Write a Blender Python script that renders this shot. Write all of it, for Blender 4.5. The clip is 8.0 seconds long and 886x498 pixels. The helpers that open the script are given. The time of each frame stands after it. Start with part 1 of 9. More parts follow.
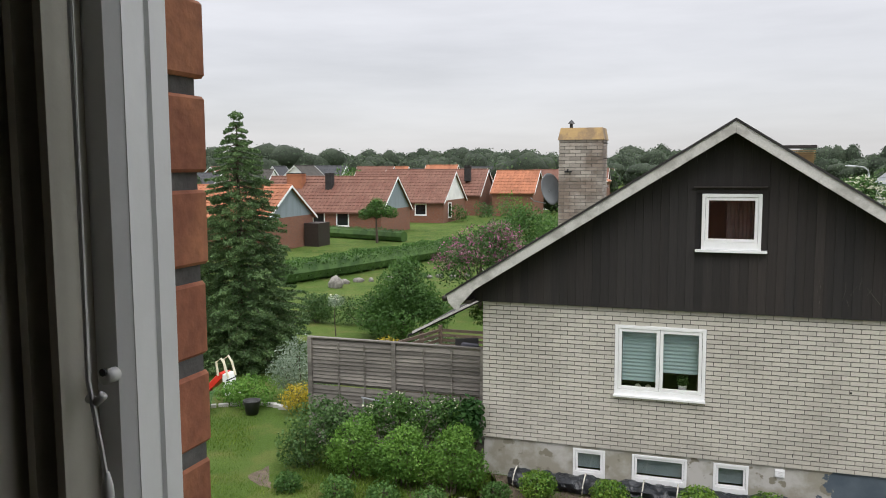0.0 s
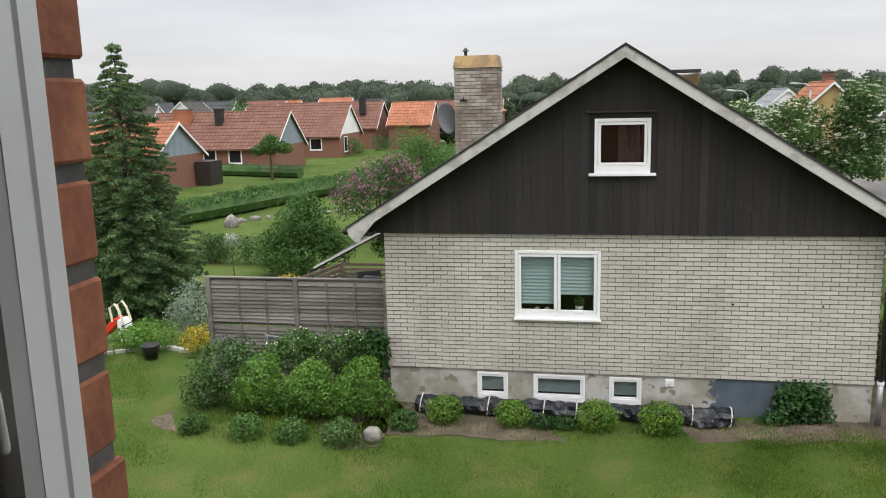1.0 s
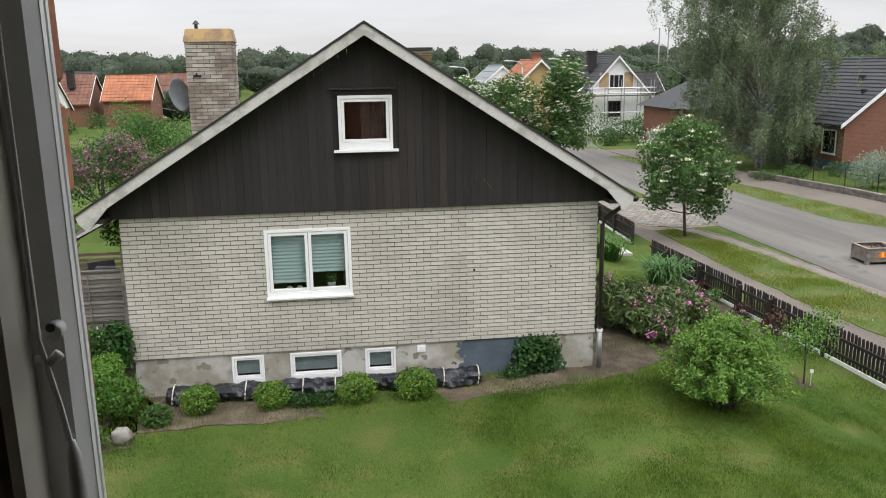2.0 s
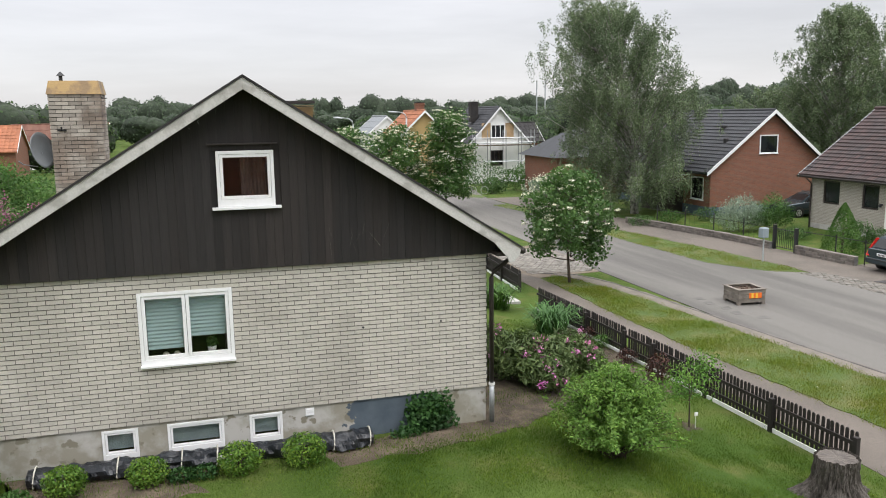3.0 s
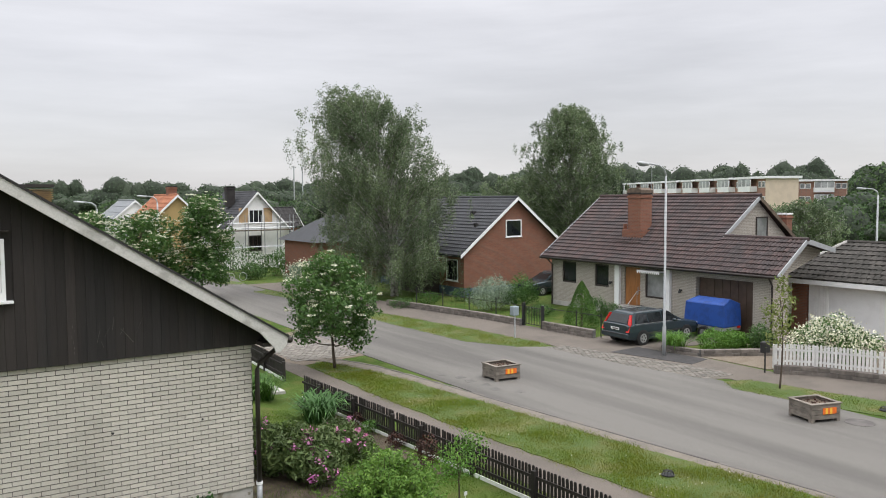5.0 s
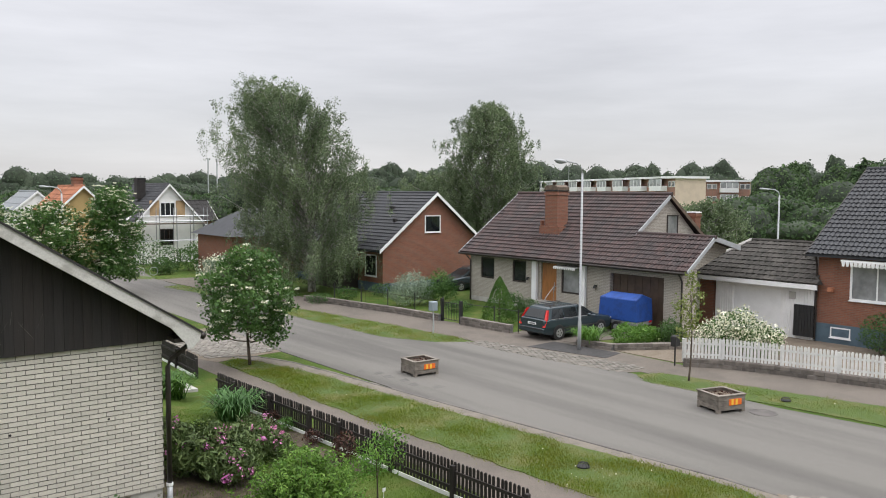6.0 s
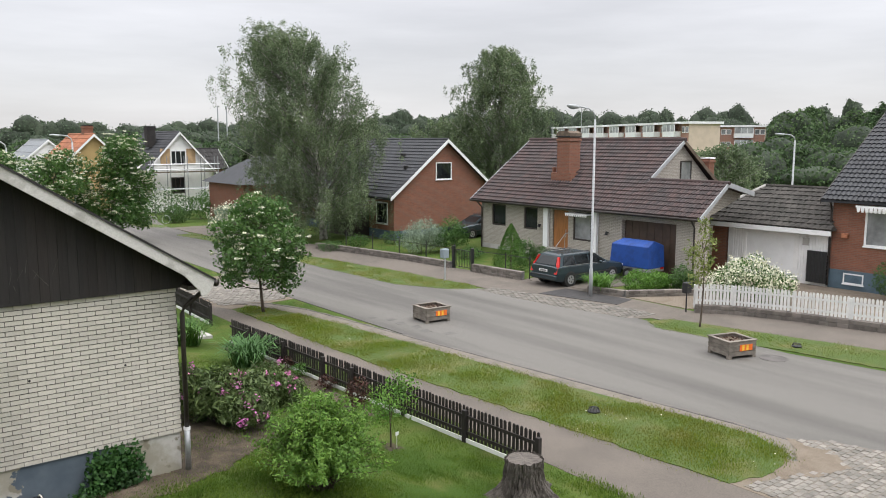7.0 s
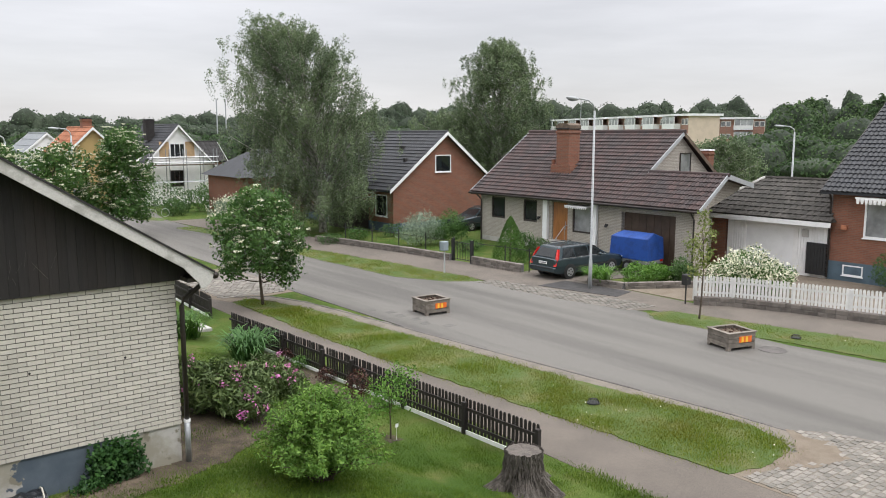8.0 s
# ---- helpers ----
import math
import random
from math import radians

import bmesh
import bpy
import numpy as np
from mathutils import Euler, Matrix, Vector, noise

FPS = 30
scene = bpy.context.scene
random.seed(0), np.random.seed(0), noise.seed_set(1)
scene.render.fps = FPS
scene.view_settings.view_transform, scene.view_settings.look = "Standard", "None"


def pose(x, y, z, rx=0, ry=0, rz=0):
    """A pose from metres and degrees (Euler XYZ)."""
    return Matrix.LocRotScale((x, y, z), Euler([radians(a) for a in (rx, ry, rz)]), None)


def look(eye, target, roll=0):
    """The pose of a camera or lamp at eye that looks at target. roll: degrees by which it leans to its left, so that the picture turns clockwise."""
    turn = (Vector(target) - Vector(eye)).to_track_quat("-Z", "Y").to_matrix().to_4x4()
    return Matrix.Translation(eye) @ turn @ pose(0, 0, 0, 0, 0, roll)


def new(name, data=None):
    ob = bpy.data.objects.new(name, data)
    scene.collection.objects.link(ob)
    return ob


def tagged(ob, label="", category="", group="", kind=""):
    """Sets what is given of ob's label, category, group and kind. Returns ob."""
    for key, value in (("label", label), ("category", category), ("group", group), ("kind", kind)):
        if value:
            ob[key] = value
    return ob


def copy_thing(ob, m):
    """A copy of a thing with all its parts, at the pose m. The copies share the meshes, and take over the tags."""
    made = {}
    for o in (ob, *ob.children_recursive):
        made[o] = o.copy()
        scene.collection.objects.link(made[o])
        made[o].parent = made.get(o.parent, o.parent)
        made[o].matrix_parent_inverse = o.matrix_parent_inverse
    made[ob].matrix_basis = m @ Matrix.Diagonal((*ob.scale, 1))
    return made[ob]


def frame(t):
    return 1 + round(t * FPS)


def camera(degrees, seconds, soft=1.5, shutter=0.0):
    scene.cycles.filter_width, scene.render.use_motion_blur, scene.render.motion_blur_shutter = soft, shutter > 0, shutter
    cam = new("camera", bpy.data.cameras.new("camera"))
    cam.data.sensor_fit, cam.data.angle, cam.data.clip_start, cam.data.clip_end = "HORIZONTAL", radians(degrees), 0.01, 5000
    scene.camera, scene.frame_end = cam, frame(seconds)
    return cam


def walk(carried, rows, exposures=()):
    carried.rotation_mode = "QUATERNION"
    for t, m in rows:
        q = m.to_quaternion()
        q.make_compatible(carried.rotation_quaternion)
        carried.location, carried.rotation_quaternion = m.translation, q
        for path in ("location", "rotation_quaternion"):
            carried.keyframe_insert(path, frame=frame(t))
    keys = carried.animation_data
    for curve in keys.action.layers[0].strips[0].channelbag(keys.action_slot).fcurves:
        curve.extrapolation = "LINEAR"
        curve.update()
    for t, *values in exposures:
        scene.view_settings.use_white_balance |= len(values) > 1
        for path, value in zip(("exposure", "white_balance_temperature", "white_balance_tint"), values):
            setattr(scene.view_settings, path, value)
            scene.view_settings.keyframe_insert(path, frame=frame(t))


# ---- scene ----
cam = camera(58.0, 8.0, soft=1.0)
PATH = [
    (0, (0.289, 0.927, 5.727), (-0.334, 2.816, 5.523), -0.2),
    (0.4, (0.278, 0.895, 5.718), (-0.248, 2.804, 5.432), -1.3),
    (0.5, (0.297, 0.885, 5.711), (-0.198, 2.799, 5.407), -1.3),
    (1, (0.273, 0.945, 5.684), (-0.104, 2.874, 5.312), -1.4),
    (1.2, (0.246, 0.899, 5.685), (-0.04, 2.838, 5.286), -1.3),
    (1.3, (0.197, 0.902, 5.684), (-0.014, 2.848, 5.274), -1.2),
    (1.5, (0.099, 0.884, 5.684), (0.057, 2.837, 5.254), -0.9),
    (1.6, (0.065, 0.871, 5.693), (0.12, 2.821, 5.253), -0.7),
    (1.7, (0.035, 0.866, 5.702), (0.162, 2.811, 5.252), -0.7),
    (2.8, (0.121, 1.147, 5.803), (0.595, 3.055, 5.432), -0.9),
    (3, (0.122, 1.212, 5.809), (0.67, 3.106, 5.478), -0.8),
    (3.5, (0.103, 1.355, 5.81), (0.915, 3.176, 5.652), -1.0),
    (4, (0.099, 1.366, 5.815), (0.999, 3.146, 5.679), -0.8),
    (4.5, (0.104, 1.36, 5.828), (1.012, 3.138, 5.71), 0.0),
    (5, (0.08, 1.416, 5.841), (1.178, 3.083, 5.712), -0.4),
    (5.2, (0.086, 1.448, 5.841), (1.287, 3.041, 5.703), -0.6),
    (6.3, (0.145, 1.57, 5.783), (1.411, 3.112, 5.633), 0.5),
    (6.5, (0.148, 1.578, 5.782), (1.393, 3.132, 5.586), 0.2),
    (7, (0.155, 1.59, 5.782), (1.387, 3.142, 5.512), 0.1),
    (7.5, (0.145, 1.589, 5.771), (1.377, 3.14, 5.494), 0.0),
    (8, (0.158, 1.591, 5.767), (1.39, 3.141, 5.479), 0.0),
]
EXPOSURES = [(0, -0.08), (0.5, 0.12), (1, 0.0), (1.5, 0.06), (3, 0.08), (3.5, -0.04), (4.5, -0.06), (5.2, -0.06), (6.5, -0.04), (7, 0.06), (8, 0.05)]
walk(cam, [(t, look(eye, target, roll)) for t, eye, target, roll in PATH], EXPOSURES)

# ---- world, sun, exposure ----
world = bpy.data.worlds.new("overcast")
scene.world = world
world.use_nodes = True
wt = world.node_tree
wt.nodes.clear()


def wn(kind, **props):
    n = wt.nodes.new(kind)
    for k, v in props.items():
        n.inputs[k].default_value = v
    return n


SUN_EL, SUN_AZ = radians(56), radians(143)
sky = wn("ShaderNodeTexSky")
sky.sky_type, sky.sun_disc, sky.sun_elevation, sky.sun_rotation = "NISHITA", False, SUN_EL, SUN_AZ
coord = wn("ShaderNodeTexCoord")
sep = wn("ShaderNodeSeparateXYZ")
wt.links.new(coord.outputs["Generated"], sep.inputs[0])
# overcast dome, brighter towards the zenith
square = wn("ShaderNodeMath")
square.operation = "MULTIPLY"
wt.links.new(sep.outputs["Z"], square.inputs[0])
wt.links.new(sep.outputs["Z"], square.inputs[1])
grade = wn("ShaderNodeMapRange")
grade.inputs["From Min"].default_value, grade.inputs["From Max"].default_value = 0.0, 1.0
grade.inputs["To Min"].default_value, grade.inputs["To Max"].default_value = 0.645, 3.2
wt.links.new(square.outputs[0], grade.inputs["Value"])
stretch = wn("ShaderNodeMapping")
stretch.inputs["Scale"].default_value = (1.0, 1.0, 7.0)
wt.links.new(coord.outputs["Generated"], stretch.inputs["Vector"])
cloud = wn("ShaderNodeTexNoise", Scale=2.1, Detail=6.0, Roughness=0.55)
wt.links.new(stretch.outputs[0], cloud.inputs["Vector"])
cramp = wn("ShaderNodeMapRange")
cramp.inputs["From Min"].default_value, cramp.inputs["From Max"].default_value = 0.3, 0.7
cramp.inputs["To Min"].default_value, cramp.inputs["To Max"].default_value = 0.84, 1.1
wt.links.new(cloud.outputs["Fac"], cramp.inputs["Value"])
lum = wn("ShaderNodeMath")
lum.operation = "MULTIPLY"
wt.links.new(grade.outputs[0], lum.inputs[0])
wt.links.new(cramp.outputs[0], lum.inputs[1])
tone = wn("ShaderNodeMixRGB")
tone.blend_type = "MULTIPLY"
tone.inputs[0].default_value = 1.0
tone.inputs[2].default_value = (1.0, 0.985, 1.02, 1)
wt.links.new(lum.outputs[0], tone.inputs[1])
both = wn("ShaderNodeMixRGB")
both.inputs[0].default_value = 0.02
wt.links.new(tone.outputs[0], both.inputs[1])
wt.links.new(sky.outputs[0], both.inputs[2])
bg = wn("ShaderNodeBackground", Strength=1.08)
wo = wn("ShaderNodeOutputWorld")
wt.links.new(both.outputs[0], bg.inputs[0])
wt.links.new(bg.outputs[0], wo.inputs[0])

sun_data = bpy.data.lights.new("sun", "SUN")
sun_data.energy, sun_data.angle, sun_data.color = 1.3, radians(30), (1.0, 0.97, 0.92)
sun = new("sun", sun_data)
sun.matrix_basis = look((0, 0, 30), Vector((0, 0, 30)) + Vector((-0.38, 0.5, -0.95)))

# ---- mesh helpers ----
RNG = np.random.default_rng(7)
U = RNG.uniform


class MB:
    """Gathers vertices and faces for one mesh."""

    def __init__(self):
        self.v, self.f = [], []

    def add(self, vs, fs):
        o = len(self.v)
        self.v += [tuple(p) for p in vs]
        self.f += [tuple(i + o for i in q) for q in fs]
        return self

    def box(self, x0, x1, y0, y1, z0, z1, m=None):
        vs = [Vector((x, y, z)) for z in (z0, z1) for y in (y0, y1) for x in (x0, x1)]
        if m is not None:
            vs = [m @ p for p in vs]
        return self.add(vs, [(0, 2, 3, 1), (4, 5, 7, 6), (0, 1, 5, 4), (2, 6, 7, 3), (0, 4, 6, 2), (1, 3, 7, 5)])

    def prism(self, poly, lo, hi, axis="z"):
        n = len(poly)
        put = {"x": lambda a, b, c: (c, a, b), "y": lambda a, b, c: (a, c, b), "z": lambda a, b, c: (a, b, c)}[axis]
        vs = [put(a, b, lo) for a, b in poly] + [put(a, b, hi) for a, b in poly]
        fs = [tuple(range(n))[::-1], tuple(range(n, 2 * n))] + [(i, (i + 1) % n, n + (i + 1) % n, n + i) for i in range(n)]
        return self.add(vs, fs)

    def tube(self, pts, radii, n=8):
        pts = [Vector(p) for p in pts]
        if not isinstance(radii, (list, tuple)):
            radii = [radii] * len(pts)
        vs, fs = [], []
        for i, p in enumerate(pts):
            d = (pts[min(i + 1, len(pts) - 1)] - pts[max(i - 1, 0)]).normalized()
            a = d.cross(Vector((0, 0, 1)) if abs(d.z) < 0.9 else Vector((1, 0, 0))).normalized()
            b = d.cross(a)
            for k in range(n):
                w = 2 * math.pi * k / n
                vs.append(p + radii[i] * (math.cos(w) * a + math.sin(w) * b))
        for i in range(len(pts) - 1):
            for k in range(n):
                k2 = (k + 1) % n
                fs.append((i * n + k, i * n + k2, (i + 1) * n + k2, (i + 1) * n + k))
        fs += [tuple(range(n))[::-1], tuple(range((len(pts) - 1) * n, len(pts) * n))]
        return self.add(vs, fs)

    def lathe(self, profile, n=16, at=(0, 0, 0), jitter=0.0):
        vs, fs = [], []
        for r, z in profile:
            for k in range(n):
                w = 2 * math.pi * k / n
                rr = r * (1 + jitter * noise.noise((3 * math.cos(w), 3 * math.sin(w), 4 * z + at[0])))
                vs.append((at[0] + rr * math.cos(w), at[1] + rr * math.sin(w), at[2] + z))
        for i in range(len(profile) - 1):
            for k in range(n):
                k2 = (k + 1) % n
                fs.append((i * n + k, i * n + k2, (i + 1) * n + k2, (i + 1) * n + k))
        fs += [tuple(range(n))[::-1], tuple(range((len(profile) - 1) * n, len(profile) * n))]
        return self.add(vs, fs)

    def blob(self, c, r, bumps=0.15, rings=9, seg=14):
        prof = [(0.02, -1)] + [(math.cos(a), math.sin(a)) for a in np.linspace(-1.35, 1.35, rings)] + [(0.02, 1)]
        vs, fs, n = [], [], seg
        for q, z in prof:
            for k in range(n):
                w = 2 * math.pi * k / n
                p = Vector((q * math.cos(w), q * math.sin(w), z))
                p *= 1 + bumps * noise.noise(p * 1.6 + Vector(c))
                vs.append((c[0] + p.x * r[0], c[1] + p.y * r[1], c[2] + p.z * r[2]))
        for i in range(len(prof) - 1):
            for k in range(n):
                k2 = (k + 1) % n
                fs.append((i * n + k, i * n + k2, (i + 1) * n + k2, (i + 1) * n + k))
        return self.add(vs, fs)


def thing(name, at=(0, 0, 0), label="", category="", group="", kind=""):
    ob = new(name)
    ob.empty_display_size = 0.2
    ob.location = at
    return tagged(ob, label, category, group, kind)


def mesh_of(name, mb, mat, bevel=0.0, smooth=False, weld=False):
    me = bpy.data.meshes.new(name)
    me.from_pydata(mb.v, [], mb.f)
    if bevel or weld:
        bm = bmesh.new()
        bm.from_mesh(me)
        if weld:
            bmesh.ops.remove_doubles(bm, verts=bm.verts[:], dist=0.0005)
        if bevel:
            bmesh.ops.bevel(bm, geom=bm.edges[:], offset=bevel, segments=1, affect="EDGES", clamp_overlap=True)
        bm.to_mesh(me)
        bm.free()
    me.materials.append(mat)
    if smooth:
        me.shade_smooth()
    me.update()
    return me


def under(ob, parent):
    """Hangs ob, built in world coordinates, under parent."""
    if parent is not None:
        ob.parent = parent
        if parent.type == "EMPTY":
            ob.matrix_parent_inverse = parent.matrix_basis.inverted()
    return ob


def part(name, mb, mat, parent=None, label="", bevel=0.0, smooth=False, weld=False):
    ob = under(new(name, mesh_of(name, mb, mat, bevel, smooth, weld)), parent)
    return tagged(ob, label)


def structure(name, mb, mat, label, category, bevel=0.0, smooth=False, kind="structure"):
    return tagged(part(name, mb, mat, None, "", bevel, smooth), label, category, "", kind)


def leaf_mesh(name, pts, size, mat, aspect=0.55, spread=0.4, out=None, flat=0.0):
    """Many small folded leaves at the given points. out: outward directions; flat: how far they lie level."""
    pts = np.asarray(pts, float)
    n = len(pts)
    d = RNG.normal(size=(n, 3))
    if out is not None:
        d = d * 0.75 + np.asarray(out) * 0.9
    d[:, 2] += flat * 2
    d /= np.linalg.norm(d, axis=1, keepdims=True) + 1e-9
    u = np.cross(d, RNG.normal(size=(n, 3)))
    u /= np.linalg.norm(u, axis=1, keepdims=True) + 1e-9
    w = np.cross(d, u)
    s = size * (1 + spread * RNG.uniform(-1, 1, n))[:, None]
    a, b = u * s * 0.5, w * s * 0.5 * aspect
    fold = d * s * 0.12
    vs = np.stack([pts - a, pts + b + fold, pts + a, pts - b + fold], 1).reshape(-1, 3)
    me = bpy.data.meshes.new(name)
    me.vertices.add(4 * n)
    me.vertices.foreach_set("co", vs.astype(np.float32).ravel())
    me.loops.add(4 * n)
    me.loops.foreach_set("vertex_index", np.arange(4 * n, dtype=np.int32))
    me.polygons.add(n)
    me.polygons.foreach_set("loop_start", np.arange(0, 4 * n, 4, dtype=np.int32))
    me.materials.append(mat)
    me.update(calc_edges=True)
    return me


def leaves(name, pts, size, mat, parent, label="", **kw):
    return tagged(under(new(name, leaf_mesh(name, pts, size, mat, **kw)), parent), label)


def shell(c, r, n, inner=0.55, bumps=0.28, freq=1.7, low=-1.0):
    """Points in the outer part of a lumpy ellipsoid, and their outward directions."""
    d = RNG.normal(size=(int(n * 1.6), 3))
    d /= np.linalg.norm(d, axis=1, keepdims=True)
    d = d[d[:, 2] > low][:n]
    k = RNG.uniform(inner ** 2, 1, len(d)) ** 0.5
    lump = np.array([noise.noise(Vector(q) * freq + Vector(c)) + 0.5 * noise.noise(Vector(q) * freq * 2.7 + Vector(c)) for q in d])
    p = np.asarray(c) + d * np.asarray(r) * (k * (1 + bumps * lump))[:, None]
    return p, d


def S(a, b, x):
    q = np.clip((np.asarray(x, float) - a) / (b - a), 0, 1)
    return q * q * (3 - 2 * q)


ZS = -0.9  # level of the street


def gz(x, y):
    """Height of the ground."""
    e = S(4.5, 9.0, x)
    left = -1.0 * S(15, 30, y) - 0.8 * S(30, 70, y)
    z = ZS * S(5.6, 10.4, x) + left * (1 - e) - 0.9 * S(55, 110, y) * e
    return z + 0.2 * S(31.2, 32.4, x) * (1 - S(45, 60, y)) * S(24.6, 26.0, y)


def g(x, y):
    return float(gz(x, y))

# ---- materials ----
def material(name):
    m = bpy.data.materials.new(name)
    m.use_nodes = True
    return m, m.node_tree, m.node_tree.nodes["Principled BSDF"]


def nd(t, kind, **ins):
    n = t.nodes.new(kind)
    for k, v in ins.items():
        n.inputs[k].default_value = v
    return n


def c4(c, k=1.0):
    return (min(c[0] * k, 1), min(c[1] * k, 1), min(c[2] * k, 1), 1)


def mix(t, fac, a, b, blend="MIX"):
    n = t.nodes.new("ShaderNodeMixRGB")
    n.blend_type = blend
    for i, v in ((0, fac), (1, a), (2, b)):
        if hasattr(v, "is_output"):
            t.links.new(v, n.inputs[i])
        else:
            n.inputs[i].default_value = v
    return n.outputs[0]


def rng_map(t, src, a, b, lo, hi):
    n = nd(t, "ShaderNodeMapRange")
    n.inputs["From Min"].default_value, n.inputs["From Max"].default_value = a, b
    n.inputs["To Min"].default_value, n.inputs["To Max"].default_value = lo, hi
    t.links.new(src, n.inputs["Value"])
    return n.outputs[0]


def noise_at(t, scale, detail=4.0, stretch=(1, 1, 1), rough=0.55):
    tc, mp = nd(t, "ShaderNodeTexCoord"), nd(t, "ShaderNodeMapping")
    mp.inputs["Scale"].default_value = stretch
    t.links.new(tc.outputs["Object"], mp.inputs["Vector"])
    n = nd(t, "ShaderNodeTexNoise", Scale=scale, Detail=detail, Roughness=rough)
    t.links.new(mp.outputs[0], n.inputs["Vector"])
    return n.outputs["Fac"]


def surface(name, col, rough=0.8, var=0.2, scale=1.5, fine=35.0, fvar=0.15, bump=0.15, metal=0.0, col2=None, lo=0.45, hi=0.6, rand=0.0,
            island=0.0, stretch=(1, 1, 1), dist=0.01, bstretch=None):
    """A two-scale weathered surface: broad stains between col and col2, fine grain, a random tone for each piece."""
    m, t, p = material(name)
    broad = noise_at(t, scale, 5.0, bstretch or stretch)
    other = col2 or tuple(c * (1 - var) for c in col)
    base = mix(t, rng_map(t, broad, lo, hi, 0, 1), c4(col), c4(other))
    grain = noise_at(t, fine, 4.0, stretch)
    base = mix(t, 1.0, base, mix(t, rng_map(t, grain, 0.3, 0.7, 0, 1), c4((1 - fvar,) * 3), c4((1, 1, 1))), "MULTIPLY")
    for amount, kind, out in ((rand, "ShaderNodeObjectInfo", "Random"), (island, "ShaderNodeNewGeometry", "Random Per Island")):
        if amount:
            r = nd(t, kind).outputs[out]
            base = mix(t, 1.0, base, mix(t, r, c4((1 - amount,) * 3), (1, 1, 1, 1)), "MULTIPLY")
    t.links.new(base, p.inputs["Base Color"])
    p.inputs["Roughness"].default_value, p.inputs["Metallic"].default_value = rough, metal
    if bump:
        b = nd(t, "ShaderNodeBump", Strength=bump, Distance=dist)
        t.links.new(grain, b.inputs["Height"])
        t.links.new(b.outputs[0], p.inputs["Normal"])
    return m


def foliage(name, c1, c2, c3=None, trans=0.3, rough=0.55, patch=0.6):
    m, t, p = material(name)
    r = nd(t, "ShaderNodeNewGeometry").outputs["Random Per Island"]
    col = mix(t, r, c4(c1), c4(c2))
    broad = noise_at(t, patch, 3.0)
    col = mix(t, rng_map(t, broad, 0.42, 0.62, 0, 0.65), col, c4(c3 or tuple(c * 0.6 for c in c1)))
    t.links.new(col, p.inputs["Base Color"])
    p.inputs["Roughness"].default_value = rough
    p.inputs["Specular IOR Level"].default_value = 0.3 if rough < 0.8 else 0.08
    tr = nd(t, "ShaderNodeBsdfTranslucent")
    t.links.new(col, tr.inputs[0])
    mx = nd(t, "ShaderNodeMixShader", Fac=trans)
    t.links.new(p.outputs[0], mx.inputs[1])
    t.links.new(tr.outputs[0], mx.inputs[2])
    t.links.new(mx.outputs[0], t.nodes["Material Output"].inputs["Surface"])
    return m


def glass(name, tint=(1, 1, 1), rough=0.02, gloss=1.85):
    m, t, p = material(name)
    t.nodes.remove(p)
    tr = nd(t, "ShaderNodeBsdfTransparent", Color=c4(tint))
    gl = nd(t, "ShaderNodeBsdfGlossy", Roughness=rough)
    fr = nd(t, "ShaderNodeFresnel", IOR=gloss)
    mx = nd(t, "ShaderNodeMixShader")
    t.links.new(fr.outputs[0], mx.inputs[0])
    t.links.new(tr.outputs[0], mx.inputs[1])
    t.links.new(gl.outputs[0], mx.inputs[2])
    t.links.new(mx.outputs[0], t.nodes["Material Output"].inputs["Surface"])
    return m


M_GLASS = glass("window glass", gloss=1.5)
M_DARKGLASS = surface("dark pane", (0.018, 0.022, 0.024), 0.06, 0.4, 0.8, 3, 0.1, 0.0)
M_PALEPANE = surface("curtained far pane", (0.34, 0.35, 0.36), 0.12, 0.5, 0.5, 3, 0.2, 0.0)
M_GLAZED = surface("pale balcony glazing", (0.50, 0.52, 0.53), 0.15, 0.35, 0.6, 4, 0.2, 0.0)
M_BRICKW = surface("white brick", (0.672, 0.640, 0.565), 0.85, 0.12, 0.7, 60, 0.14, 0.35, rand=0.16, island=0.16, dist=0.004, col2=(0.600, 0.570, 0.50))
M_MORTARW = surface("grey mortar", (0.168, 0.16, 0.145), 0.95, 0.3, 2, 80, 0.2, 0.3)
M_CHIMB = surface("weathered chimney brick", (0.52, 0.475, 0.405), 0.9, 0.3, 1.6, 60, 0.2, 0.35, col2=(0.33, 0.27, 0.215), island=0.4, dist=0.004)
M_BOARD = surface("charcoal stained boards", (0.0290, 0.0255, 0.0245), 0.8, 0.5, 2.5, 50, 0.35, 0.3, rand=0.45, stretch=(1, 1, 0.06), col2=(0.037, 0.0300, 0.0270), dist=0.004)
M_BARGE = surface("weathered white barge board", (0.58, 0.57, 0.54), 0.75, 0.2, 3.0, 40, 0.2, 0.2, col2=(0.40, 0.39, 0.36), lo=0.5, hi=0.62)
M_WHITE = surface("white window paint", (0.84, 0.85, 0.85), 0.4, 0.05, 2, 30, 0.04, 0.05)
M_FELT = surface("dark roofing", (0.035, 0.033, 0.032), 0.9, 0.3, 2, 60, 0.3, 0.3)
M_METALBAND = surface("brass coloured sheet", (0.40, 0.27, 0.11), 0.5, 0.35, 3, 40, 0.2, 0.1, metal=0.3, col2=(0.25, 0.17, 0.09))
M_GUTTER = surface("dark brown gutter", (0.035, 0.028, 0.024), 0.45, 0.3, 4, 40, 0.2, 0.05)
M_GALV = surface("galvanised steel", (0.42, 0.44, 0.45), 0.45, 0.15, 5, 60, 0.15, 0.05, metal=0.6)
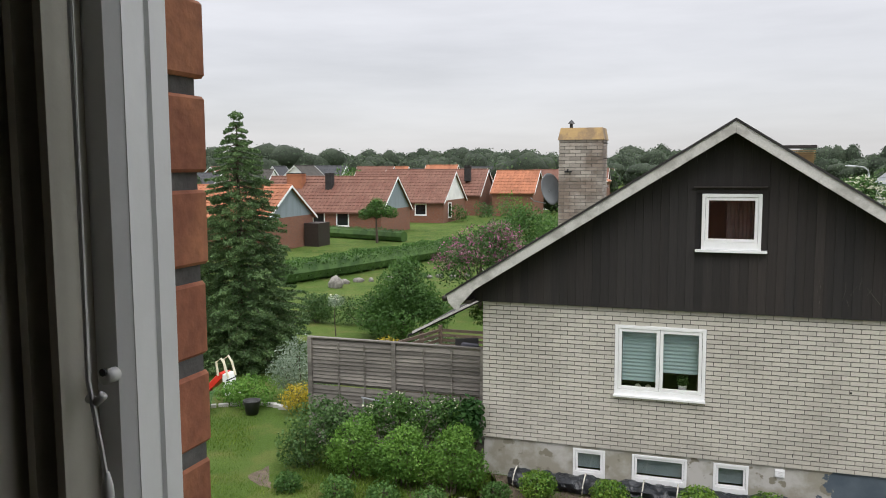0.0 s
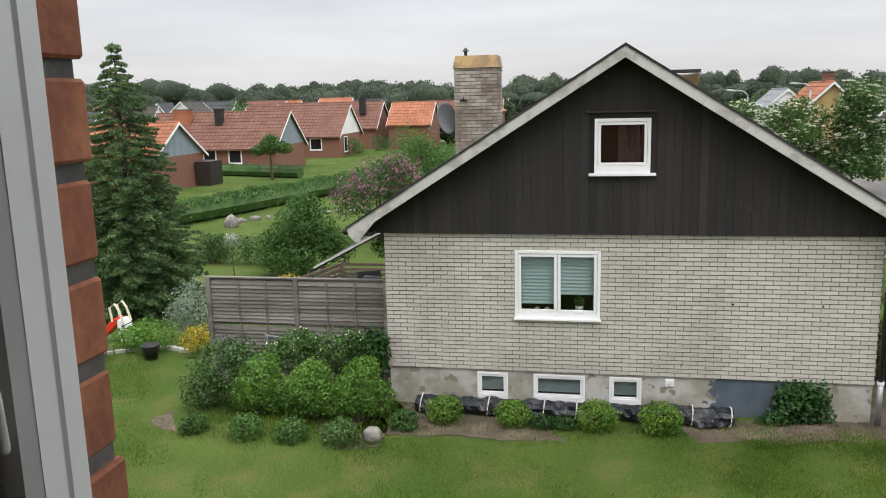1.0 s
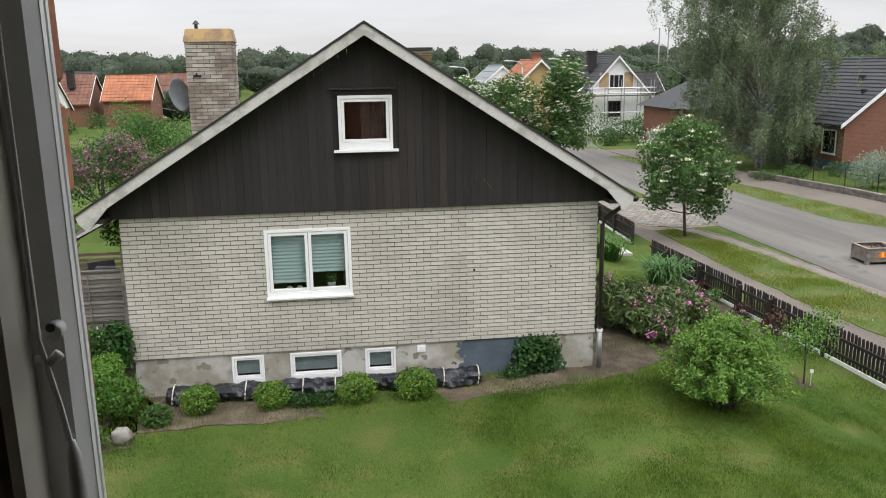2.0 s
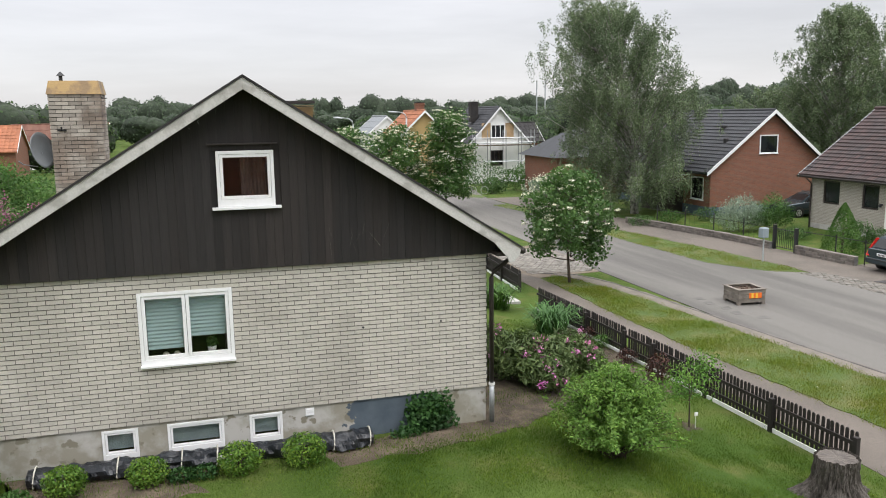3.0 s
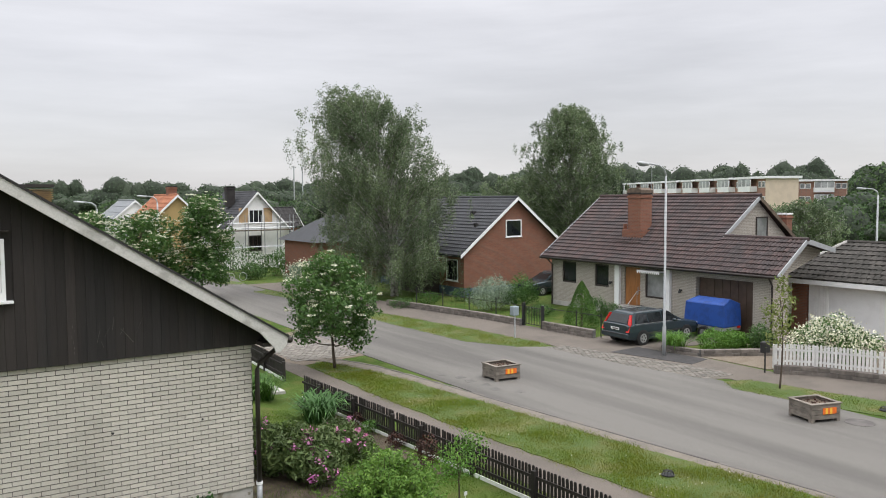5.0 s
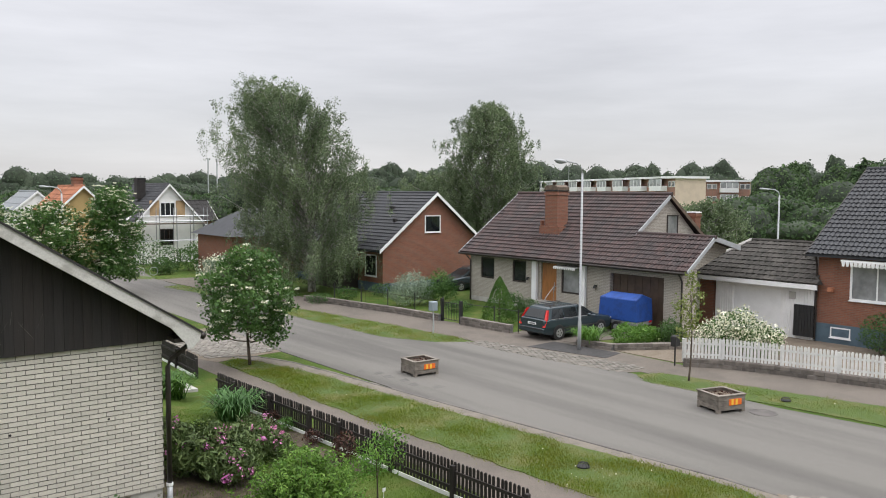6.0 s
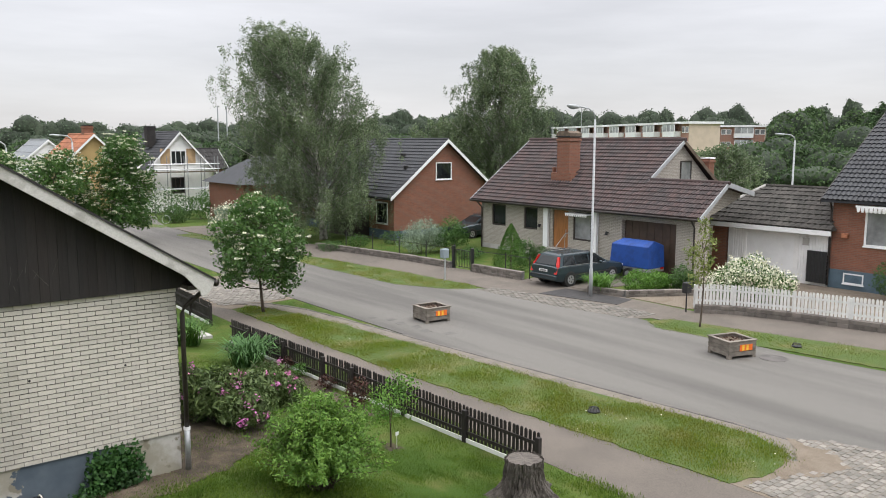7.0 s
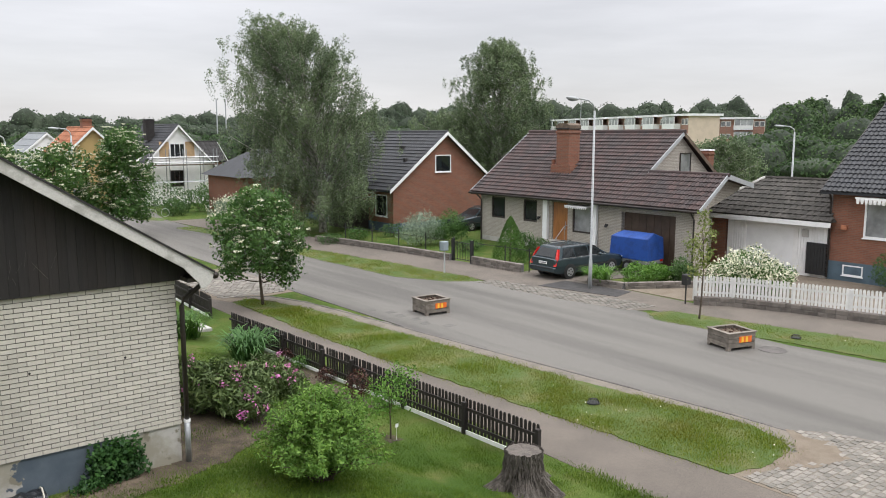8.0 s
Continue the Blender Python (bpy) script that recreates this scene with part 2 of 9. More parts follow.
M_GREYPOLE = surface("grey painted steel", (0.40, 0.42, 0.43), 0.5, 0.1, 5, 60, 0.08, 0.03)
M_BLIND = surface("pale green pleated blind", (0.44, 0.60, 0.61), 0.8, 0.08, 1, 50, 0.06, 0.05)
M_ROOM = surface("dim room lining", (0.09, 0.085, 0.08), 0.9, 0.3, 1.0, 20, 0.2, 0.0)
M_CURTAIN = surface("brownish curtain", (0.17, 0.14, 0.13), 0.9, 0.3, 3.0, 30, 0.2, 0.0)
M_WRAP = surface("black plastic sheet", (0.022, 0.026, 0.032), 0.28, 0.4, 6, 30, 0.2, 0.5, dist=0.03)
M_STRAP = surface("pale strap", (0.62, 0.60, 0.52), 0.7, 0.15, 6, 60, 0.1, 0.1)
M_STONE = surface("pale granite boulder", (0.30, 0.285, 0.255), 0.9, 0.3, 6, 70, 0.3, 0.5, col2=(0.19, 0.18, 0.16))
M_SOIL = surface("bare soil", (0.12, 0.092, 0.064), 0.97, 0.35, 2.2, 45, 0.45, 0.8, col2=(0.20, 0.155, 0.11), dist=0.03)
M_EARTH = surface("dark garden soil", (0.070, 0.052, 0.034), 0.97, 0.35, 2.6, 38, 0.55, 0.9, col2=(0.125, 0.098, 0.062), dist=0.03)
M_FENCEW = surface("weathered grey larch", (0.32, 0.295, 0.26), 0.9, 0.45, 2.2, 45, 0.35, 0.3, stretch=(0.15, 1, 1.5), rand=0.5, col2=(0.19, 0.175, 0.155))
M_PICKET = surface("dark brown picket", (0.030, 0.024, 0.021), 0.75, 0.35, 4, 50, 0.3, 0.2, rand=0.3, stretch=(1, 1, 0.2))
M_WPICKET = surface("white picket", (0.80, 0.80, 0.78), 0.6, 0.1, 4, 50, 0.1, 0.1, rand=0.12)
M_SLABW = surface("pale concrete", (0.50, 0.49, 0.46), 0.9, 0.2, 2, 60, 0.2, 0.2)
M_PLANTER = surface("weathered planter wood", (0.27, 0.24, 0.20), 0.9, 0.3, 4, 60, 0.3, 0.2, stretch=(1, 1, 2), rand=0.25)
M_ORANGE = surface("orange reflector", (0.80, 0.16, 0.02), 0.5, 0.1, 9, 60, 0.05, 0.0)
M_YELLOW = surface("yellow reflector", (0.85, 0.52, 0.05), 0.5, 0.1, 9, 60, 0.05, 0.0)
M_REDBRICK = surface("orange red brick", (0.74, 0.31, 0.165), 0.88, 0.3, 7, 70, 0.3, 0.5, col2=(0.50, 0.19, 0.11), rand=0.25, island=0.25, dist=0.003)
M_MORTARG = surface("grey joint mortar", (0.22, 0.215, 0.205), 0.95, 0.3, 6, 90, 0.3, 0.4, dist=0.003)
M_BIRCHBARK = surface("birch bark", (0.45, 0.43, 0.40), 0.85, 0.3, 3, 30, 0.3, 0.3, col2=(0.12, 0.11, 0.10))
M_BARK = surface("brown bark", (0.11, 0.085, 0.062), 0.95, 0.4, 6, 60, 0.4, 0.7, stretch=(1, 1, 0.3))
M_STUMP = surface("furrowed stump bark", (0.125, 0.110, 0.095), 0.95, 0.4, 7, 50, 0.45, 1.0, stretch=(1, 1, 0.22), col2=(0.055, 0.046, 0.038), dist=0.03)
M_CUT = surface("grey cut wood", (0.14, 0.122, 0.105), 0.9, 0.3, 6, 80, 0.3, 0.3)
M_BLACKMETAL = surface("black iron", (0.02, 0.021, 0.022), 0.5, 0.2, 8, 60, 0.2, 0.0)
M_BLUE = surface("blue tarpaulin", (0.012, 0.070, 0.32), 0.55, 0.25, 2.5, 25, 0.15, 0.3, dist=0.02)
M_CARPAINT = surface("dark teal grey car paint", (0.040, 0.058, 0.066), 0.25, 0.1, 2, 60, 0.05, 0.0, metal=0.3)
M_TYRE = surface("tyre rubber", (0.018, 0.018, 0.019), 0.85, 0.2, 9, 60, 0.2, 0.1)
M_RIM = surface("alloy rim", (0.55, 0.56, 0.58), 0.35, 0.1, 9, 60, 0.1, 0.0, metal=0.7)
M_TAIL = surface("red tail lamp", (0.55, 0.02, 0.015), 0.2, 0.1, 9, 60, 0.05, 0.0)
M_TRIM = surface("black plastic trim", (0.02, 0.02, 0.02), 0.6, 0.1, 9, 60, 0.1, 0.0)
M_PLATE = surface("pale plate", (0.75, 0.76, 0.76), 0.5, 0.05, 9, 60, 0.05, 0.0)
M_ORWOOD = surface("varnished orange door", (0.36, 0.15, 0.045), 0.45, 0.2, 3, 40, 0.2, 0.1, stretch=(4, 4, 0.5))
M_BROWNDOOR = surface("brown garage door", (0.085, 0.055, 0.038), 0.6, 0.2, 3, 40, 0.2, 0.1)
def brick_facade(name, col, col2, joint, bump=0.5):
    """Far brickwork: running bond with recessed joints, each brick of its own tone, over broad stains."""
    m, t, p = material(name)
    tc, sp, cb = nd(t, "ShaderNodeTexCoord"), nd(t, "ShaderNodeSeparateXYZ"), nd(t, "ShaderNodeCombineXYZ")
    t.links.new(tc.outputs["Object"], sp.inputs[0])
    add = nd(t, "ShaderNodeMath")
    add.operation = "ADD"
    t.links.new(sp.outputs["X"], add.inputs[0])
    t.links.new(sp.outputs["Y"], add.inputs[1])
    t.links.new(add.outputs[0], cb.inputs["X"])
    t.links.new(sp.outputs["Z"], cb.inputs["Y"])
    br = nd(t, "ShaderNodeTexBrick", Scale=1.0)
    br.inputs["Color1"].default_value, br.inputs["Color2"].default_value, br.inputs["Mortar"].default_value = c4(col), c4(col2), c4(joint)
    br.inputs["Mortar Size"].default_value, br.inputs["Brick Width"].default_value, br.inputs["Row Height"].default_value = 0.009, 0.26, 0.077
    t.links.new(cb.outputs[0], br.inputs["Vector"])
    base = mix(t, rng_map(t, noise_at(t, 0.5, 5.0), 0.35, 0.65, 0, 0.3), br.outputs["Color"], c4(tuple(0.7 * c for c in col)))
    base = mix(t, 1.0, base, mix(t, rng_map(t, noise_at(t, 16, 4.0), 0.3, 0.7, 0, 1), c4((0.82,) * 3), c4((1, 1, 1))), "MULTIPLY")
    t.links.new(base, p.inputs["Base Color"])
    p.inputs["Roughness"].default_value = 0.9
    b = nd(t, "ShaderNodeBump", Strength=bump, Distance=0.012)
    b.invert = True
    t.links.new(br.outputs["Fac"], b.inputs["Height"])
    t.links.new(b.outputs[0], p.inputs["Normal"])
    return m


M_BEIGEBRICK = brick_facade("beige lime brick", (0.50, 0.46, 0.40), (0.43, 0.395, 0.34), (0.25, 0.235, 0.21))
M_TILEBROWN = surface("brown concrete roof tile", (0.080, 0.045, 0.040), 0.68, 0.35, 0.9, 30, 0.3, 0.3, col2=(0.060, 0.042, 0.040), island=0.62)
M_TILEDARK = surface("dark grey glazed roof tile", (0.032, 0.036, 0.042), 0.58, 0.3, 1.4, 30, 0.2, 0.2, island=0.25)
M_TILEGREY = surface("grey brown roof tile", (0.085, 0.078, 0.068), 0.9, 0.35, 1.4, 30, 0.3, 0.3, col2=(0.055, 0.052, 0.044), island=0.3)
M_TILERED = surface("faded red clay tile", (0.22, 0.110, 0.078), 0.9, 0.3, 0.5, 10, 0.25, 0.3, col2=(0.19, 0.085, 0.06), island=0.2)
M_TILEORANGE = surface("bright orange clay tile", (0.44, 0.17, 0.085), 0.85, 0.25, 0.5, 10, 0.2, 0.3, island=0.2)
M_WALLBRICK = brick_facade("red brick facade", (0.285, 0.115, 0.068), (0.215, 0.088, 0.055), (0.20, 0.15, 0.12))
M_BLOCKBRICK = brick_facade("pale red block brick", (0.46, 0.25, 0.19), (0.38, 0.20, 0.15), (0.30, 0.24, 0.20))
M_BLUEGREY = surface("blue grey cladding", (0.25, 0.30, 0.33), 0.85, 0.12, 1, 20, 0.1, 0.2, stretch=(3, 3, 0.3))
M_OFFWHITE = surface("white render", (0.88, 0.88, 0.87), 0.85, 0.1, 0.8, 20, 0.08, 0.1)
M_OCHRE = surface("ochre render", (0.42, 0.30, 0.13), 0.9, 0.12, 0.8, 20, 0.1, 0.1)
M_BEIGE = surface("peach render", (0.64, 0.53, 0.42), 0.9, 0.08, 0.8, 20, 0.06, 0.1)
M_PLY = surface("bare plywood", (0.52, 0.36, 0.20), 0.8, 0.2, 2, 30, 0.15, 0.1)
M_PLINTHBLUE = surface("blue grey plinth", (0.10, 0.15, 0.19), 0.9, 0.2, 2, 30, 0.2, 0.2)
M_ASPHALT = surface("pale worn asphalt", (0.184, 0.176, 0.158), 0.93, 0.14, 0.22, 70, 0.4, 0.45, col2=(0.122, 0.116, 0.105), lo=0.4, hi=0.62, bstretch=(3.0, 0.22, 1))
M_PATHASPH = surface("brownish path asphalt", (0.180, 0.155, 0.129), 0.95, 0.2, 0.5, 60, 0.5, 0.5, col2=(0.148, 0.128, 0.107))
M_PATCH = surface("dark asphalt patch", (0.055, 0.053, 0.052), 0.95, 0.2, 2, 100, 0.3, 0.4)
M_TARSPOT = surface("old tar spot", (0.152, 0.145, 0.134), 0.95, 0.2, 2, 100, 0.3, 0.4)
M_SETT = surface("granite sett", (0.39, 0.365, 0.315), 0.9, 0.25, 3, 60, 0.3, 0.4, rand=0.4, island=0.4)
M_KERB = surface("granite kerb", (0.16, 0.148, 0.138), 0.9, 0.25, 3, 60, 0.3, 0.4, rand=0.3)
M_GRAVEL = surface("dusty road edge grit", (0.215, 0.19, 0.155), 0.97, 0.25, 2.2, 70, 0.35, 0.5, col2=(0.17, 0.152, 0.128))
M_SAND = surface("sandy dirt", (0.215, 0.178, 0.134), 0.97, 0.25, 2.2, 60, 0.35, 0.6, col2=(0.18, 0.145, 0.105))
M_WALLSTONE = surface("rubble wall stone", (0.27, 0.24, 0.21), 0.9, 0.3, 3, 50, 0.3, 0.5, rand=0.4, island=0.4)
M_DARKFRAME = surface("dark brown frame", (0.035, 0.026, 0.022), 0.5, 0.2, 5, 40, 0.2, 0.05)
M_DISH = surface("grey dish", (0.22, 0.24, 0.25), 0.5, 0.1, 3, 40, 0.1, 0.0)
M_GREYTERR = surface("weathered terrace wood", (0.20, 0.15, 0.11), 0.9, 0.3, 3, 40, 0.3, 0.2, rand=0.3)
M_CUSHION = surface("dark grey cushion", (0.06, 0.06, 0.075), 0.95, 0.2, 8, 60, 0.2, 0.3)
M_REDTOY = surface("red plastic", (0.65, 0.035, 0.02), 0.35, 0.1, 5, 50, 0.05, 0.0)
M_CREAM = surface("cream plastic", (0.75, 0.72, 0.55), 0.4, 0.1, 5, 50, 0.05, 0.0)
M_CORD = surface("white plastic cord", (0.62, 0.62, 0.60), 0.5, 0.05, 20, 90, 0.05, 0.0)
M_FRAMEDK = surface("painted frame, indoors", (0.68, 0.66, 0.57), 0.5, 0.08, 6, 70, 0.05, 0.05)

F_SPRUCE = foliage("spruce needles", (0.066, 0.128, 0.046), (0.175, 0.275, 0.100), (0.046, 0.092, 0.036), 0.2, patch=1.1)
F_BUSH = foliage("fresh green shrub leaves", (0.085, 0.200, 0.028), (0.185, 0.34, 0.060), (0.060, 0.150, 0.024), 0.35, patch=1.6)
F_BIGSHRUB = foliage("olive green shrub leaves", (0.098, 0.215, 0.032), (0.225, 0.375, 0.070), (0.070, 0.155, 0.026), 0.35, patch=3.0)
F_RHODO = foliage("leathery olive leaves", (0.070, 0.125, 0.036), (0.170, 0.235, 0.080), (0.062, 0.090, 0.034), 0.2, patch=3.0)
# Pale teal standing in for the sky reflected by the basement panes.
M_PANESKY = surface("pale grey green sky reflection", (0.26, 0.34, 0.34), 0.9, 0.15, 3, 30, 0.15, 0.0)
F_DARK = foliage("deep green shrub leaves", (0.046, 0.105, 0.028), (0.11, 0.20, 0.055), (0.034, 0.078, 0.023), 0.25, patch=1.2)
F_BOXBALL = foliage("box shrub leaves", (0.070, 0.175, 0.022), (0.24, 0.36, 0.050), (0.055, 0.14, 0.020), 0.25, patch=2.5)
F_MID = foliage("garden tree leaves", (0.050, 0.125, 0.026), (0.115, 0.225, 0.050), (0.036, 0.090, 0.020), 0.3, patch=0.8)
# Birch greens are lifted and greyed to carry haze.
F_BIRCH = foliage("birch leaves", (0.110, 0.158, 0.078), (0.225, 0.290, 0.148), (0.086, 0.126, 0.064), 0.25, patch=0.35)
F_ROWAN = foliage("mountain ash leaves", (0.046, 0.112, 0.026), (0.125, 0.225, 0.058), (0.034, 0.086, 0.022), 0.3, patch=1.2)
F_SILVER = foliage("silver green leaves", (0.20, 0.27, 0.19), (0.36, 0.43, 0.33), (0.13, 0.19, 0.12), 0.2, patch=2.0)
F_YELLOW = foliage("yellow shrub leaves", (0.30, 0.24, 0.02), (0.55, 0.42, 0.04), (0.17, 0.19, 0.02), 0.3, patch=2.0)
F_LILAC = foliage("lilac blossom", (0.31, 0.085, 0.18), (0.48, 0.20, 0.33), (0.20, 0.065, 0.12), 0.2, patch=2.0)
F_PINK = foliage("magenta rhododendron blossom", (0.46, 0.11, 0.35), (0.68, 0.32, 0.56), (0.60, 0.22, 0.36), 0.2, patch=2.0)
F_WHITEB = foliage("white blossom", (0.74, 0.73, 0.56), (0.86, 0.85, 0.72), (0.66, 0.66, 0.46), 0.2, patch=2.0)
F_IVY = foliage("ivy leaves", (0.020, 0.070, 0.016), (0.060, 0.15, 0.034), (0.014, 0.045, 0.012), 0.25, patch=2.0)
# Haze over the skyline is mixed into these greens as grey.
F_WOODS = foliage("far woods, hazed green", (0.076, 0.106, 0.068), (0.118, 0.155, 0.095), (0.066, 0.095, 0.064), 0.2, 0.95, patch=0.05)
F_CONIFER = foliage("bright cypress", (0.055, 0.135, 0.020), (0.11, 0.22, 0.035), (0.035, 0.09, 0.016), 0.2, patch=2.0)
F_GRASS = foliage("grass blades", (0.076, 0.145, 0.020), (0.182, 0.252, 0.042), (0.050, 0.105, 0.016), 0.35, 0.9, patch=0.9)
F_VERGE = foliage("verge grass blades", (0.080, 0.150, 0.015), (0.225, 0.270, 0.038), (0.175, 0.172, 0.032), 0.35, 0.9, patch=0.8)
F_YOUNG = foliage("thin yellow green leaves", (0.15, 0.20, 0.05), (0.30, 0.33, 0.11), (0.12, 0.17, 0.04), 0.3, patch=2.0)
F_LILY = foliage("strap leaves", (0.055, 0.14, 0.035), (0.12, 0.24, 0.07), (0.04, 0.10, 0.03), 0.3, patch=2.0)
F_RED = foliage("dark red leaves", (0.05, 0.018, 0.016), (0.10, 0.045, 0.03), (0.03, 0.014, 0.012), 0.2, patch=2.0)


def lawn_material():
    m, t, p = material("lawn")
    a = mix(t, rng_map(t, noise_at(t, 0.28, 5.0), 0.38, 0.62, 0, 1), c4((0.060, 0.112, 0.019)), c4((0.105, 0.158, 0.034)))
    a = mix(t, rng_map(t, noise_at(t, 1.1, 6.0), 0.50, 0.68, 0, 0.75), a, c4((0.150, 0.158, 0.050)))
    a = mix(t, 1.0, a, mix(t, rng_map(t, noise_at(t, 38, 5.0), 0.3, 0.7, 0, 1), c4((0.55,) * 3), c4((1, 1, 1))), "MULTIPLY")
    t.links.new(a, p.inputs["Base Color"])
    p.inputs["Roughness"].default_value = 0.9
    p.inputs["Specular IOR Level"].default_value = 0.1
    b = nd(t, "ShaderNodeBump", Strength=0.8, Distance=0.04)
    t.links.new(noise_at(t, 45, 5.0), b.inputs["Height"])
    t.links.new(b.outputs[0], p.inputs["Normal"])
    return m


def plinth_material():
    """Patched grey concrete, painted blue-grey along a stretch with a ragged edge."""
    m, t, p = material("patched concrete plinth")
    a = mix(t, rng_map(t, noise_at(t, 1.6, 6.0), 0.44, 0.58, 0, 1), c4((0.30, 0.285, 0.23)), c4((0.46, 0.45, 0.42)))
    a = mix(t, rng_map(t, noise_at(t, 3.6, 6.0), 0.58, 0.62, 0, 1), a, c4((0.22, 0.205, 0.155)))
    tc, sp = nd(t, "ShaderNodeTexCoord"), nd(t, "ShaderNodeSeparateXYZ")
    t.links.new(tc.outputs["Object"], sp.inputs[0])
    edge = nd(t, "ShaderNodeMath")
    edge.operation = "ADD"
    t.links.new(sp.outputs["X"], edge.inputs[0])
    t.links.new(rng_map(t, noise_at(t, 5.0, 6.0), 0.3, 0.7, -0.2, 0.2), edge.inputs[1])
    on = rng_map(t, edge.outputs[0], 2.28, 2.31, 0, 1)
    off = rng_map(t, edge.outputs[0], 3.9, 3.93, 1, 0)
    f = nd(t, "ShaderNodeMath")
    f.operation = "MULTIPLY"
    t.links.new(on, f.inputs[0])
    t.links.new(off, f.inputs[1])
    paint = mix(t, rng_map(t, noise_at(t, 2.5, 5.0), 0.4, 0.65, 0, 1), c4((0.095, 0.122, 0.148)), c4((0.072, 0.096, 0.120)))
    a = mix(t, f.outputs[0], a, paint)
    t.links.new(a, p.inputs["Base Color"])
    p.inputs["Roughness"].default_value = 0.92
    b = nd(t, "ShaderNodeBump", Strength=0.3, Distance=0.01)
    t.links.new(noise_at(t, 30, 5.0), b.inputs["Height"])
    t.links.new(b.outputs[0], p.inputs["Normal"])
    return m


# Greens raised a little for the haze on mid-distance trees.
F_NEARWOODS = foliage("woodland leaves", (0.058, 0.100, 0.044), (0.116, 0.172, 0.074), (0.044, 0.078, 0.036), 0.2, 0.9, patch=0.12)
M_LAWN, M_PLINTH = lawn_material(), plinth_material()

# ---- ground and street ----
def axis_steps(lo, hi, step, far):
    fine = list(np.arange(lo, hi + 1e-6, step))
    out = [q for q in (-2500, -900, -400, -220, -120, -80, -60, -45, 60, 80, 110, 160, 240, 400, 900, 2500) if q < lo - 3 or q > hi + 3]
    return sorted(set(fine + out + far))


xs, ys = axis_steps(-32, 48, 0.8, []), axis_steps(-6, 64, 0.8, [])
gx, gy = np.meshgrid(xs, ys)
gh = gz(gx, gy) + 0.02 * np.sin(gx * 0.9 + 1.3 * np.sin(gy * 0.5)) * (1 - S(9, 11, gx)) * (1 - S(-3, 5, gx) * 0.7)
ground_mb = MB()
ground_mb.v = list(zip(gx.ravel(), gy.ravel(), gh.ravel()))
nx = len(xs)
ground_mb.f = [(j * nx + i, j * nx + i + 1, (j + 1) * nx + i + 1, (j + 1) * nx + i) for j in range(len(ys) - 1) for i in range(nx - 1)]
structure("ground", ground_mb, M_LAWN, "mown green lawn ground with paler dry patches", "lawn", smooth=True)


M_VERGE = surface("verge turf", (0.088, 0.142, 0.026), 0.95, 0.3, 1.0, 40, 0.5, 0.8, col2=(0.178, 0.172, 0.058), lo=0.46, hi=0.7, dist=0.04)


def wavy(poly, step=0.35, amount=0.05):
    """A finer, slightly uneven outline."""
    out = []
    for (ax, ay), (bx, by) in zip(poly, poly[1:] + poly[:1]):
        n = max(1, int(math.hypot(bx - ax, by - ay) / step))
        for i in range(n):
            x, y = ax + (bx - ax) * i / n, ay + (by - ay) * i / n
            k = amount * noise.noise((x * 2.1, y * 2.1, 3.0))
            out.append((x + k, y + amount * noise.noise((x * 2.3, y * 1.9, 9.0))))
    return out


def sheet(name, poly, z, mat, label, category, thick=0.2):
    return structure(name, MB().prism(poly, z - thick, z), mat, label, category)


sheet("road", [(15.9, -60), (24.6, -60), (24.7, 8), (24.0, 14), (24.3, 20), (24.0, 28), (21.3, 31.8), (21.0, 45), (21.6, 63), (25, 80), (22, 95), (12, 95), (17.2, 66), (16.2, 46), (15.9, 32)],
      ZS + 0.02, M_ASPHALT, "pale grey worn asphalt street with gravel edges", "road")
sheet("footpath_near", [(11.75, -60), (13.9, -60), (13.9, 9.6), (13.55, 15), (13.1, 21), (12.9, 34), (12.0, 34), (11.95, 22), (11.75, 12)],
      ZS + 0.008, M_PATHASPH, "narrow brown grey asphalt footpath beside picket fence", "footpath")
sheet("footpath_far", [(24.3, -60), (33.0, -60), (33.0, 4), (29.4, 13.5), (28.6, 16.6), (27.1, 19.6), (27.3, 26), (26.6, 33), (25.6, 42), (24.6, 62), (21.5, 62), (22.6, 42), (23.6, 34), (23.9, 29), (23.9, 20.4), (24.8, 19.9), (24.8, 8)],
      ZS + 0.016, M_PATHASPH, "brown grey asphalt footpath past the front gardens", "footpath")
sheet("forecourt", [(13.85, 4), (15.95, 4), (15.95, 10.6), (13.85, 10.0)], ZS + 0.014, M_SAND, "sandy dirt crossover between road and footpath", "dirt")
sheet("crossover", [(12.9, 31.2), (16.0, 31.6), (16.0, 39), (12.0, 39), (12.0, 34)], ZS + 0.012, M_SAND, "sandy gravel crossover at the gate", "dirt")
sheet("driveway", [(27.2, 25.4), (32.4, 24.2), (32.4, 29.3), (26.9, 29.0)], ZS + 0.026, M_PATHASPH, "brown asphalt driveway beside the grey house", "driveway", 0.25)
sheet("drive_slab", [(27.3, 20.1), (28.3, 19.0), (30.8, 13.5), (36.55, 13.5), (36.55, 25.4), (32.4, 24.1), (27.3, 23.4)], ZS + 0.022, M_SAND, "pale gravel drive to the white garage", "driveway", 0.25)
sheet("asphalt_patch", [(24.9, 26.0), (25.7, 22.3), (27.0, 22.6), (26.7, 26.1)], ZS + 0.030, M_PATCH, "dark fresh asphalt repair patch", "asphalt patch", 0.02)
sheet("garden_path", [(5.4, 27.6), (10.5, 27.2), (10.5, 28.6), (5.4, 29.2)], ZS + 0.10, M_SLABW, "pale concrete slab path to the gate", "garden path", 0.5)

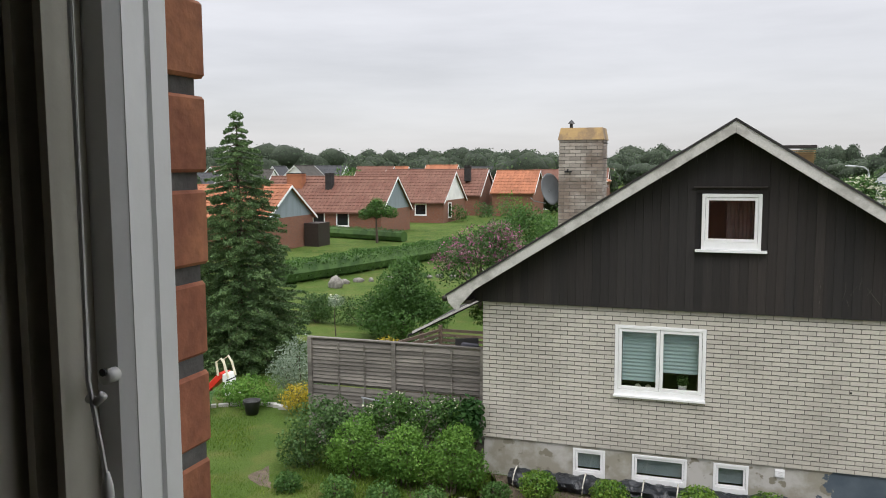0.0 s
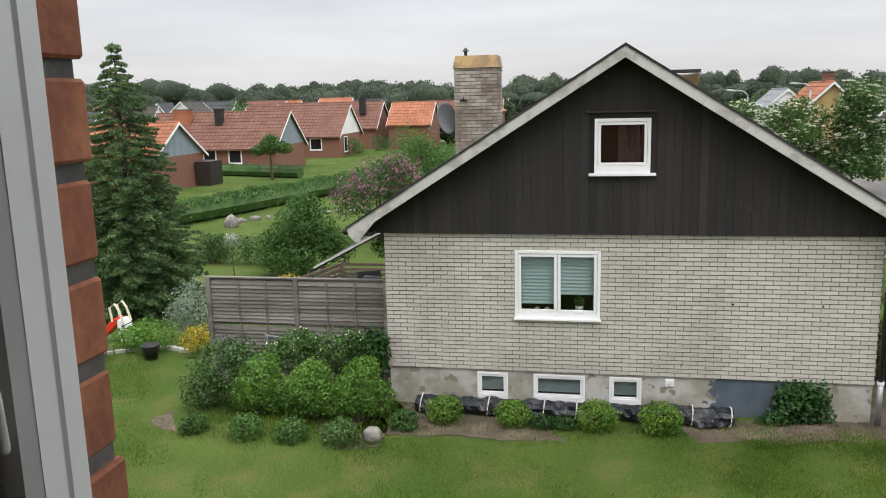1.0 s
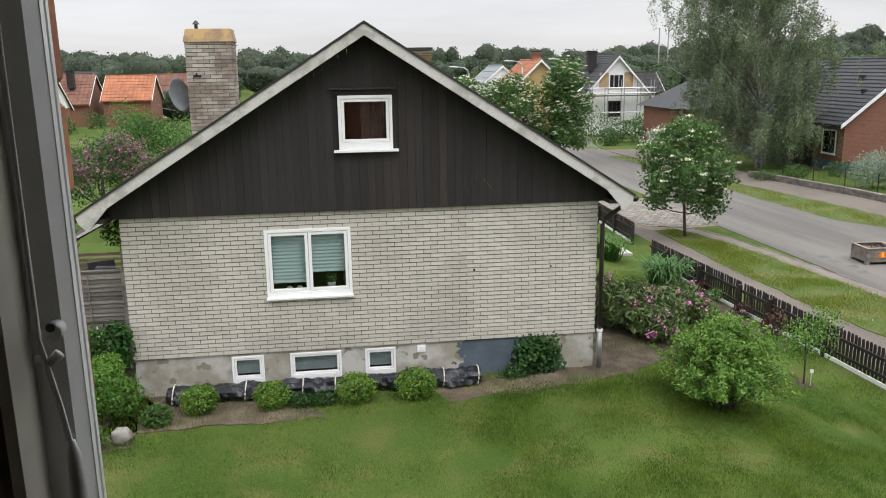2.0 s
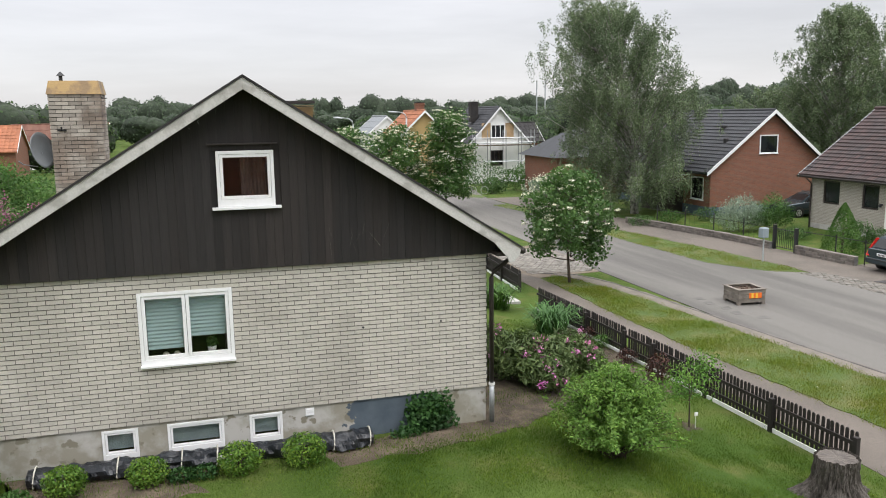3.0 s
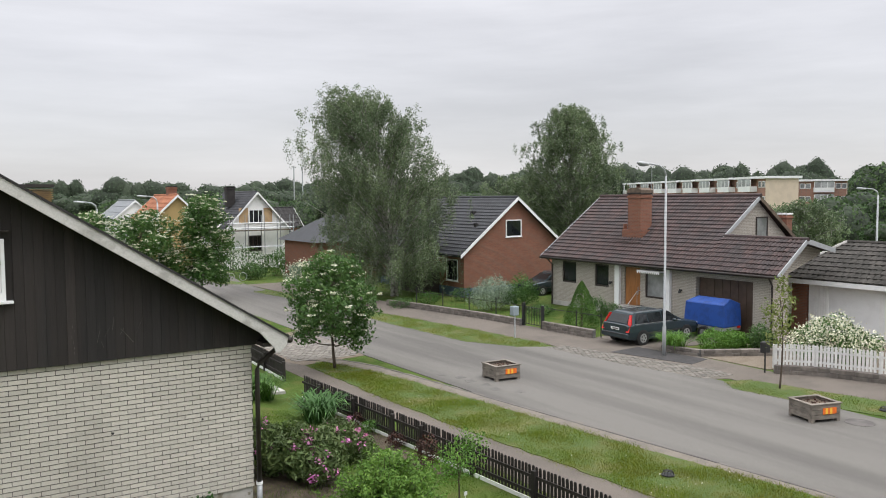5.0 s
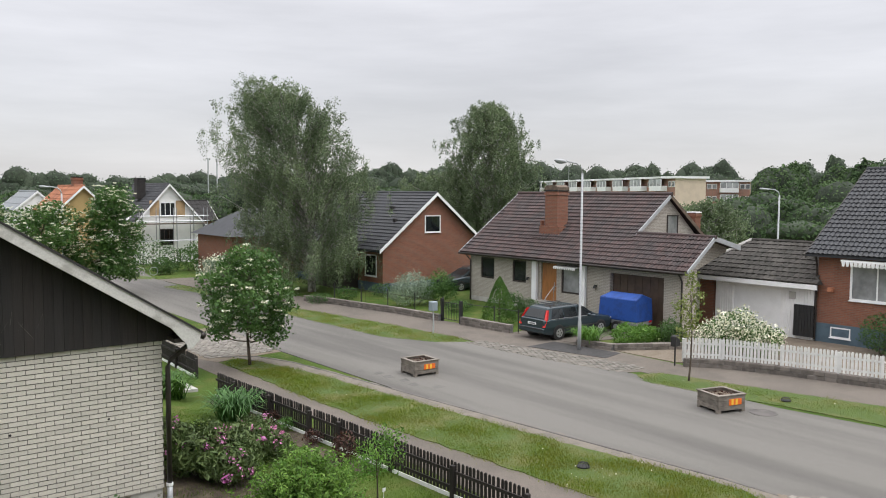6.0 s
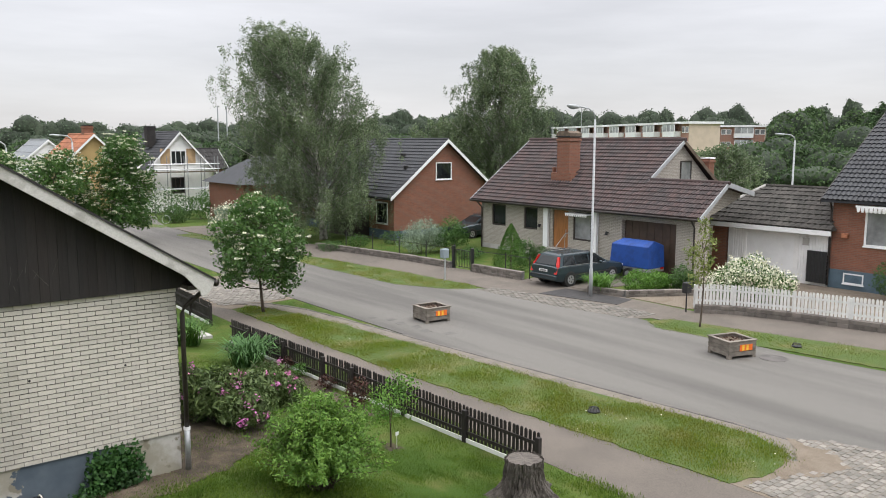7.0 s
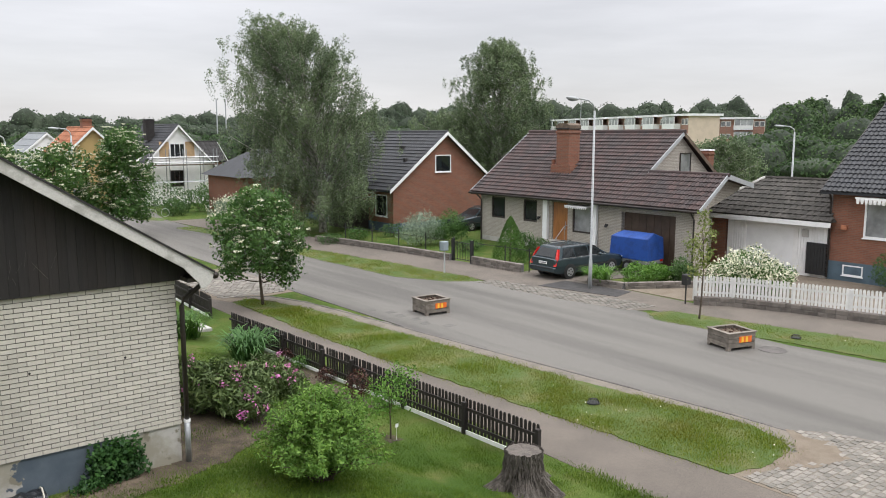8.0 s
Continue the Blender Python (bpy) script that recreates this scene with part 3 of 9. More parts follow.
VERGE_NEAR = [(13.84, 9.8), (14.99, 9.5), (16.1, 9.72), (16.42, 10.15), (16.64, 11.0), (16.38, 13.3), (15.92, 16.6), (15.5, 20.95), (15.1, 25.1), (14.88, 27.3), (14.3, 30.0), (13.6, 31.4), (13.05, 30.5), (12.95, 26),
              (13.07, 20.7), (13.42, 16.2), (13.67, 12.4)]
VERGE_A = [(21.1, 43), (21.0, 38), (21.25, 31.7), (22.4, 29.3), (23.5, 28.5), (23.95, 29.2), (23.5, 34.8), (22.4, 43)]
VERGE_A2 = [(20.2, 57), (21.0, 50.5), (21.4, 46), (22.2, 46), (22.1, 51), (21.6, 57.5)]
VERGE_A3 = [(19.8, 64), (21.2, 62.4), (21.9, 63.5), (21, 67.5), (19.9, 67)]
VERGE_B = [(24.26, 19.68), (23.6, 18.8), (23.85, 16.5), (24.4, 13.6), (24.6, 11.4), (24.7, 6), (24.8, -20), (27, -20), (26.95, 10), (26.75, 12.3), (25.98, 15.7), (25.2, 19.3)]


def inside(poly, px, py):
    ok = np.zeros(len(px), bool)
    for (ax, ay), (bx, by) in zip(poly, poly[1:] + poly[:1]):
        hit = ((ay > py) != (by > py)) & (px < (bx - ax) * (py - ay) / (by - ay + 1e-12) + ax)
        ok ^= hit
    return ok


def blades(name, poly, n, h, mat, label, lift=0.0, fray=0.09, bare=()):
    """Upright grass blades over a plan outline; loose stuff."""
    p = np.array(poly)
    px, py = U(p[:, 0].min(), p[:, 0].max(), n), U(p[:, 1].min(), p[:, 1].max(), n)
    ok = inside(poly, px, py)
    for patch in bare:
        ok &= ~inside(patch, px, py) | (U(0, 1, n) < 0.4)
    px, py = px[ok], py[ok]
    clump = np.array([noise.noise((a * 0.9, b * 0.9, 1.0)) + 0.6 * noise.noise((a * 4, b * 4, 5.0)) for a, b in zip(px, py)])
    keep = clump + U(-0.5, 0.5, len(px)) > -0.25
    px, py, clump = px[keep] + RNG.normal(size=keep.sum()) * fray, py[keep] + RNG.normal(size=keep.sum()) * fray, clump[keep]
    hh = h * (0.55 + 0.6 * np.clip(clump + 0.4, 0, 1.2)) * U(0.6, 1.3, len(px))
    z0 = gz(px, py) + lift
    ang, lean = U(0, 2 * math.pi, len(px)), U(0.1, 0.7, len(px))
    wdt = 0.006 + 0.10 * hh
    ca, sa = np.cos(ang), np.sin(ang)
    base = np.stack([px, py, z0], 1)
    side = np.stack([-sa, ca, np.zeros_like(ca)], 1) * wdt[:, None] * 0.5
    tip = base + np.stack([ca * hh * lean, sa * hh * lean, hh], 1)
    vs = np.stack([base - side, base + side, tip], 1).reshape(-1, 3)
    m = len(px)
    me = bpy.data.meshes.new(name)
    me.vertices.add(3 * m)
    me.vertices.foreach_set("co", vs.astype(np.float32).ravel())
    me.loops.add(3 * m)
    me.loops.foreach_set("vertex_index", np.arange(3 * m, dtype=np.int32))
    me.polygons.add(m)
    me.polygons.foreach_set("loop_start", np.arange(0, 3 * m, 3, dtype=np.int32))
    me.materials.append(mat)
    me.update(calc_edges=True)
    return tagged(new(name, me), label, "grass", "", "stuff")


for poly, n, h in ((VERGE_NEAR, 190000, 0.062), (VERGE_A, 30000, 0.07), (VERGE_A2, 3000, 0.08), (VERGE_A3, 1500, 0.08), (VERGE_B, 80000, 0.06)):
    structure("verge", MB().prism(wavy(poly, 0.12, 0.1), ZS - 0.15, ZS + 0.026), M_VERGE, "low grass verge strip between footpath and street", "verge")
    blades("verge_grass", poly, n, h, F_VERGE, "uneven verge grass with dry tufts", 0.02, 0.13)
BARE = [[(4.9, 14.5), (5.7, 14.6), (6.5, 15.3), (7.6, 16.2), (7.9, 17.4), (7.2, 18.6), (5.5, 18.8), (4.9, 17.0)],
        [(10.4, 17.2), (10.95, 17.2), (10.85, 26.0), (10.3, 26.0), (9.9, 22.5), (10.1, 19.0)],
        [(9.35, 15.0), (9.8, 14.95), (9.95, 15.4), (9.5, 15.6)]]
LAWN = [(-11, 4), (11, 4), (11, 14.2), (5, 15.5), (2, 13.75), (-3, 13.4), (-4, 12.9), (-8, 13.5), (-9, 16), (-11, 19)]
blades("lawn_grass", LAWN, 330000, 0.05, F_GRASS, "short mown lawn grass", bare=BARE)
blades("lawn_edge_grass", [(5.2, 15.2), (11, 11), (11.2, 25), (5.4, 24)], 90000, 0.055, F_GRASS, "short lawn grass sloping to the fence", bare=BARE)
blades("near_lawn_grass", [(2, 10), (11, 9), (11, 14), (5, 15), (2, 13.5)], 150000, 0.042, F_GRASS, "fine mown lawn grass", bare=BARE)
blades("path_edge_grass", [(11.25, 3), (11.85, 3), (11.9, 12.6), (11.3, 12.4)], 16000, 0.06, F_GRASS, "ragged grass along the footpath edge", 0.01)


def draped(name, poly, mat, label, category, lift=0.012, step=0.06):
    """A thin ragged-edged sheet that follows the ground."""
    p = np.array(poly)
    mb, idx = MB(), {}

    def corner(i, j):
        if (i, j) not in idx:
            x, y = p[:, 0].min() - 0.3 + i * step, p[:, 1].min() - 0.3 + j * step
            x, y = x + 0.05 * noise.noise((x * 9, y * 9, 1.0)), y + 0.05 * noise.noise((x * 9, y * 9, 6.0))
            idx[(i, j)] = len(mb.v)
            mb.v.append((x, y, g(x, y) + lift + 0.008 * noise.noise((x * 4, y * 4, 2.0))))
        return idx[(i, j)]

    nu, nv = int((p[:, 0].max() - p[:, 0].min() + 0.6) / step), int((p[:, 1].max() - p[:, 1].min() + 0.6) / step)
    ii, jj = np.meshgrid(np.arange(nu), np.arange(nv))
    ii, jj = ii.ravel(), jj.ravel()
    cx, cy = p[:, 0].min() - 0.3 + (ii + 0.5) * step, p[:, 1].min() - 0.3 + (jj + 0.5) * step
    wob = np.array([noise.noise((a * 1.7, b * 1.7, 3.0)) for a, b in zip(cx, cy)])
    for i, j in zip(ii[inside(poly, cx + 0.45 * wob, cy + 0.45 * wob)], jj[inside(poly, cx + 0.45 * wob, cy + 0.45 * wob)]):
        mb.f.append((corner(i, j), corner(i + 1, j), corner(i + 1, j + 1), corner(i, j + 1)))
    return structure(name, mb, mat, label, category, smooth=True)


draped("soil_bed", BARE[0], M_EARTH, "bare trodden soil under the rhododendron", "soil")
draped("soil_bed", BARE[1], M_EARTH, "dark soil bed along the picket fence", "soil")
draped("soil_bed", BARE[2], M_EARTH, "small bare patch round the sapling", "soil")
draped("dirt_patch", [(14.9, 9.4), (16.4, 9.75), (16.95, 10.3), (17.0, 9.3), (16.3, 8.5), (15.3, 8.9)], M_SAND, "sandy dirt worn over the end of the verge", "dirt", 0.036)

# soil along the wall and under the shrubs
structure("soil_bed", MB().prism(wavy([(-3.9, 13.45), (-1, 13.5), (2.6, 13.85), (4.6, 14.2), (5.3, 14.7), (5.3, 14.98), (-3.6, 14.98)], 0.18, 0.22), -0.1, 0.006), M_SOIL,
          "bare brown soil bed along the house wall", "soil")
structure("soil_bed", MB().prism(wavy([(-7.6, 13.3), (-6.4, 12.75), (-4.6, 12.6), (-3.3, 13.0), (-3.2, 14.6), (-3.6, 15.5), (-7.5, 15.6)], 0.18, 0.26), -0.1, 0.006), M_SOIL,
          "bare brown soil under the shrubs", "soil")
structure("gravel_edge", MB().prism(wavy([(16.0, 9.4), (17.05, 9.6), (17.0, 11.6), (16.6, 15.8), (16.06, 21.5), (15.68, 25.9), (15.33, 29.3), (14.65, 31.3), (13.7, 31.8), (14.3, 30.2), (14.8, 27.3), (15.0, 25.1), (15.4, 20.95), (15.8, 16.6), (16.25, 13.3), (16.45, 11.0), (16.2, 10.0)], 0.15, 0.1), ZS - 0.1, ZS + 0.0235), M_GRAVEL, "sandy gravel along the road edge", "gravel")
# kerb stones of the near road edge
kerb_line = [(16.96, 10.0), (16.92, 11.6), (16.52, 15.75), (15.98, 21.5), (15.6, 25.85), (15.25, 29.2), (14.6, 31.2), (13.4, 32.0)]
kerb = tagged(thing("kerb", (16, 18, ZS)), "line of grey granite kerb stones at the road edge", "kerb", "", "structure")
for (ax, ay), (bx, by) in zip(kerb_line, kerb_line[1:]):
    L = math.hypot(bx - ax, by - ay)
    n = max(1, round(L / 0.9))
    rot = math.degrees(math.atan2(by - ay, bx - ax))
    for i in range(n):
        q = (i + 0.5) / n
        mb = MB().box(-L / n / 2 + 0.004, L / n / 2 - 0.004, -0.045, 0.045, -0.1, 0.036, pose(ax + (bx - ax) * q, ay + (by - ay) * q, ZS + U(-0.006, 0.006), 0, 0, rot))
        part("kerb_stone", mb, M_KERB, kerb, bevel=0.012)

# setts
sett_mesh = mesh_of("sett", MB().box(-0.085, 0.085, -0.062, 0.062, -0.06, 0.025), M_SETT, 0.016)


def setts(name, poly, z, dx, dy, label, singles):
    """Rows of stone setts inside an outline; the first of them are pieces of their own."""
    p = np.array(poly)
    root = tagged(thing(name, (float(p[:, 0].mean()), float(p[:, 1].mean()), z)), label, "paving", "", "structure")
    sheet("sett_bed", poly, z + 0.006, M_GRAVEL, "gritty joint bed between the setts", "joint bed", 0.05)
    rest, count = MB(), 0
    rows = int((p[:, 1].max() - p[:, 1].min()) / dy)
    for j in range(rows):
        y = p[:, 1].min() + (j + 0.5) * dy
        for i in range(int((p[:, 0].max() - p[:, 0].min()) / dx)):
            x = p[:, 0].min() + (i + 0.5 * (j % 2) + 0.25) * dx + U(-0.012, 0.012)
            if not inside(poly, np.array([x]), np.array([y]))[0]:
                continue
            m = pose(x, y + U(-0.008, 0.008), z - 0.006 + U(-0.006, 0.006), U(-2, 2), U(-2, 2), U(-4, 4))
            sx, sy = dx / 0.176, dy / 0.130
            if count < singles:
                ob = new("sett", sett_mesh)
                ob.matrix_basis = m @ Matrix.Diagonal((sx, sy, 1, 1))
                under(ob, root)
                count += 1
            else:
                a, b = 0.08 * sx, 0.058 * sy
                vs = [m @ Vector(q) for q in ((-a, -b, -0.05), (a, -b, -0.05), (a, b, -0.05), (-a, b, -0.05), (-a * 0.92, -b * 0.92, 0.02), (a * 0.92, -b * 0.92, 0.02), (a * 0.92, b * 0.92, 0.02), (-a * 0.92, b * 0.92, 0.02))]
                rest.add(vs, [(4, 5, 6, 7), (0, 1, 5, 4), (1, 2, 6, 5), (2, 3, 7, 6), (3, 0, 4, 7)])
    if rest.v:
        tagged(part("setts", rest, M_SETT, root), kind="stuff")

for poly, n in ((VERGE_NEAR, 60), (VERGE_B, 26), (VERGE_A, 8)):
    p = np.array(poly)
    fx, fy = U(p[:, 0].min(), p[:, 0].max(), n * 3), U(p[:, 1].min(), p[:, 1].max(), n * 3)
    ok = inside(poly, fx, fy) & (np.array([noise.noise((a * 0.7, b * 0.7, 4.0)) for a, b in zip(fx, fy)]) > -0.05)
    pts = np.stack([fx[ok], fy[ok], np.full(ok.sum(), ZS + 0.10)], 1)
    tagged(new("daisies", leaf_mesh("daisies", pts, 0.03, F_WHITEB, flat=0.8, aspect=0.9)), "tiny white flowers scattered in the verge grass", "flowers", "", "stuff")
blades("bed_weeds", [(-3.6, 13.4), (5.3, 13.8), (5.3, 14.9), (-3.6, 14.9)], 11000, 0.05, F_GRASS, "sparse weeds in the soil bed", 0.03)
blades("border_weeds", [(-7.4, 12.8), (-3.3, 12.8), (-3.3, 15.3), (-7.4, 15.3)], 14000, 0.07, F_GRASS, "sparse weeds under the shrubs", 0.03)

# ---- the neighbour's gable house ----
WY = 15.0                      # face of the brick gable
WX0, WX1 = -3.58, 4.95
ZB, ZT = 0.70, 3.27            # bottom and top of the brick
AX, AZ = 0.70, 6.43            # ridge
EZ = 3.40
EXL, EXR = -4.12, 5.44
HB = 26.5                      # far end of the house


def brick_run(x0, x1, z0, courses, ch, bl, holes):
    """Cells (x, z, length) of running bond, left out where holes lie."""
    for j in range(courses):
        zc = z0 + (j + 0.5) * ch
        x = x0 - (bl * 0.5 if j % 2 else 0.0)
        while x < x1 - 0.02:
            cuts = [(max(x, x0), min(x + bl, x1))]
            for hx0, hx1, hz0, hz1 in holes:
                if hz0 < zc < hz1:
                    nxt = []
                    for a, b in cuts:
                        if b <= hx0 or a >= hx1:
                            nxt.append((a, b))
                        else:
                            if a < hx0 - 0.03:
                                nxt.append((a, hx0))
                            if b > hx1 + 0.03:
                                nxt.append((hx1, b))
                    cuts = nxt
            for a, b in cuts:
                if b - a > 0.03:
                    yield (a + b) / 2, zc, b - a
            x += bl


def slab_with_holes(mb, x0, x1, z0, z1, y0, y1, holes):
    """A wall slab in the xz plane, with rectangular openings through it."""
    cx = sorted({x0, x1, *[q for h in holes for q in h[:2]]})
    cz = sorted({z0, z1, *[q for h in holes for q in h[2:]]})
    for a, b in zip(cx, cx[1:]):
        for c, d in zip(cz, cz[1:]):
            if not any(h[0] < (a + b) / 2 < h[1] and h[2] < (c + d) / 2 < h[3] for h in holes):
                mb.box(a, b, y0, y1, c, d)


house = thing("house", (0.7, 20.5, 0), "gable-roofed house with white brick walls and charcoal boarded gable", "house")
WIN = (-1.17, 0.355, 1.70, 2.97)
BASE = [(-1.885, -1.31, 0.135, 0.65), (-0.84, 0.095, 0.135, 0.65), (0.53, 1.10, 0.135, 0.65)]
ATT = (0.22, 1.155, 4.345, 5.27)

body = MB()
slab_with_holes(body, WX0, WX1, ZB, ZT, WY + 0.012, WY + 0.30, [WIN])
wall = part("wall", body, M_MORTARW, house, "white painted brick wall with grey joints", weld=True)
for x0, x1, y0, y1 in ((WX0, WX0 + 0.25, WY + 0.3, HB), (WX1 - 0.25, WX1, WY + 0.3, HB), (WX0, WX1, HB, HB + 0.25)):
    part("wall", MB().box(x0, x1, y0, y1, ZB, ZT), M_MORTARW, house)
pl = MB()
slab_with_holes(pl, WX0 + 0.02, WX1 - 0.02, -1.3, ZB, WY + 0.03, WY + 0.32, BASE)
part("plinth", pl, M_PLINTH, house, "patched concrete plinth partly painted blue grey", weld=True)
for x0, x1, y0, y1 in ((WX0 + 0.02, WX0 + 0.3, WY + 0.32, HB), (WX1 - 0.3, WX1 - 0.02, WY + 0.32, HB), (WX0, WX1, HB, HB + 0.2)):
    part("plinth", MB().box(x0, x1, y0, y1, -2, ZB), M_PLINTH, house)

# gable slab behind the boards, the roof and its edge boards
SL = (AZ - EZ) / (AX - EXL)
SR = (AZ - EZ) / (EXR - AX)


def roof_z(x):
    return AZ - (SL * (AX - x) if x < AX else SR * (x - AX))


gb = MB().prism([(EXL + 0.2, ZT), (EXR - 0.2, ZT), (EXR - 0.2, ZT + 0.1), (AX, AZ - 0.3), (EXL + 0.2, ZT + 0.1)], HB, HB + 0.2, "y")
gb.prism([(EXL + 0.3, ZT), (ATT[0], ZT), (ATT[0], roof_z(ATT[0]) - 0.3), (EXL + 0.3, roof_z(EXL + 0.3) - 0.05)], WY - 0.03, WY + 0.2, "y")
gb.prism([(ATT[1], ZT), (EXR - 0.3, ZT), (EXR - 0.3, roof_z(EXR - 0.3) - 0.05), (ATT[1], roof_z(ATT[1]) - 0.3)], WY - 0.03, WY + 0.2, "y")
gb.box(ATT[0], ATT[1], WY - 0.03, WY + 0.2, ZT, ATT[2])
gb.prism([(ATT[0], ATT[3]), (ATT[1], ATT[3]), (ATT[1], roof_z(ATT[1]) - 0.3), (AX, AZ - 0.3), (ATT[0], roof_z(ATT[0]) - 0.3)], WY - 0.03, WY + 0.2, "y")
gable = part("gable", gb, M_BOARD, house, "gable with charcoal stained vertical boards")
roof = MB()
for x0, x1 in ((EXL, AX), (AX, EXR)):
    z0, z1 = roof_z(x0), roof_z(x1)
    roof.prism([(x0, z0 - 0.10), (x1, z1 - 0.10), (x1, z1 + 0.035), (x0, z0 + 0.035)], WY - 0.43, HB + 0.4, "y")
part("roof", roof, M_FELT, house, "dark roofing with a mossy edge")
for side in (0, 1):
    mb = MB()
    if side == 0:
        pts = [(AX, AZ + 0.015), (EXL - 0.02, EZ + 0.015), (EXL + 0.02, EZ - 0.12), (EXL + 0.13, EZ - 0.23), (EXL + 0.22, EZ - 0.24), (EXL + 0.24, EZ - 0.16), (EXL + 0.34, EZ - 0.05), (EXL + 0.50, EZ + 0.135), (AX, AZ - 0.175)]
    else:
        pts = [(AX, AZ + 0.015), (AX, AZ - 0.175), (EXR - 0.50, EZ + 0.135), (EXR - 0.34, EZ - 0.05), (EXR - 0.24, EZ - 0.16), (EXR - 0.22, EZ - 0.24), (EXR - 0.13, EZ - 0.23), (EXR - 0.02, EZ - 0.12), (EXR + 0.02, EZ + 0.015)]
    mb.prism(pts, WY - 0.47 + 0.002 * side, WY - 0.435, "y")
    part("barge_board", mb, M_BARGE, house, "weathered white barge board", bevel=0.004)
    s = -1 if side == 0 else 1
    x_in, x_out = (EXL + 0.12, EXL + 0.42) if side == 0 else (EXR - 0.42, EXR - 0.12)
    part("eave_box", MB().box(x_in, x_out, WY - 0.40, HB, ZT + 0.0, ZT + 0.07), M_GUTTER, house, "dark boxed eave")
edge_strip = MB()
for x0, x1 in ((EXL - 0.03, AX), (AX, EXR + 0.03)):
    z0, z1 = roof_z(x0) + 0.02, roof_z(x1) + 0.02
    edge_strip.prism([(x0, z0), (x1, z1), (x1, z1 + 0.04), (x0, z0 + 0.04)], WY - 0.49, WY - 0.38, "y")
part("roof_edge", edge_strip, M_FELT, house, "thin dark metal roof edge")

# vertical boards of the gable, with a few pale scrapes near their lower ends
for k in range(14):
    x, z = (2.05 + U(-0.02, 0.02), 3.42 + 0.085 * k) if k < 6 else (2.3 + U(0, 0.75), 3.42 + U(0, 0.35))
    L, tilt = (0.05, 0.0) if k < 6 else (U(0.1, 0.28), U(-0.8, 0.8))
    part("scrape", MB().tube([(x, WY - 0.071, z), (x + tilt * L, WY - 0.0712, z + L)], 0.0013, 4), M_FENCEW, gable)
bw = 0.142
n_boards = int((EXR - EXL - 0.5) / bw)
for i in range(n_boards):
    x0 = EXL + 0.27 + i * bw
    x1 = x0 + bw - 0.003
    spans = [(ZT + 0.005 + U(-0.004, 0.004), None)]
    if x1 > ATT[0] and x0 < ATT[1]:
        spans = [(ZT + 0.005, ATT[2] - 0.01), (ATT[3] + 0.01, None)]
    for lo, hi in spans:
        za, zb = (roof_z(x0) - 0.12, roof_z(x1) - 0.12) if hi is None else (hi, hi)
        if za < lo + 0.03 or zb < lo + 0.03:
            za, zb = max(za, lo + 0.03), max(zb, lo + 0.03)
        poly = [(x0, lo), (x1, lo), (x1, zb), (x0, za)]
        if hi is None and x0 < AX < x1:
            poly = [(x0, lo), (x1, lo), (x1, zb), (AX, AZ - 0.12), (x0, za)]
        d = 0.005 * (i % 2) + U(0, 0.002)
        part("board", MB().prism(poly, WY - 0.062 - d, WY - 0.032, "y"), M_BOARD, gable)


def casement(x0, x1, z0, z1, y, root, lights, fr=0.075, sash=0.05, depth=0.10, sill=None, name="window", lower=0.0):
    """A painted window: outer frame, sashes with panes, and a sill, under root."""
    mb = MB().box(x0, x0 + fr, y, y + depth, z0, z1).box(x1 - fr, x1, y, y + depth, z0, z1)
    mb.box(x0 + fr, x1 - fr, y, y + depth, z1 - fr, z1).box(x0 + fr, x1 - fr, y, y + depth, z0, z0 + fr + lower)
    w = part(name, mb, M_WHITE, root, "white painted window", bevel=0.004)
    n = lights
    wid = (x1 - x0 - 2 * fr) / n
    for i in range(n):
        a, b = x0 + fr + i * wid + 0.004, x0 + fr + (i + 1) * wid - 0.004
        c, d = z0 + fr + lower + 0.004, z1 - fr - 0.004
        sm = MB().box(a, a + sash, y + 0.012, y + 0.06, c, d).box(b - sash, b, y + 0.012, y + 0.06, c, d)
        sm.box(a + sash, b - sash, y + 0.012, y + 0.06, d - sash, d).box(a + sash, b - sash, y + 0.012, y + 0.06, c, c + sash)
        part("sash", sm, M_WHITE, w, bevel=0.003)
        pane = part("pane", MB().box(a + sash - 0.005, b - sash + 0.005, y + 0.03, y + 0.036, c + sash - 0.005, d - sash + 0.005), M_GLASS, w, "clear glass pane")
        pane.visible_shadow = False
    if sill:
        part("sill", MB().box(sill[0], sill[1], y - 0.06, y + 0.05, sill[2], sill[3]), M_WHITE, w, "white sill", bevel=0.004)
    return w


casement(*WIN, WY - 0.012, house, 2, lower=0.06, fr=0.06, sash=0.055, sill=(WIN[0] - 0.01, WIN[1] + 0.01, WIN[2] - 0.01, WIN[2] + 0.03))
casement(*ATT, WY - 0.095, house, 1, fr=0.055, sash=0.05, lower=0.07, sill=(0.125, 1.25, 4.30, 4.343))
for b in BASE:
    casement(*b, WY + 0.01, house, 1, fr=0.045, sash=0.035, lower=0.05)
part("drip_strip", MB().box(0.08, 1.22, WY - 0.13, WY - 0.07, 5.37, 5.395), M_GUTTER, house, "thin dark drip strip above window")

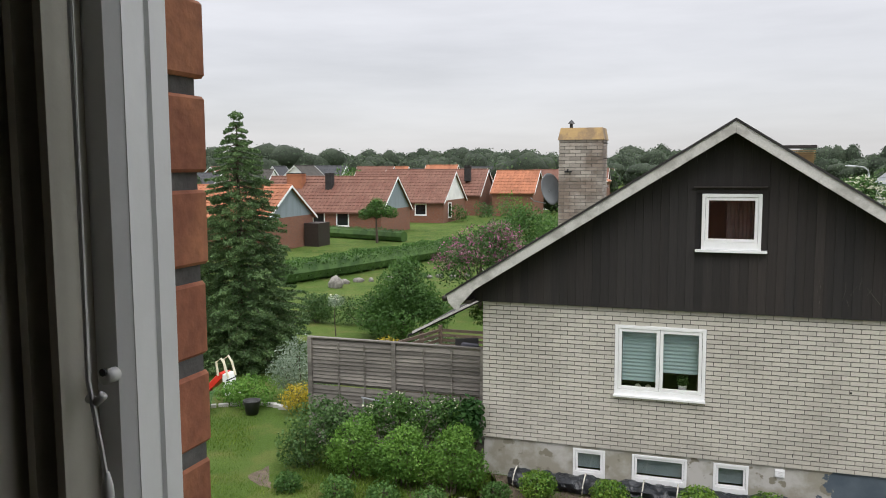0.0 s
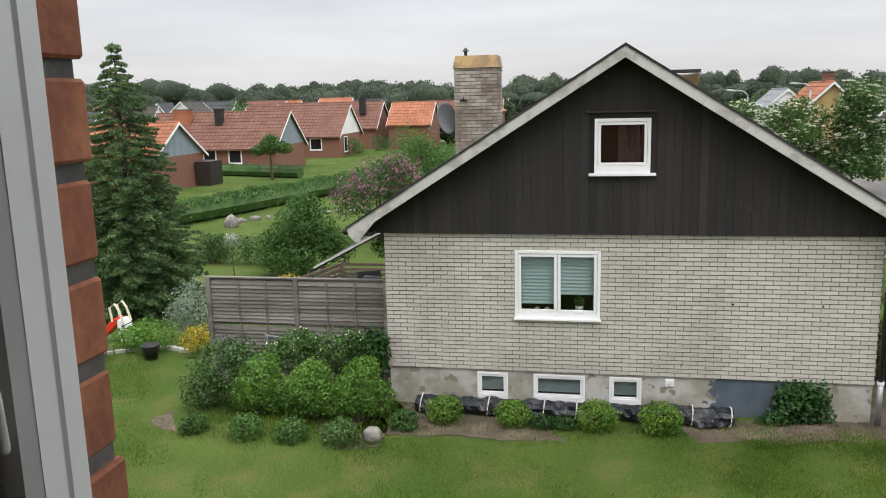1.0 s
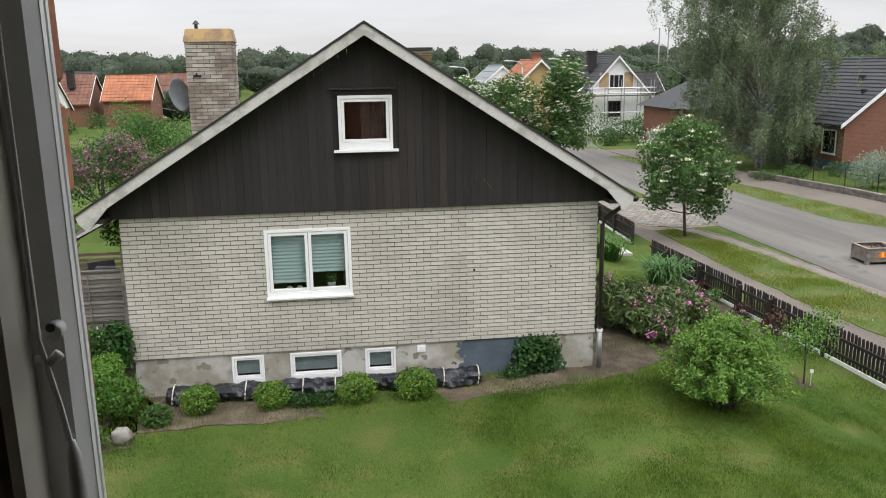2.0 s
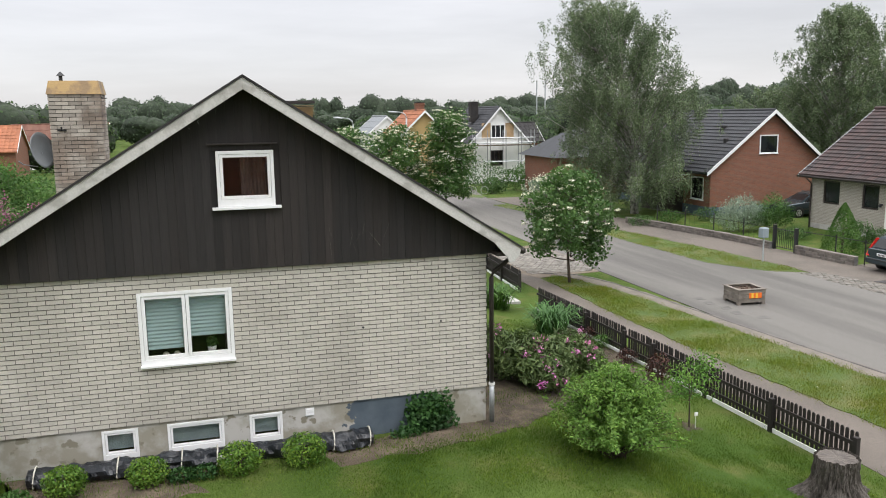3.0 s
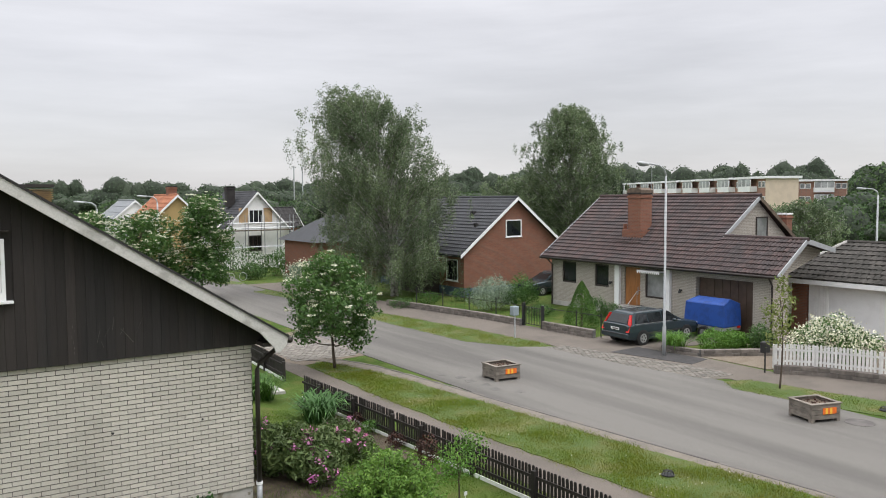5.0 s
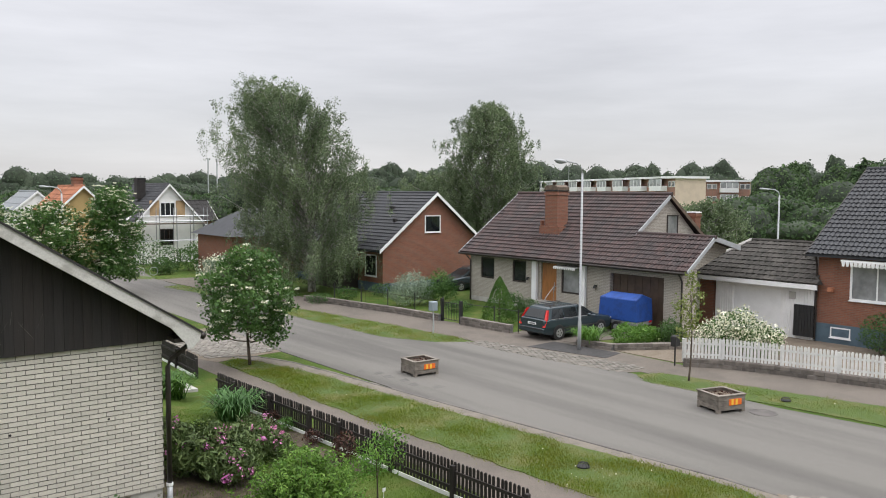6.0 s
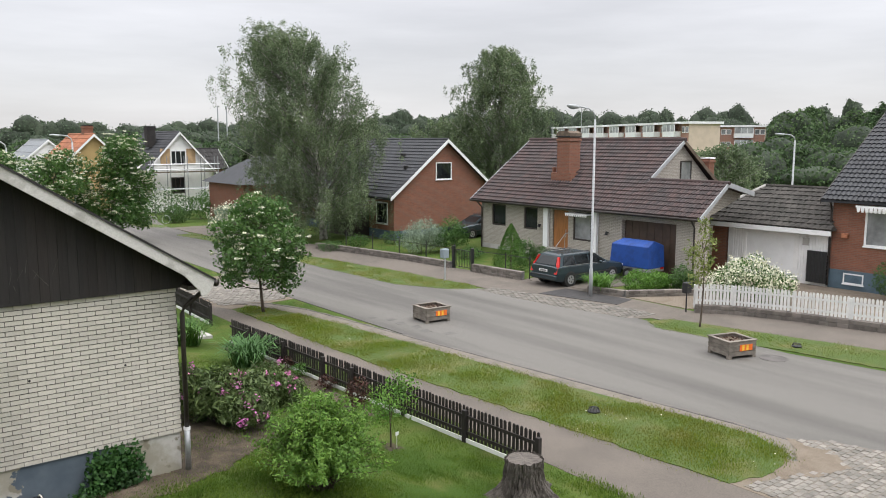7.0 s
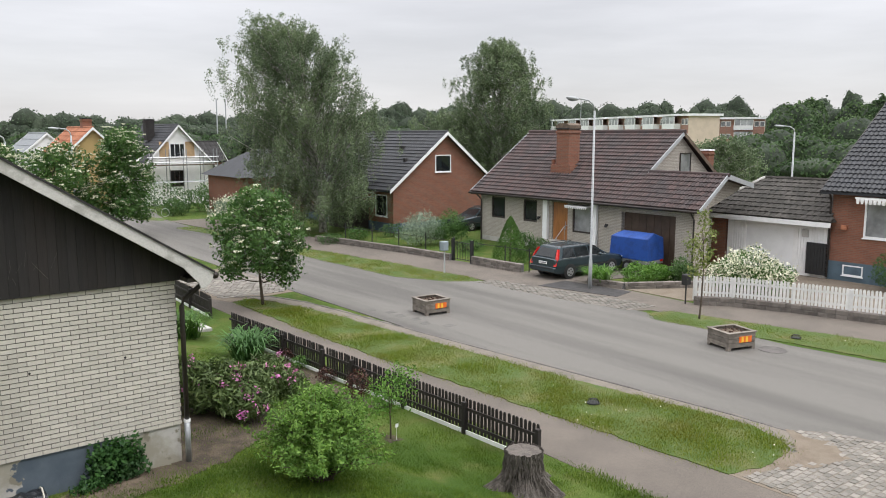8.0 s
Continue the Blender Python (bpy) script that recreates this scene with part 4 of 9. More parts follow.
# dim rooms behind the panes, with blinds
def room_box(x0, x1, z0, z1, y0, depth, name):
    mb = MB().box(x0, x1, y0 + depth, y0 + depth + 0.1, z0, z1).box(x0 - 0.1, x0, y0, y0 + depth, z0, z1).box(x1, x1 + 0.1, y0, y0 + depth, z0, z1)
    mb.box(x0 - 0.1, x1 + 0.1, y0, y0 + depth + 0.1, z0 - 0.1, z0).box(x0 - 0.1, x1 + 0.1, y0, y0 + depth + 0.1, z1, z1 + 0.1)
    return part(name, mb, M_ROOM, house, "dim room lining behind the window")


room_box(-1.6, 0.8, 1.2, 3.2, WY + 0.32, 2.0, "room")
room_box(-0.2, 1.5, 4.0, 5.3, WY + 0.22, 1.6, "room")
room_box(-2.0, 1.2, -0.4, 0.68, WY + 0.34, 1.5, "room")


# Added sheet behind each basement pane, imitating the sky's reflection in the glass.
for b in BASE:
    tagged(part("sky_reflection_sheet", MB().box(b[0] + 0.03, b[1] - 0.03, WY + 0.085, WY + 0.09, b[2] + 0.16, b[3] - 0.01), M_PANESKY), "added pale sheet imitating sky reflection in a basement window", "curtain", "basement curtains")


def pleats(x0, x1, z0, z1, y):
    n = int((z1 - z0) / 0.032)
    mb = MB()
    vs, fs = [], []
    for i in range(n + 1):
        z = z1 - (z1 - z0) * i / n
        o = 0.012 if i % 2 else 0.0
        vs += [(x0, y + o, z), (x1, y + o, z)]
        if i:
            fs.append((2 * i - 2, 2 * i - 1, 2 * i + 1, 2 * i))
    return mb.add(vs, fs).box(x0, x1, y - 0.004, y + 0.02, z0 - 0.02, z0)


for nm, x0, x1, z0 in (("pleated_blind", -1.05, -0.43, 1.98), ("pleated_blind", -0.385, 0.235, 2.16)):
    tagged(part(nm, pleats(x0, x1, z0, 2.88, WY + 0.12), M_BLIND), "pale green pleated blind, mostly lowered in the window", "blind", "blinds in the window")
pot = tagged(thing("potted_plant", (-0.02, WY + 0.2, 1.78)), "small green plant in a white pot on the sill", "plant")
part("pot", MB().lathe([(0.055, 0), (0.075, 0.12), (0.078, 0.13), (0.068, 0.13)], 14, (-0.02, WY + 0.2, 1.78)), M_WHITE, pot, "white pot", smooth=True)
p_, d_ = shell((-0.02, WY + 0.2, 2.0), (0.1, 0.08, 0.12), 160)
leaves("foliage", p_, 0.05, F_DARK, pot, out=d_)
for k, x in enumerate((-0.78, -0.6)):
    o = tagged(thing("ornament", (x, WY + 0.2, 1.78)), "small pale ornament on the window sill", "ornament", "sill ornaments")
    part("body", MB().lathe([(0.04, 0), (0.055, 0.04), (0.05, 0.08), (0.02, 0.1)], 12, (x, WY + 0.2, 1.78)), M_STRAP, o, smooth=True)
part("inner_sill", MB().box(-1.4, 0.6, WY + 0.1, WY + 0.33, 1.74, 1.78), M_WHITE, house, "white inner sill")
cv, cf = [], []
for i in range(21):
    x = -0.0 + 0.36 * i / 20
    cv += [(x + 0.2, WY + 0.34 + 0.03 * math.sin(i * 1.5), 1.8), (x + 0.2, WY + 0.34 + 0.03 * math.sin(i * 1.5), 2.9)]
    if i:
        cf.append((2 * i - 2, 2 * i, 2 * i + 1, 2 * i - 1))
tagged(part("curtain", MB().add(cv, cf), M_CURTAIN), "dark curtain drawn to the side behind the window", "curtain")
cv, cf = [], []
for i in range(25):
    x = 0.62 + 0.42 * i / 24
    cv += [(x, WY + 0.3 + 0.025 * math.sin(i * 1.7), 4.2), (x, WY + 0.3 + 0.025 * math.sin(i * 1.7), 5.25)]
    if i:
        cf.append((2 * i - 2, 2 * i, 2 * i + 1, 2 * i - 1))
tagged(part("curtain", MB().add(cv, cf), M_CURTAIN), "brownish curtain behind the attic window", "curtain")

# downpipe, gutter, vent, drill holes
pipe = part("downpipe", MB().tube([(EXR - 0.05, WY - 0.30, ZT + 0.06), (EXR - 0.06, WY - 0.28, ZT - 0.02), (WX1 + 0.10, WY - 0.08, ZT - 0.34), (WX1 + 0.07, WY - 0.06, ZT - 0.45), (WX1 + 0.07, WY - 0.06, 0.75)], 0.042, 10), M_GUTTER, house, "dark brown downpipe", smooth=True)
part("lower_pipe", MB().tube([(WX1 + 0.07, WY - 0.06, 0.78), (WX1 + 0.07, WY - 0.06, 0.0)], 0.05, 10), M_GALV, pipe, "grey lower pipe section", smooth=True)
part("collar", MB().tube([(WX1 + 0.07, WY - 0.06, 0.74), (WX1 + 0.07, WY - 0.06, 0.79)], 0.058, 10), M_WHITE, pipe, "white collar")
for x, s in ((EXL - 0.06, 1), (EXR + 0.06, 1)):
    part("gutter", MB().tube([(x, WY - 0.42, EZ - 0.05), (x, HB + 0.3, EZ - 0.05)], 0.06, 10), M_GUTTER, house, "dark brown eaves gutter", smooth=True)
vent = part("vent", MB().box(1.51, 1.665, WY + 0.012, WY + 0.03, 0.51, 0.655), M_WHITE, house, "white louvred wall vent")
for k in range(4):
    part("slat", MB().box(1.525, 1.65, WY - 0.002, WY + 0.014, 0.53 + k * 0.03, 0.545 + k * 0.03), M_WHITE, vent)
for x in (2.03, 2.60, 3.48, 4.05):
    part("bolt_hole", MB().tube([(x, WY - 0.006, 2.06), (x, WY + 0.02, 2.06)], 0.02, 8), M_TRIM, house)
for x in (1.07, 1.77, 2.50, 3.25, 4.01):
    part("weep_slot", MB().box(x - 0.008, x + 0.008, WY - 0.004, WY + 0.02, 0.89, 0.95), M_TRIM, house)

# chimney and louvred flue on the roof
CH = (-2.78, -1.85, 18.3, 19.1)
chim = part("chimney", MB().box(CH[0] + 0.01, CH[1] - 0.01, CH[2] + 0.01, CH[3], 3.6, 6.32), M_MORTARW, house, "tall weathered white brick chimney")
cb = MB()
for xc, zc, L in brick_run(CH[0], CH[1], 3.9, 32, 0.0755, 0.235, []):
    o = U(-0.006, 0.008)
    cb.box(xc - L / 2 + 0.005, xc + L / 2 - 0.005, CH[2] - 0.008 + o, CH[2] + 0.03, zc - 0.032, zc + 0.032)
for yc, zc, L in brick_run(CH[2], CH[3], 3.9, 32, 0.0755, 0.235, []):
    for xx in (CH[0], CH[1]):
        cb.box(xx - 0.008, xx + 0.008, yc - L / 2 + 0.005, yc + L / 2 - 0.005, zc - 0.032, zc + 0.032)
tagged(part("chimney_bricks", cb, M_CHIMB, chim), kind="stuff")
part("chimney_cap", MB().add([(CH[0] - 0.03, CH[2] - 0.03, 6.30), (CH[1] + 0.03, CH[2] - 0.03, 6.30), (CH[1] + 0.03, CH[3] + 0.03, 6.30), (CH[0] - 0.03, CH[3] + 0.03, 6.30),
                             (CH[0] + 0.02, CH[2] + 0.06, 6.56), (CH[1] - 0.02, CH[2] + 0.06, 6.56), (CH[1] - 0.02, CH[3], 6.56), (CH[0] + 0.02, CH[3], 6.56)],
                            [(0, 1, 5, 4), (1, 2, 6, 5), (2, 3, 7, 6), (3, 0, 4, 7), (4, 5, 6, 7), (0, 3, 2, 1)]), M_METALBAND, chim, "brass coloured sheet metal hood")
flue = part("flue", MB().tube([(-2.57, 18.6, 6.5), (-2.57, 18.6, 6.66)], 0.035, 8).lathe([(0.08, 6.66), (0.03, 6.72), (0.01, 6.74)], 10, (-2.57, 18.6, 0)), M_BLACKMETAL, chim, "small black flue hat")
for z in (6.22, 5.9):
    part("iron", MB().tube([(CH[1] - 0.02, 18.4, z), (CH[1] + 0.11, 18.4, z)], 0.008, 6), M_BLACKMETAL, chim)
part("damper_plate", MB().box(-2.66, -2.50, 18.27, 18.3, 5.6, 5.63).box(-2.6, -2.57, 18.27, 18.3, 5.6, 5.68), M_BLACKMETAL, chim, "small black iron plate")
lv = part("louvre_stack", MB().box(1.86, 2.40, 19.4, 20.0, 5.0, 6.02), M_METALBAND, house, "yellow brown louvred vent stack")
for k in range(5):
    part("slat", MB().box(1.82, 2.43, 19.36, 20.04, 5.86 + k * 0.045, 5.875 + k * 0.045), M_METALBAND, lv)
part("lid", MB().box(1.80, 2.45, 19.34, 20.06, 6.1, 6.16), M_GUTTER, lv)

# satellite dish on a bracket at the chimney
dish = tagged(thing("satellite_dish", (-3.06, 18.55, 4.9)), "grey satellite dish on a bracket beside the chimney", "satellite dish")
prof = [(0.001, 0.0), (0.1, 0.008), (0.2, 0.032), (0.28, 0.062), (0.335, 0.09), (0.335, 0.098), (0.28, 0.07), (0.2, 0.04), (0.1, 0.016), (0.001, 0.008)]
dm = MB().lathe(prof, 24)
tilt = pose(-3.06, 18.5, 5.22, 78, 0, 62)
dm.v = [tuple(tilt @ Vector((p[0], p[1] * 1.06, p[2]))) for p in dm.v]
part("reflector", dm, M_DISH, dish, smooth=True)
part("bracket", MB().tube([(-3.03, 18.52, 5.2), (-2.97, 18.7, 4.95), (-2.76, 18.75, 4.95)], 0.018, 8), M_GALV, dish)
part("feed_arm", MB().tube([(-3.1, 18.45, 4.92), (-3.3, 18.2, 4.98), (-3.36, 18.12, 5.05)], 0.012, 6), M_GALV, dish)

# ---- other houses ----
def tiles(mb, eave, along, up, lu, lv, pu=0.30, pv=0.36, wave=0.062, sub=6):
    """A tiled slope: each tile a curved piece of its own, lapping the next course."""
    eave, along, up = Vector(eave), Vector(along).normalized(), Vector(up).normalized()
    nrm = along.cross(up)
    if nrm.z < 0:
        nrm = -nrm
    nu, nv = max(1, round(lu / pu)), max(1, round(lv / pv))
    du, dv = lu / nu, lv / nv
    hs = [wave * math.sin(math.pi * k / (sub - 1)) for k in range(sub)]
    for j in range(nv):
        for i in range(nu):
            o = eave + along * (i * du) + up * (j * dv) + nrm * U(-0.003, 0.004)
            vs = []
            for k in range(sub):
                q = along * (du * (0.02 + 0.96 * k / (sub - 1))) + nrm * hs[k]
                vs += [o + q + nrm * 0.045, o + q + up * (dv * 1.04), o + q]
            fs = []
            for k in range(sub - 1):
                a, b = 3 * k, 3 * k + 3
                fs += [(a, b, b + 1, a + 1), (a, a + 2, b + 2, b)]
            mb.add(vs, fs)
    return mb


def flat_window(root, face, u0, u1, z0, z1, plane, frame_mat=None, bars=0, fr=0.07, name="window", pane_mat=None):
    """A framed window set on a far wall. face: S, E or W, the side it looks to."""
    fm = frame_mat or M_WHITE
    sg = {"S": -1, "W": -1, "E": 1, "N": 1}[face]

    def bx(mb, a, b, lo, hi, d0, d1):
        p, q = sorted((plane + sg * d0, plane + sg * d1))
        return mb.box(a, b, p, q, lo, hi) if face in "SN" else mb.box(p, q, a, b, lo, hi)

    mb = MB()
    bx(mb, u0, u0 + fr, z0, z1, -0.06, 0.045)
    bx(mb, u1 - fr, u1, z0, z1, -0.06, 0.045)
    bx(mb, u0 + fr, u1 - fr, z1 - fr, z1, -0.06, 0.045)
    bx(mb, u0 + fr, u1 - fr, z0, z0 + fr, -0.06, 0.045)
    for k in range(bars):
        c = u0 + (u1 - u0) * (k + 1) / (bars + 1)
        bx(mb, c - 0.03, c + 0.03, z0 + fr, z1 - fr, -0.06, 0.035)
    w = part(name, mb, fm, root, weld=True)
    part("pane", bx(MB(), u0 + fr, u1 - fr, z0 + fr, z1 - fr, -0.02, 0.012), pane_mat or M_DARKGLASS, w)
    part("sill", bx(MB(), u0 - 0.04, u1 + 0.04, z0 - 0.04, z0, 0.0, 0.08), fm, w)
    return w


def cottage(name, box, zg, ze, zr, axis, wall_mat, roof_mat, label, gable_mat=None, over=0.45, pv=0.34, pu=0.22, wave=0.045, barge=M_WHITE, gable_at=1, split=None, tile_side=-1, plinth=None, group=""):
    """A house with a pitched roof. axis: the way the ridge runs; gable_at: which end shows a gable of its own material."""
    x0, x1, y0, y1 = box
    root = thing(name, ((x0 + x1) / 2, (y0 + y1) / 2, zg), label, "house", group)
    t = 0.25
    for xa, xb, ya, yb in ((x0, x1, y0, y0 + t), (x0, x1, y1 - t, y1), (x0, x0 + t, y0 + t, y1 - t), (x1 - t, x1, y0 + t, y1 - t)):
        part("wall", MB().box(xa, xb, ya, yb, zg - 1.0, ze), wall_mat, root)
    if plinth:
        part("plinth", MB().box(x0 - 0.03, x1 + 0.03, y0 - 0.03, y1 + 0.03, zg - 1.0, plinth), M_PLINTHBLUE, root, "blue grey painted plinth")
    if axis == "y":
        c, a0, a1, lo, hi = (x0 + x1) / 2, x0, x1, y0, y1
    else:
        c, a0, a1, lo, hi = (y0 + y1) / 2, y0, y1, x0, x1
    sl = (zr - ze) / (c - a0)
    pax = "y" if axis == "y" else "x"
    for k, (p, q) in enumerate(((lo, lo + t), (hi - t, hi))):
        part("gable", MB().prism([(a0, ze), (a1, ze), (c, zr - 0.06)], p, q, pax), (gable_mat or wall_mat), root)
    zo = ze - over * sl
    for sgn in (-1, 1):
        e = a0 - over if sgn < 0 else a1 + over
        slab = MB().prism([(e, zo - 0.08), (c, zr - 0.08), (c, zr + 0.02), (e, zo + 0.02)], lo - over * 0.7, hi + over * 0.7, pax)
        r = part("roof", slab, roof_mat, root)
        lv = math.hypot(c - e, zr - zo)
        L = hi - lo + 1.4 * over
        if sgn == tile_side:
            if axis == "y":
                tm = tiles(MB(), (e, lo - over * 0.7, zo + 0.03), (0, 1, 0), (c - e, 0, zr - zo), L, lv, pu, pv, wave)
            else:
                tm = tiles(MB(), (lo - over * 0.7, e, zo + 0.03), (1, 0, 0), (0, c - e, zr - zo), L, lv, pu, pv, wave)
            tagged(part("roof_tiles", tm, roof_mat, r), kind="stuff")
    if axis == "y":
        part("ridge", MB().tube([(c, lo - over * 0.7, zr + 0.05), (c, hi + over * 0.7, zr + 0.05)], 0.10, 8), roof_mat, root)
    else:
        part("ridge", MB().tube([(lo - over * 0.7, c, zr + 0.05), (hi + over * 0.7, c, zr + 0.05)], 0.10, 8), roof_mat, root)
    for end, (p, q) in ((0, (lo - over * 0.7 - 0.04, lo - over * 0.7)), (1, (hi + over * 0.7, hi + over * 0.7 + 0.04))):
        for sgn in (-1, 1):
            e = a0 - over if sgn < 0 else a1 + over
            part("barge_board", MB().prism([(e, zo - 0.16), (c, zr - 0.16), (c, zr + 0.07), (e, zo + 0.07)], p, q, pax), barge, root)
    return root


def chimney(root, x, y, w, d, z0, z1, mat, cap=None):
    c = part("chimney", MB().box(x - w / 2, x + w / 2, y - d / 2, y + d / 2, z0, z1).box(x - w / 2 - 0.05, x + w / 2 + 0.05, y - d / 2 - 0.05, y + d / 2 + 0.05, z1 - 0.22, z1 - 0.1), mat, root, bevel=0.01)
    part("chimney_cap", MB().box(x - w / 2 - 0.04, x + w / 2 + 0.04, y - d / 2 - 0.04, y + d / 2 + 0.04, z1, z1 + 0.08), cap or M_FELT, c)
    return c


# grey-beige house across the street, with its garage wing
GX = 32.5
grey = thing("house", (36.5, 30.5, -0.75), "beige brick bungalow with brown tiled roof and brick chimney", "house")
ww = MB()
holes = [(36.35, 37.55, 0.72, 1.98), (33.7, 34.8, 0.72, 1.98), (31.35, 32.5, -0.1, 1.98), (29.7, 31.0, 0.43, 1.95), (24.4, 27.65, -0.75, 1.8)]
cyy = sorted({23.4, 38.5, *[q for h in holes for q in h[:2]]})
czz = sorted({-1.6, 2.25, *[q for h in holes for q in h[2:]]})
for a, b in zip(cyy, cyy[1:]):
    for c, d in zip(czz, czz[1:]):
        if not any(h[0] < (a + b) / 2 < h[1] and h[2] < (c + d) / 2 < h[3] for h in holes):
            ww.box(GX, GX + 0.3, a, b, c, d)
for x0, x1, y0, y1 in ((GX + 0.3, 41.5, 38.2, 38.5), (41.2, 41.5, 27.5, 38.2), (34.8, 41.2, 27.5, 27.74), (GX + 0.3, 33.7, 23.4, 23.7), (33.4, 33.7, 23.7, 27.74), (33.7, 34.8, 27.5, 27.74)):
    part("wall", MB().box(x0, x1, y0, y1, -1.6, 2.2), M_BEIGEBRICK, grey)
part("wall", ww, M_BEIGEBRICK, grey, "beige brick wall", weld=True)
part("lining", MB().box(GX + 1.6, GX + 1.7, 27.8, 38.1, -1, 2.2), M_ROOM, grey)
part("plinth", MB().box(GX - 0.02, GX, 27.8, 38.52, -1.6, -0.45), M_SLABW, grey, "grey concrete plinth")
EX, EZ2, RX, RZ = 31.95, 2.22, 37.0, 5.78
k2 = (RZ - EZ2) / (RX - EX)
slope = Vector((RX - EX, 0, RZ - EZ2))
main = part("roof", MB().prism([(EX, EZ2 - 0.10), (RX, RZ - 0.10), (42.05, EZ2 - 0.10), (42.05, EZ2), (RX, RZ), (EX, EZ2)], 27.3, 38.9, "y"), M_TILEBROWN, grey, "brown tiled roof")
tagged(part("roof_tiles", tiles(MB(), (EX, 27.3, EZ2 + 0.015), (0, 1, 0), slope, 11.6, slope.length, 0.21, 0.33, 0.042), M_TILEBROWN, main), kind="stuff")
WX2, WZ2 = 34.15, EZ2 + k2 * (34.15 - EX)
s2 = Vector((WX2 - EX, 0, WZ2 - EZ2))
wing = part("roof", MB().prism([(EX, EZ2 - 0.10), (WX2, WZ2 - 0.10), (36.4, WZ2 - 0.62), (36.4, WZ2 - 0.52), (WX2, WZ2), (EX, EZ2)], 22.8, 27.3, "y"), M_TILEBROWN, grey, "lower tiled roof of the garage wing")
tagged(part("roof_tiles", tiles(MB(), (EX, 22.8, EZ2 + 0.015), (0, 1, 0), s2, 4.5, s2.length, 0.21, 0.33, 0.042), M_TILEBROWN, wing), kind="stuff")
part("ridge", MB().tube([(RX, 27.2, RZ + 0.05), (RX, 38.95, RZ + 0.05)], 0.11, 8), M_TILEBROWN, grey)
part("ridge", MB().tube([(WX2, 22.7, WZ2 + 0.03), (WX2, 27.3, WZ2 + 0.03)], 0.09, 8), M_TILEBROWN, grey)
part("gable", MB().prism([(GX + 0.1, 2.2), (41.5, 2.2), (RX, RZ - 0.12)], 27.5, 27.75, "y"), M_BEIGEBRICK, grey, "beige brick gable")
part("gable", MB().prism([(GX + 0.1, 2.25), (41.5, 2.25), (RX, RZ - 0.12)], 38.2, 38.5, "y"), M_BEIGEBRICK, grey)
part("gable", MB().prism([(GX + 0.1, 2.2), (33.7, 2.2), (36.2, 2.98), (36.2, WZ2 - 0.57), (WX2, WZ2 - 0.12)], 23.4, 23.65, "y"), M_BEIGEBRICK, grey)
for (xa, za), (xb, zb), yv in (((EX, EZ2), (RX, RZ), 38.9), ((WX2 - 0.1, WZ2 - 0.05), (RX, RZ), 27.24), ((42.05, EZ2), (RX, RZ), 27.24), ((EX, EZ2), (WX2, WZ2), 22.74), ((36.4, WZ2 - 0.52), (WX2, WZ2), 22.74)):
    part("barge_board", MB().prism([(xa, za - 0.17), (xb, zb - 0.17), (xb, zb + 0.06), (xa, za + 0.06)], yv, yv + 0.05, "y"), M_GREYPOLE if yv > 38 or xa < RX or yv < 23 else M_GREYTERR, grey)
part("gutter", MB().tube([(EX - 0.05, 22.7, EZ2 - 0.06), (EX - 0.05, 38.95, EZ2 - 0.06)], 0.06, 8), M_GUTTER, grey, smooth=True)
part("fascia", MB().box(EX + 0.02, GX, 22.8, 38.9, EZ2 - 0.14, EZ2 - 0.1), M_GUTTER, grey)
part("downpipe", MB().tube([(EX - 0.03, 38.3, EZ2 - 0.1), (GX - 0.08, 38.4, EZ2 - 0.5), (GX - 0.08, 38.4, -0.8)], 0.045, 8), M_GUTTER, grey)
part("downpipe", MB().tube([(EX - 0.03, 23.2, EZ2 - 0.1), (GX - 0.08, 23.35, EZ2 - 0.5), (GX - 0.08, 23.35, -0.8)], 0.045, 8), M_GUTTER, grey)
for h in holes[:2]:
    flat_window(grey, "W", h[0], h[1], h[2], h[3], GX + 0.1, M_DARKFRAME, 0, 0.09)
flat_window(grey, "W", 29.7, 31.0, 0.43, 1.95, GX + 0.1, M_DARKFRAME, 0, 0.09, pane_mat=M_PALEPANE)
dr = part("door", MB().box(GX + 0.05, GX + 0.12, 31.4, 32.45, -0.1, 1.96), M_ORWOOD, grey, "varnished orange wooden front door")
part("door_handle", MB().tube([(GX + 0.02, 31.52, 0.5), (GX + 0.02, 31.52, 0.95)], 0.018, 8), M_GALV, dr)
for y in (29.35, 32.9):
    part("post", MB().box(GX - 0.2, GX - 0.02, y - 0.17, y + 0.17, -0.7, 2.1), M_WHITE, grey, "white porch post", bevel=0.01)
aw = part("awning", MB().box(GX - 0.5, GX - 0.02, 29.6, 31.15, 1.86, 1.92), M_OFFWHITE, grey, "white awning valance")
for k in range(12):
    part("scallop", MB().prism([(29.6 + k * 0.13, 1.88), (29.72 + k * 0.13, 1.88), (29.69 + k * 0.13, 1.76), (29.63 + k * 0.13, 1.76)], GX - 0.505, GX - 0.49, "x"), M_OFFWHITE, aw)
gd = part("garage_door", MB().box(GX + 0.25, GX + 0.3, 24.4, 27.65, -0.75, 1.8), M_BROWNDOOR, grey, "brown garage door")
for k in range(7):
    part("panel", MB().box(GX + 0.225, GX + 0.25, 24.45 + k * 0.457, 24.85 + k * 0.457, -0.7, 1.75), M_BROWNDOOR, gd)
for i in range(3):
    part("step", MB().box(GX - 0.4 - 0.3 * i, GX - 0.1 - 0.3 * i, 29.8, 32.7, -0.9, -0.12 - 0.18 * i), M_SLABW, grey, "concrete step", bevel=0.01)
rail = part("handrail", MB().tube([(GX - 1.1, 31.2, 0.1), (GX - 0.4, 31.2, 0.75), (GX - 0.1, 31.2, 0.8)], 0.02, 6), M_GALV, grey)
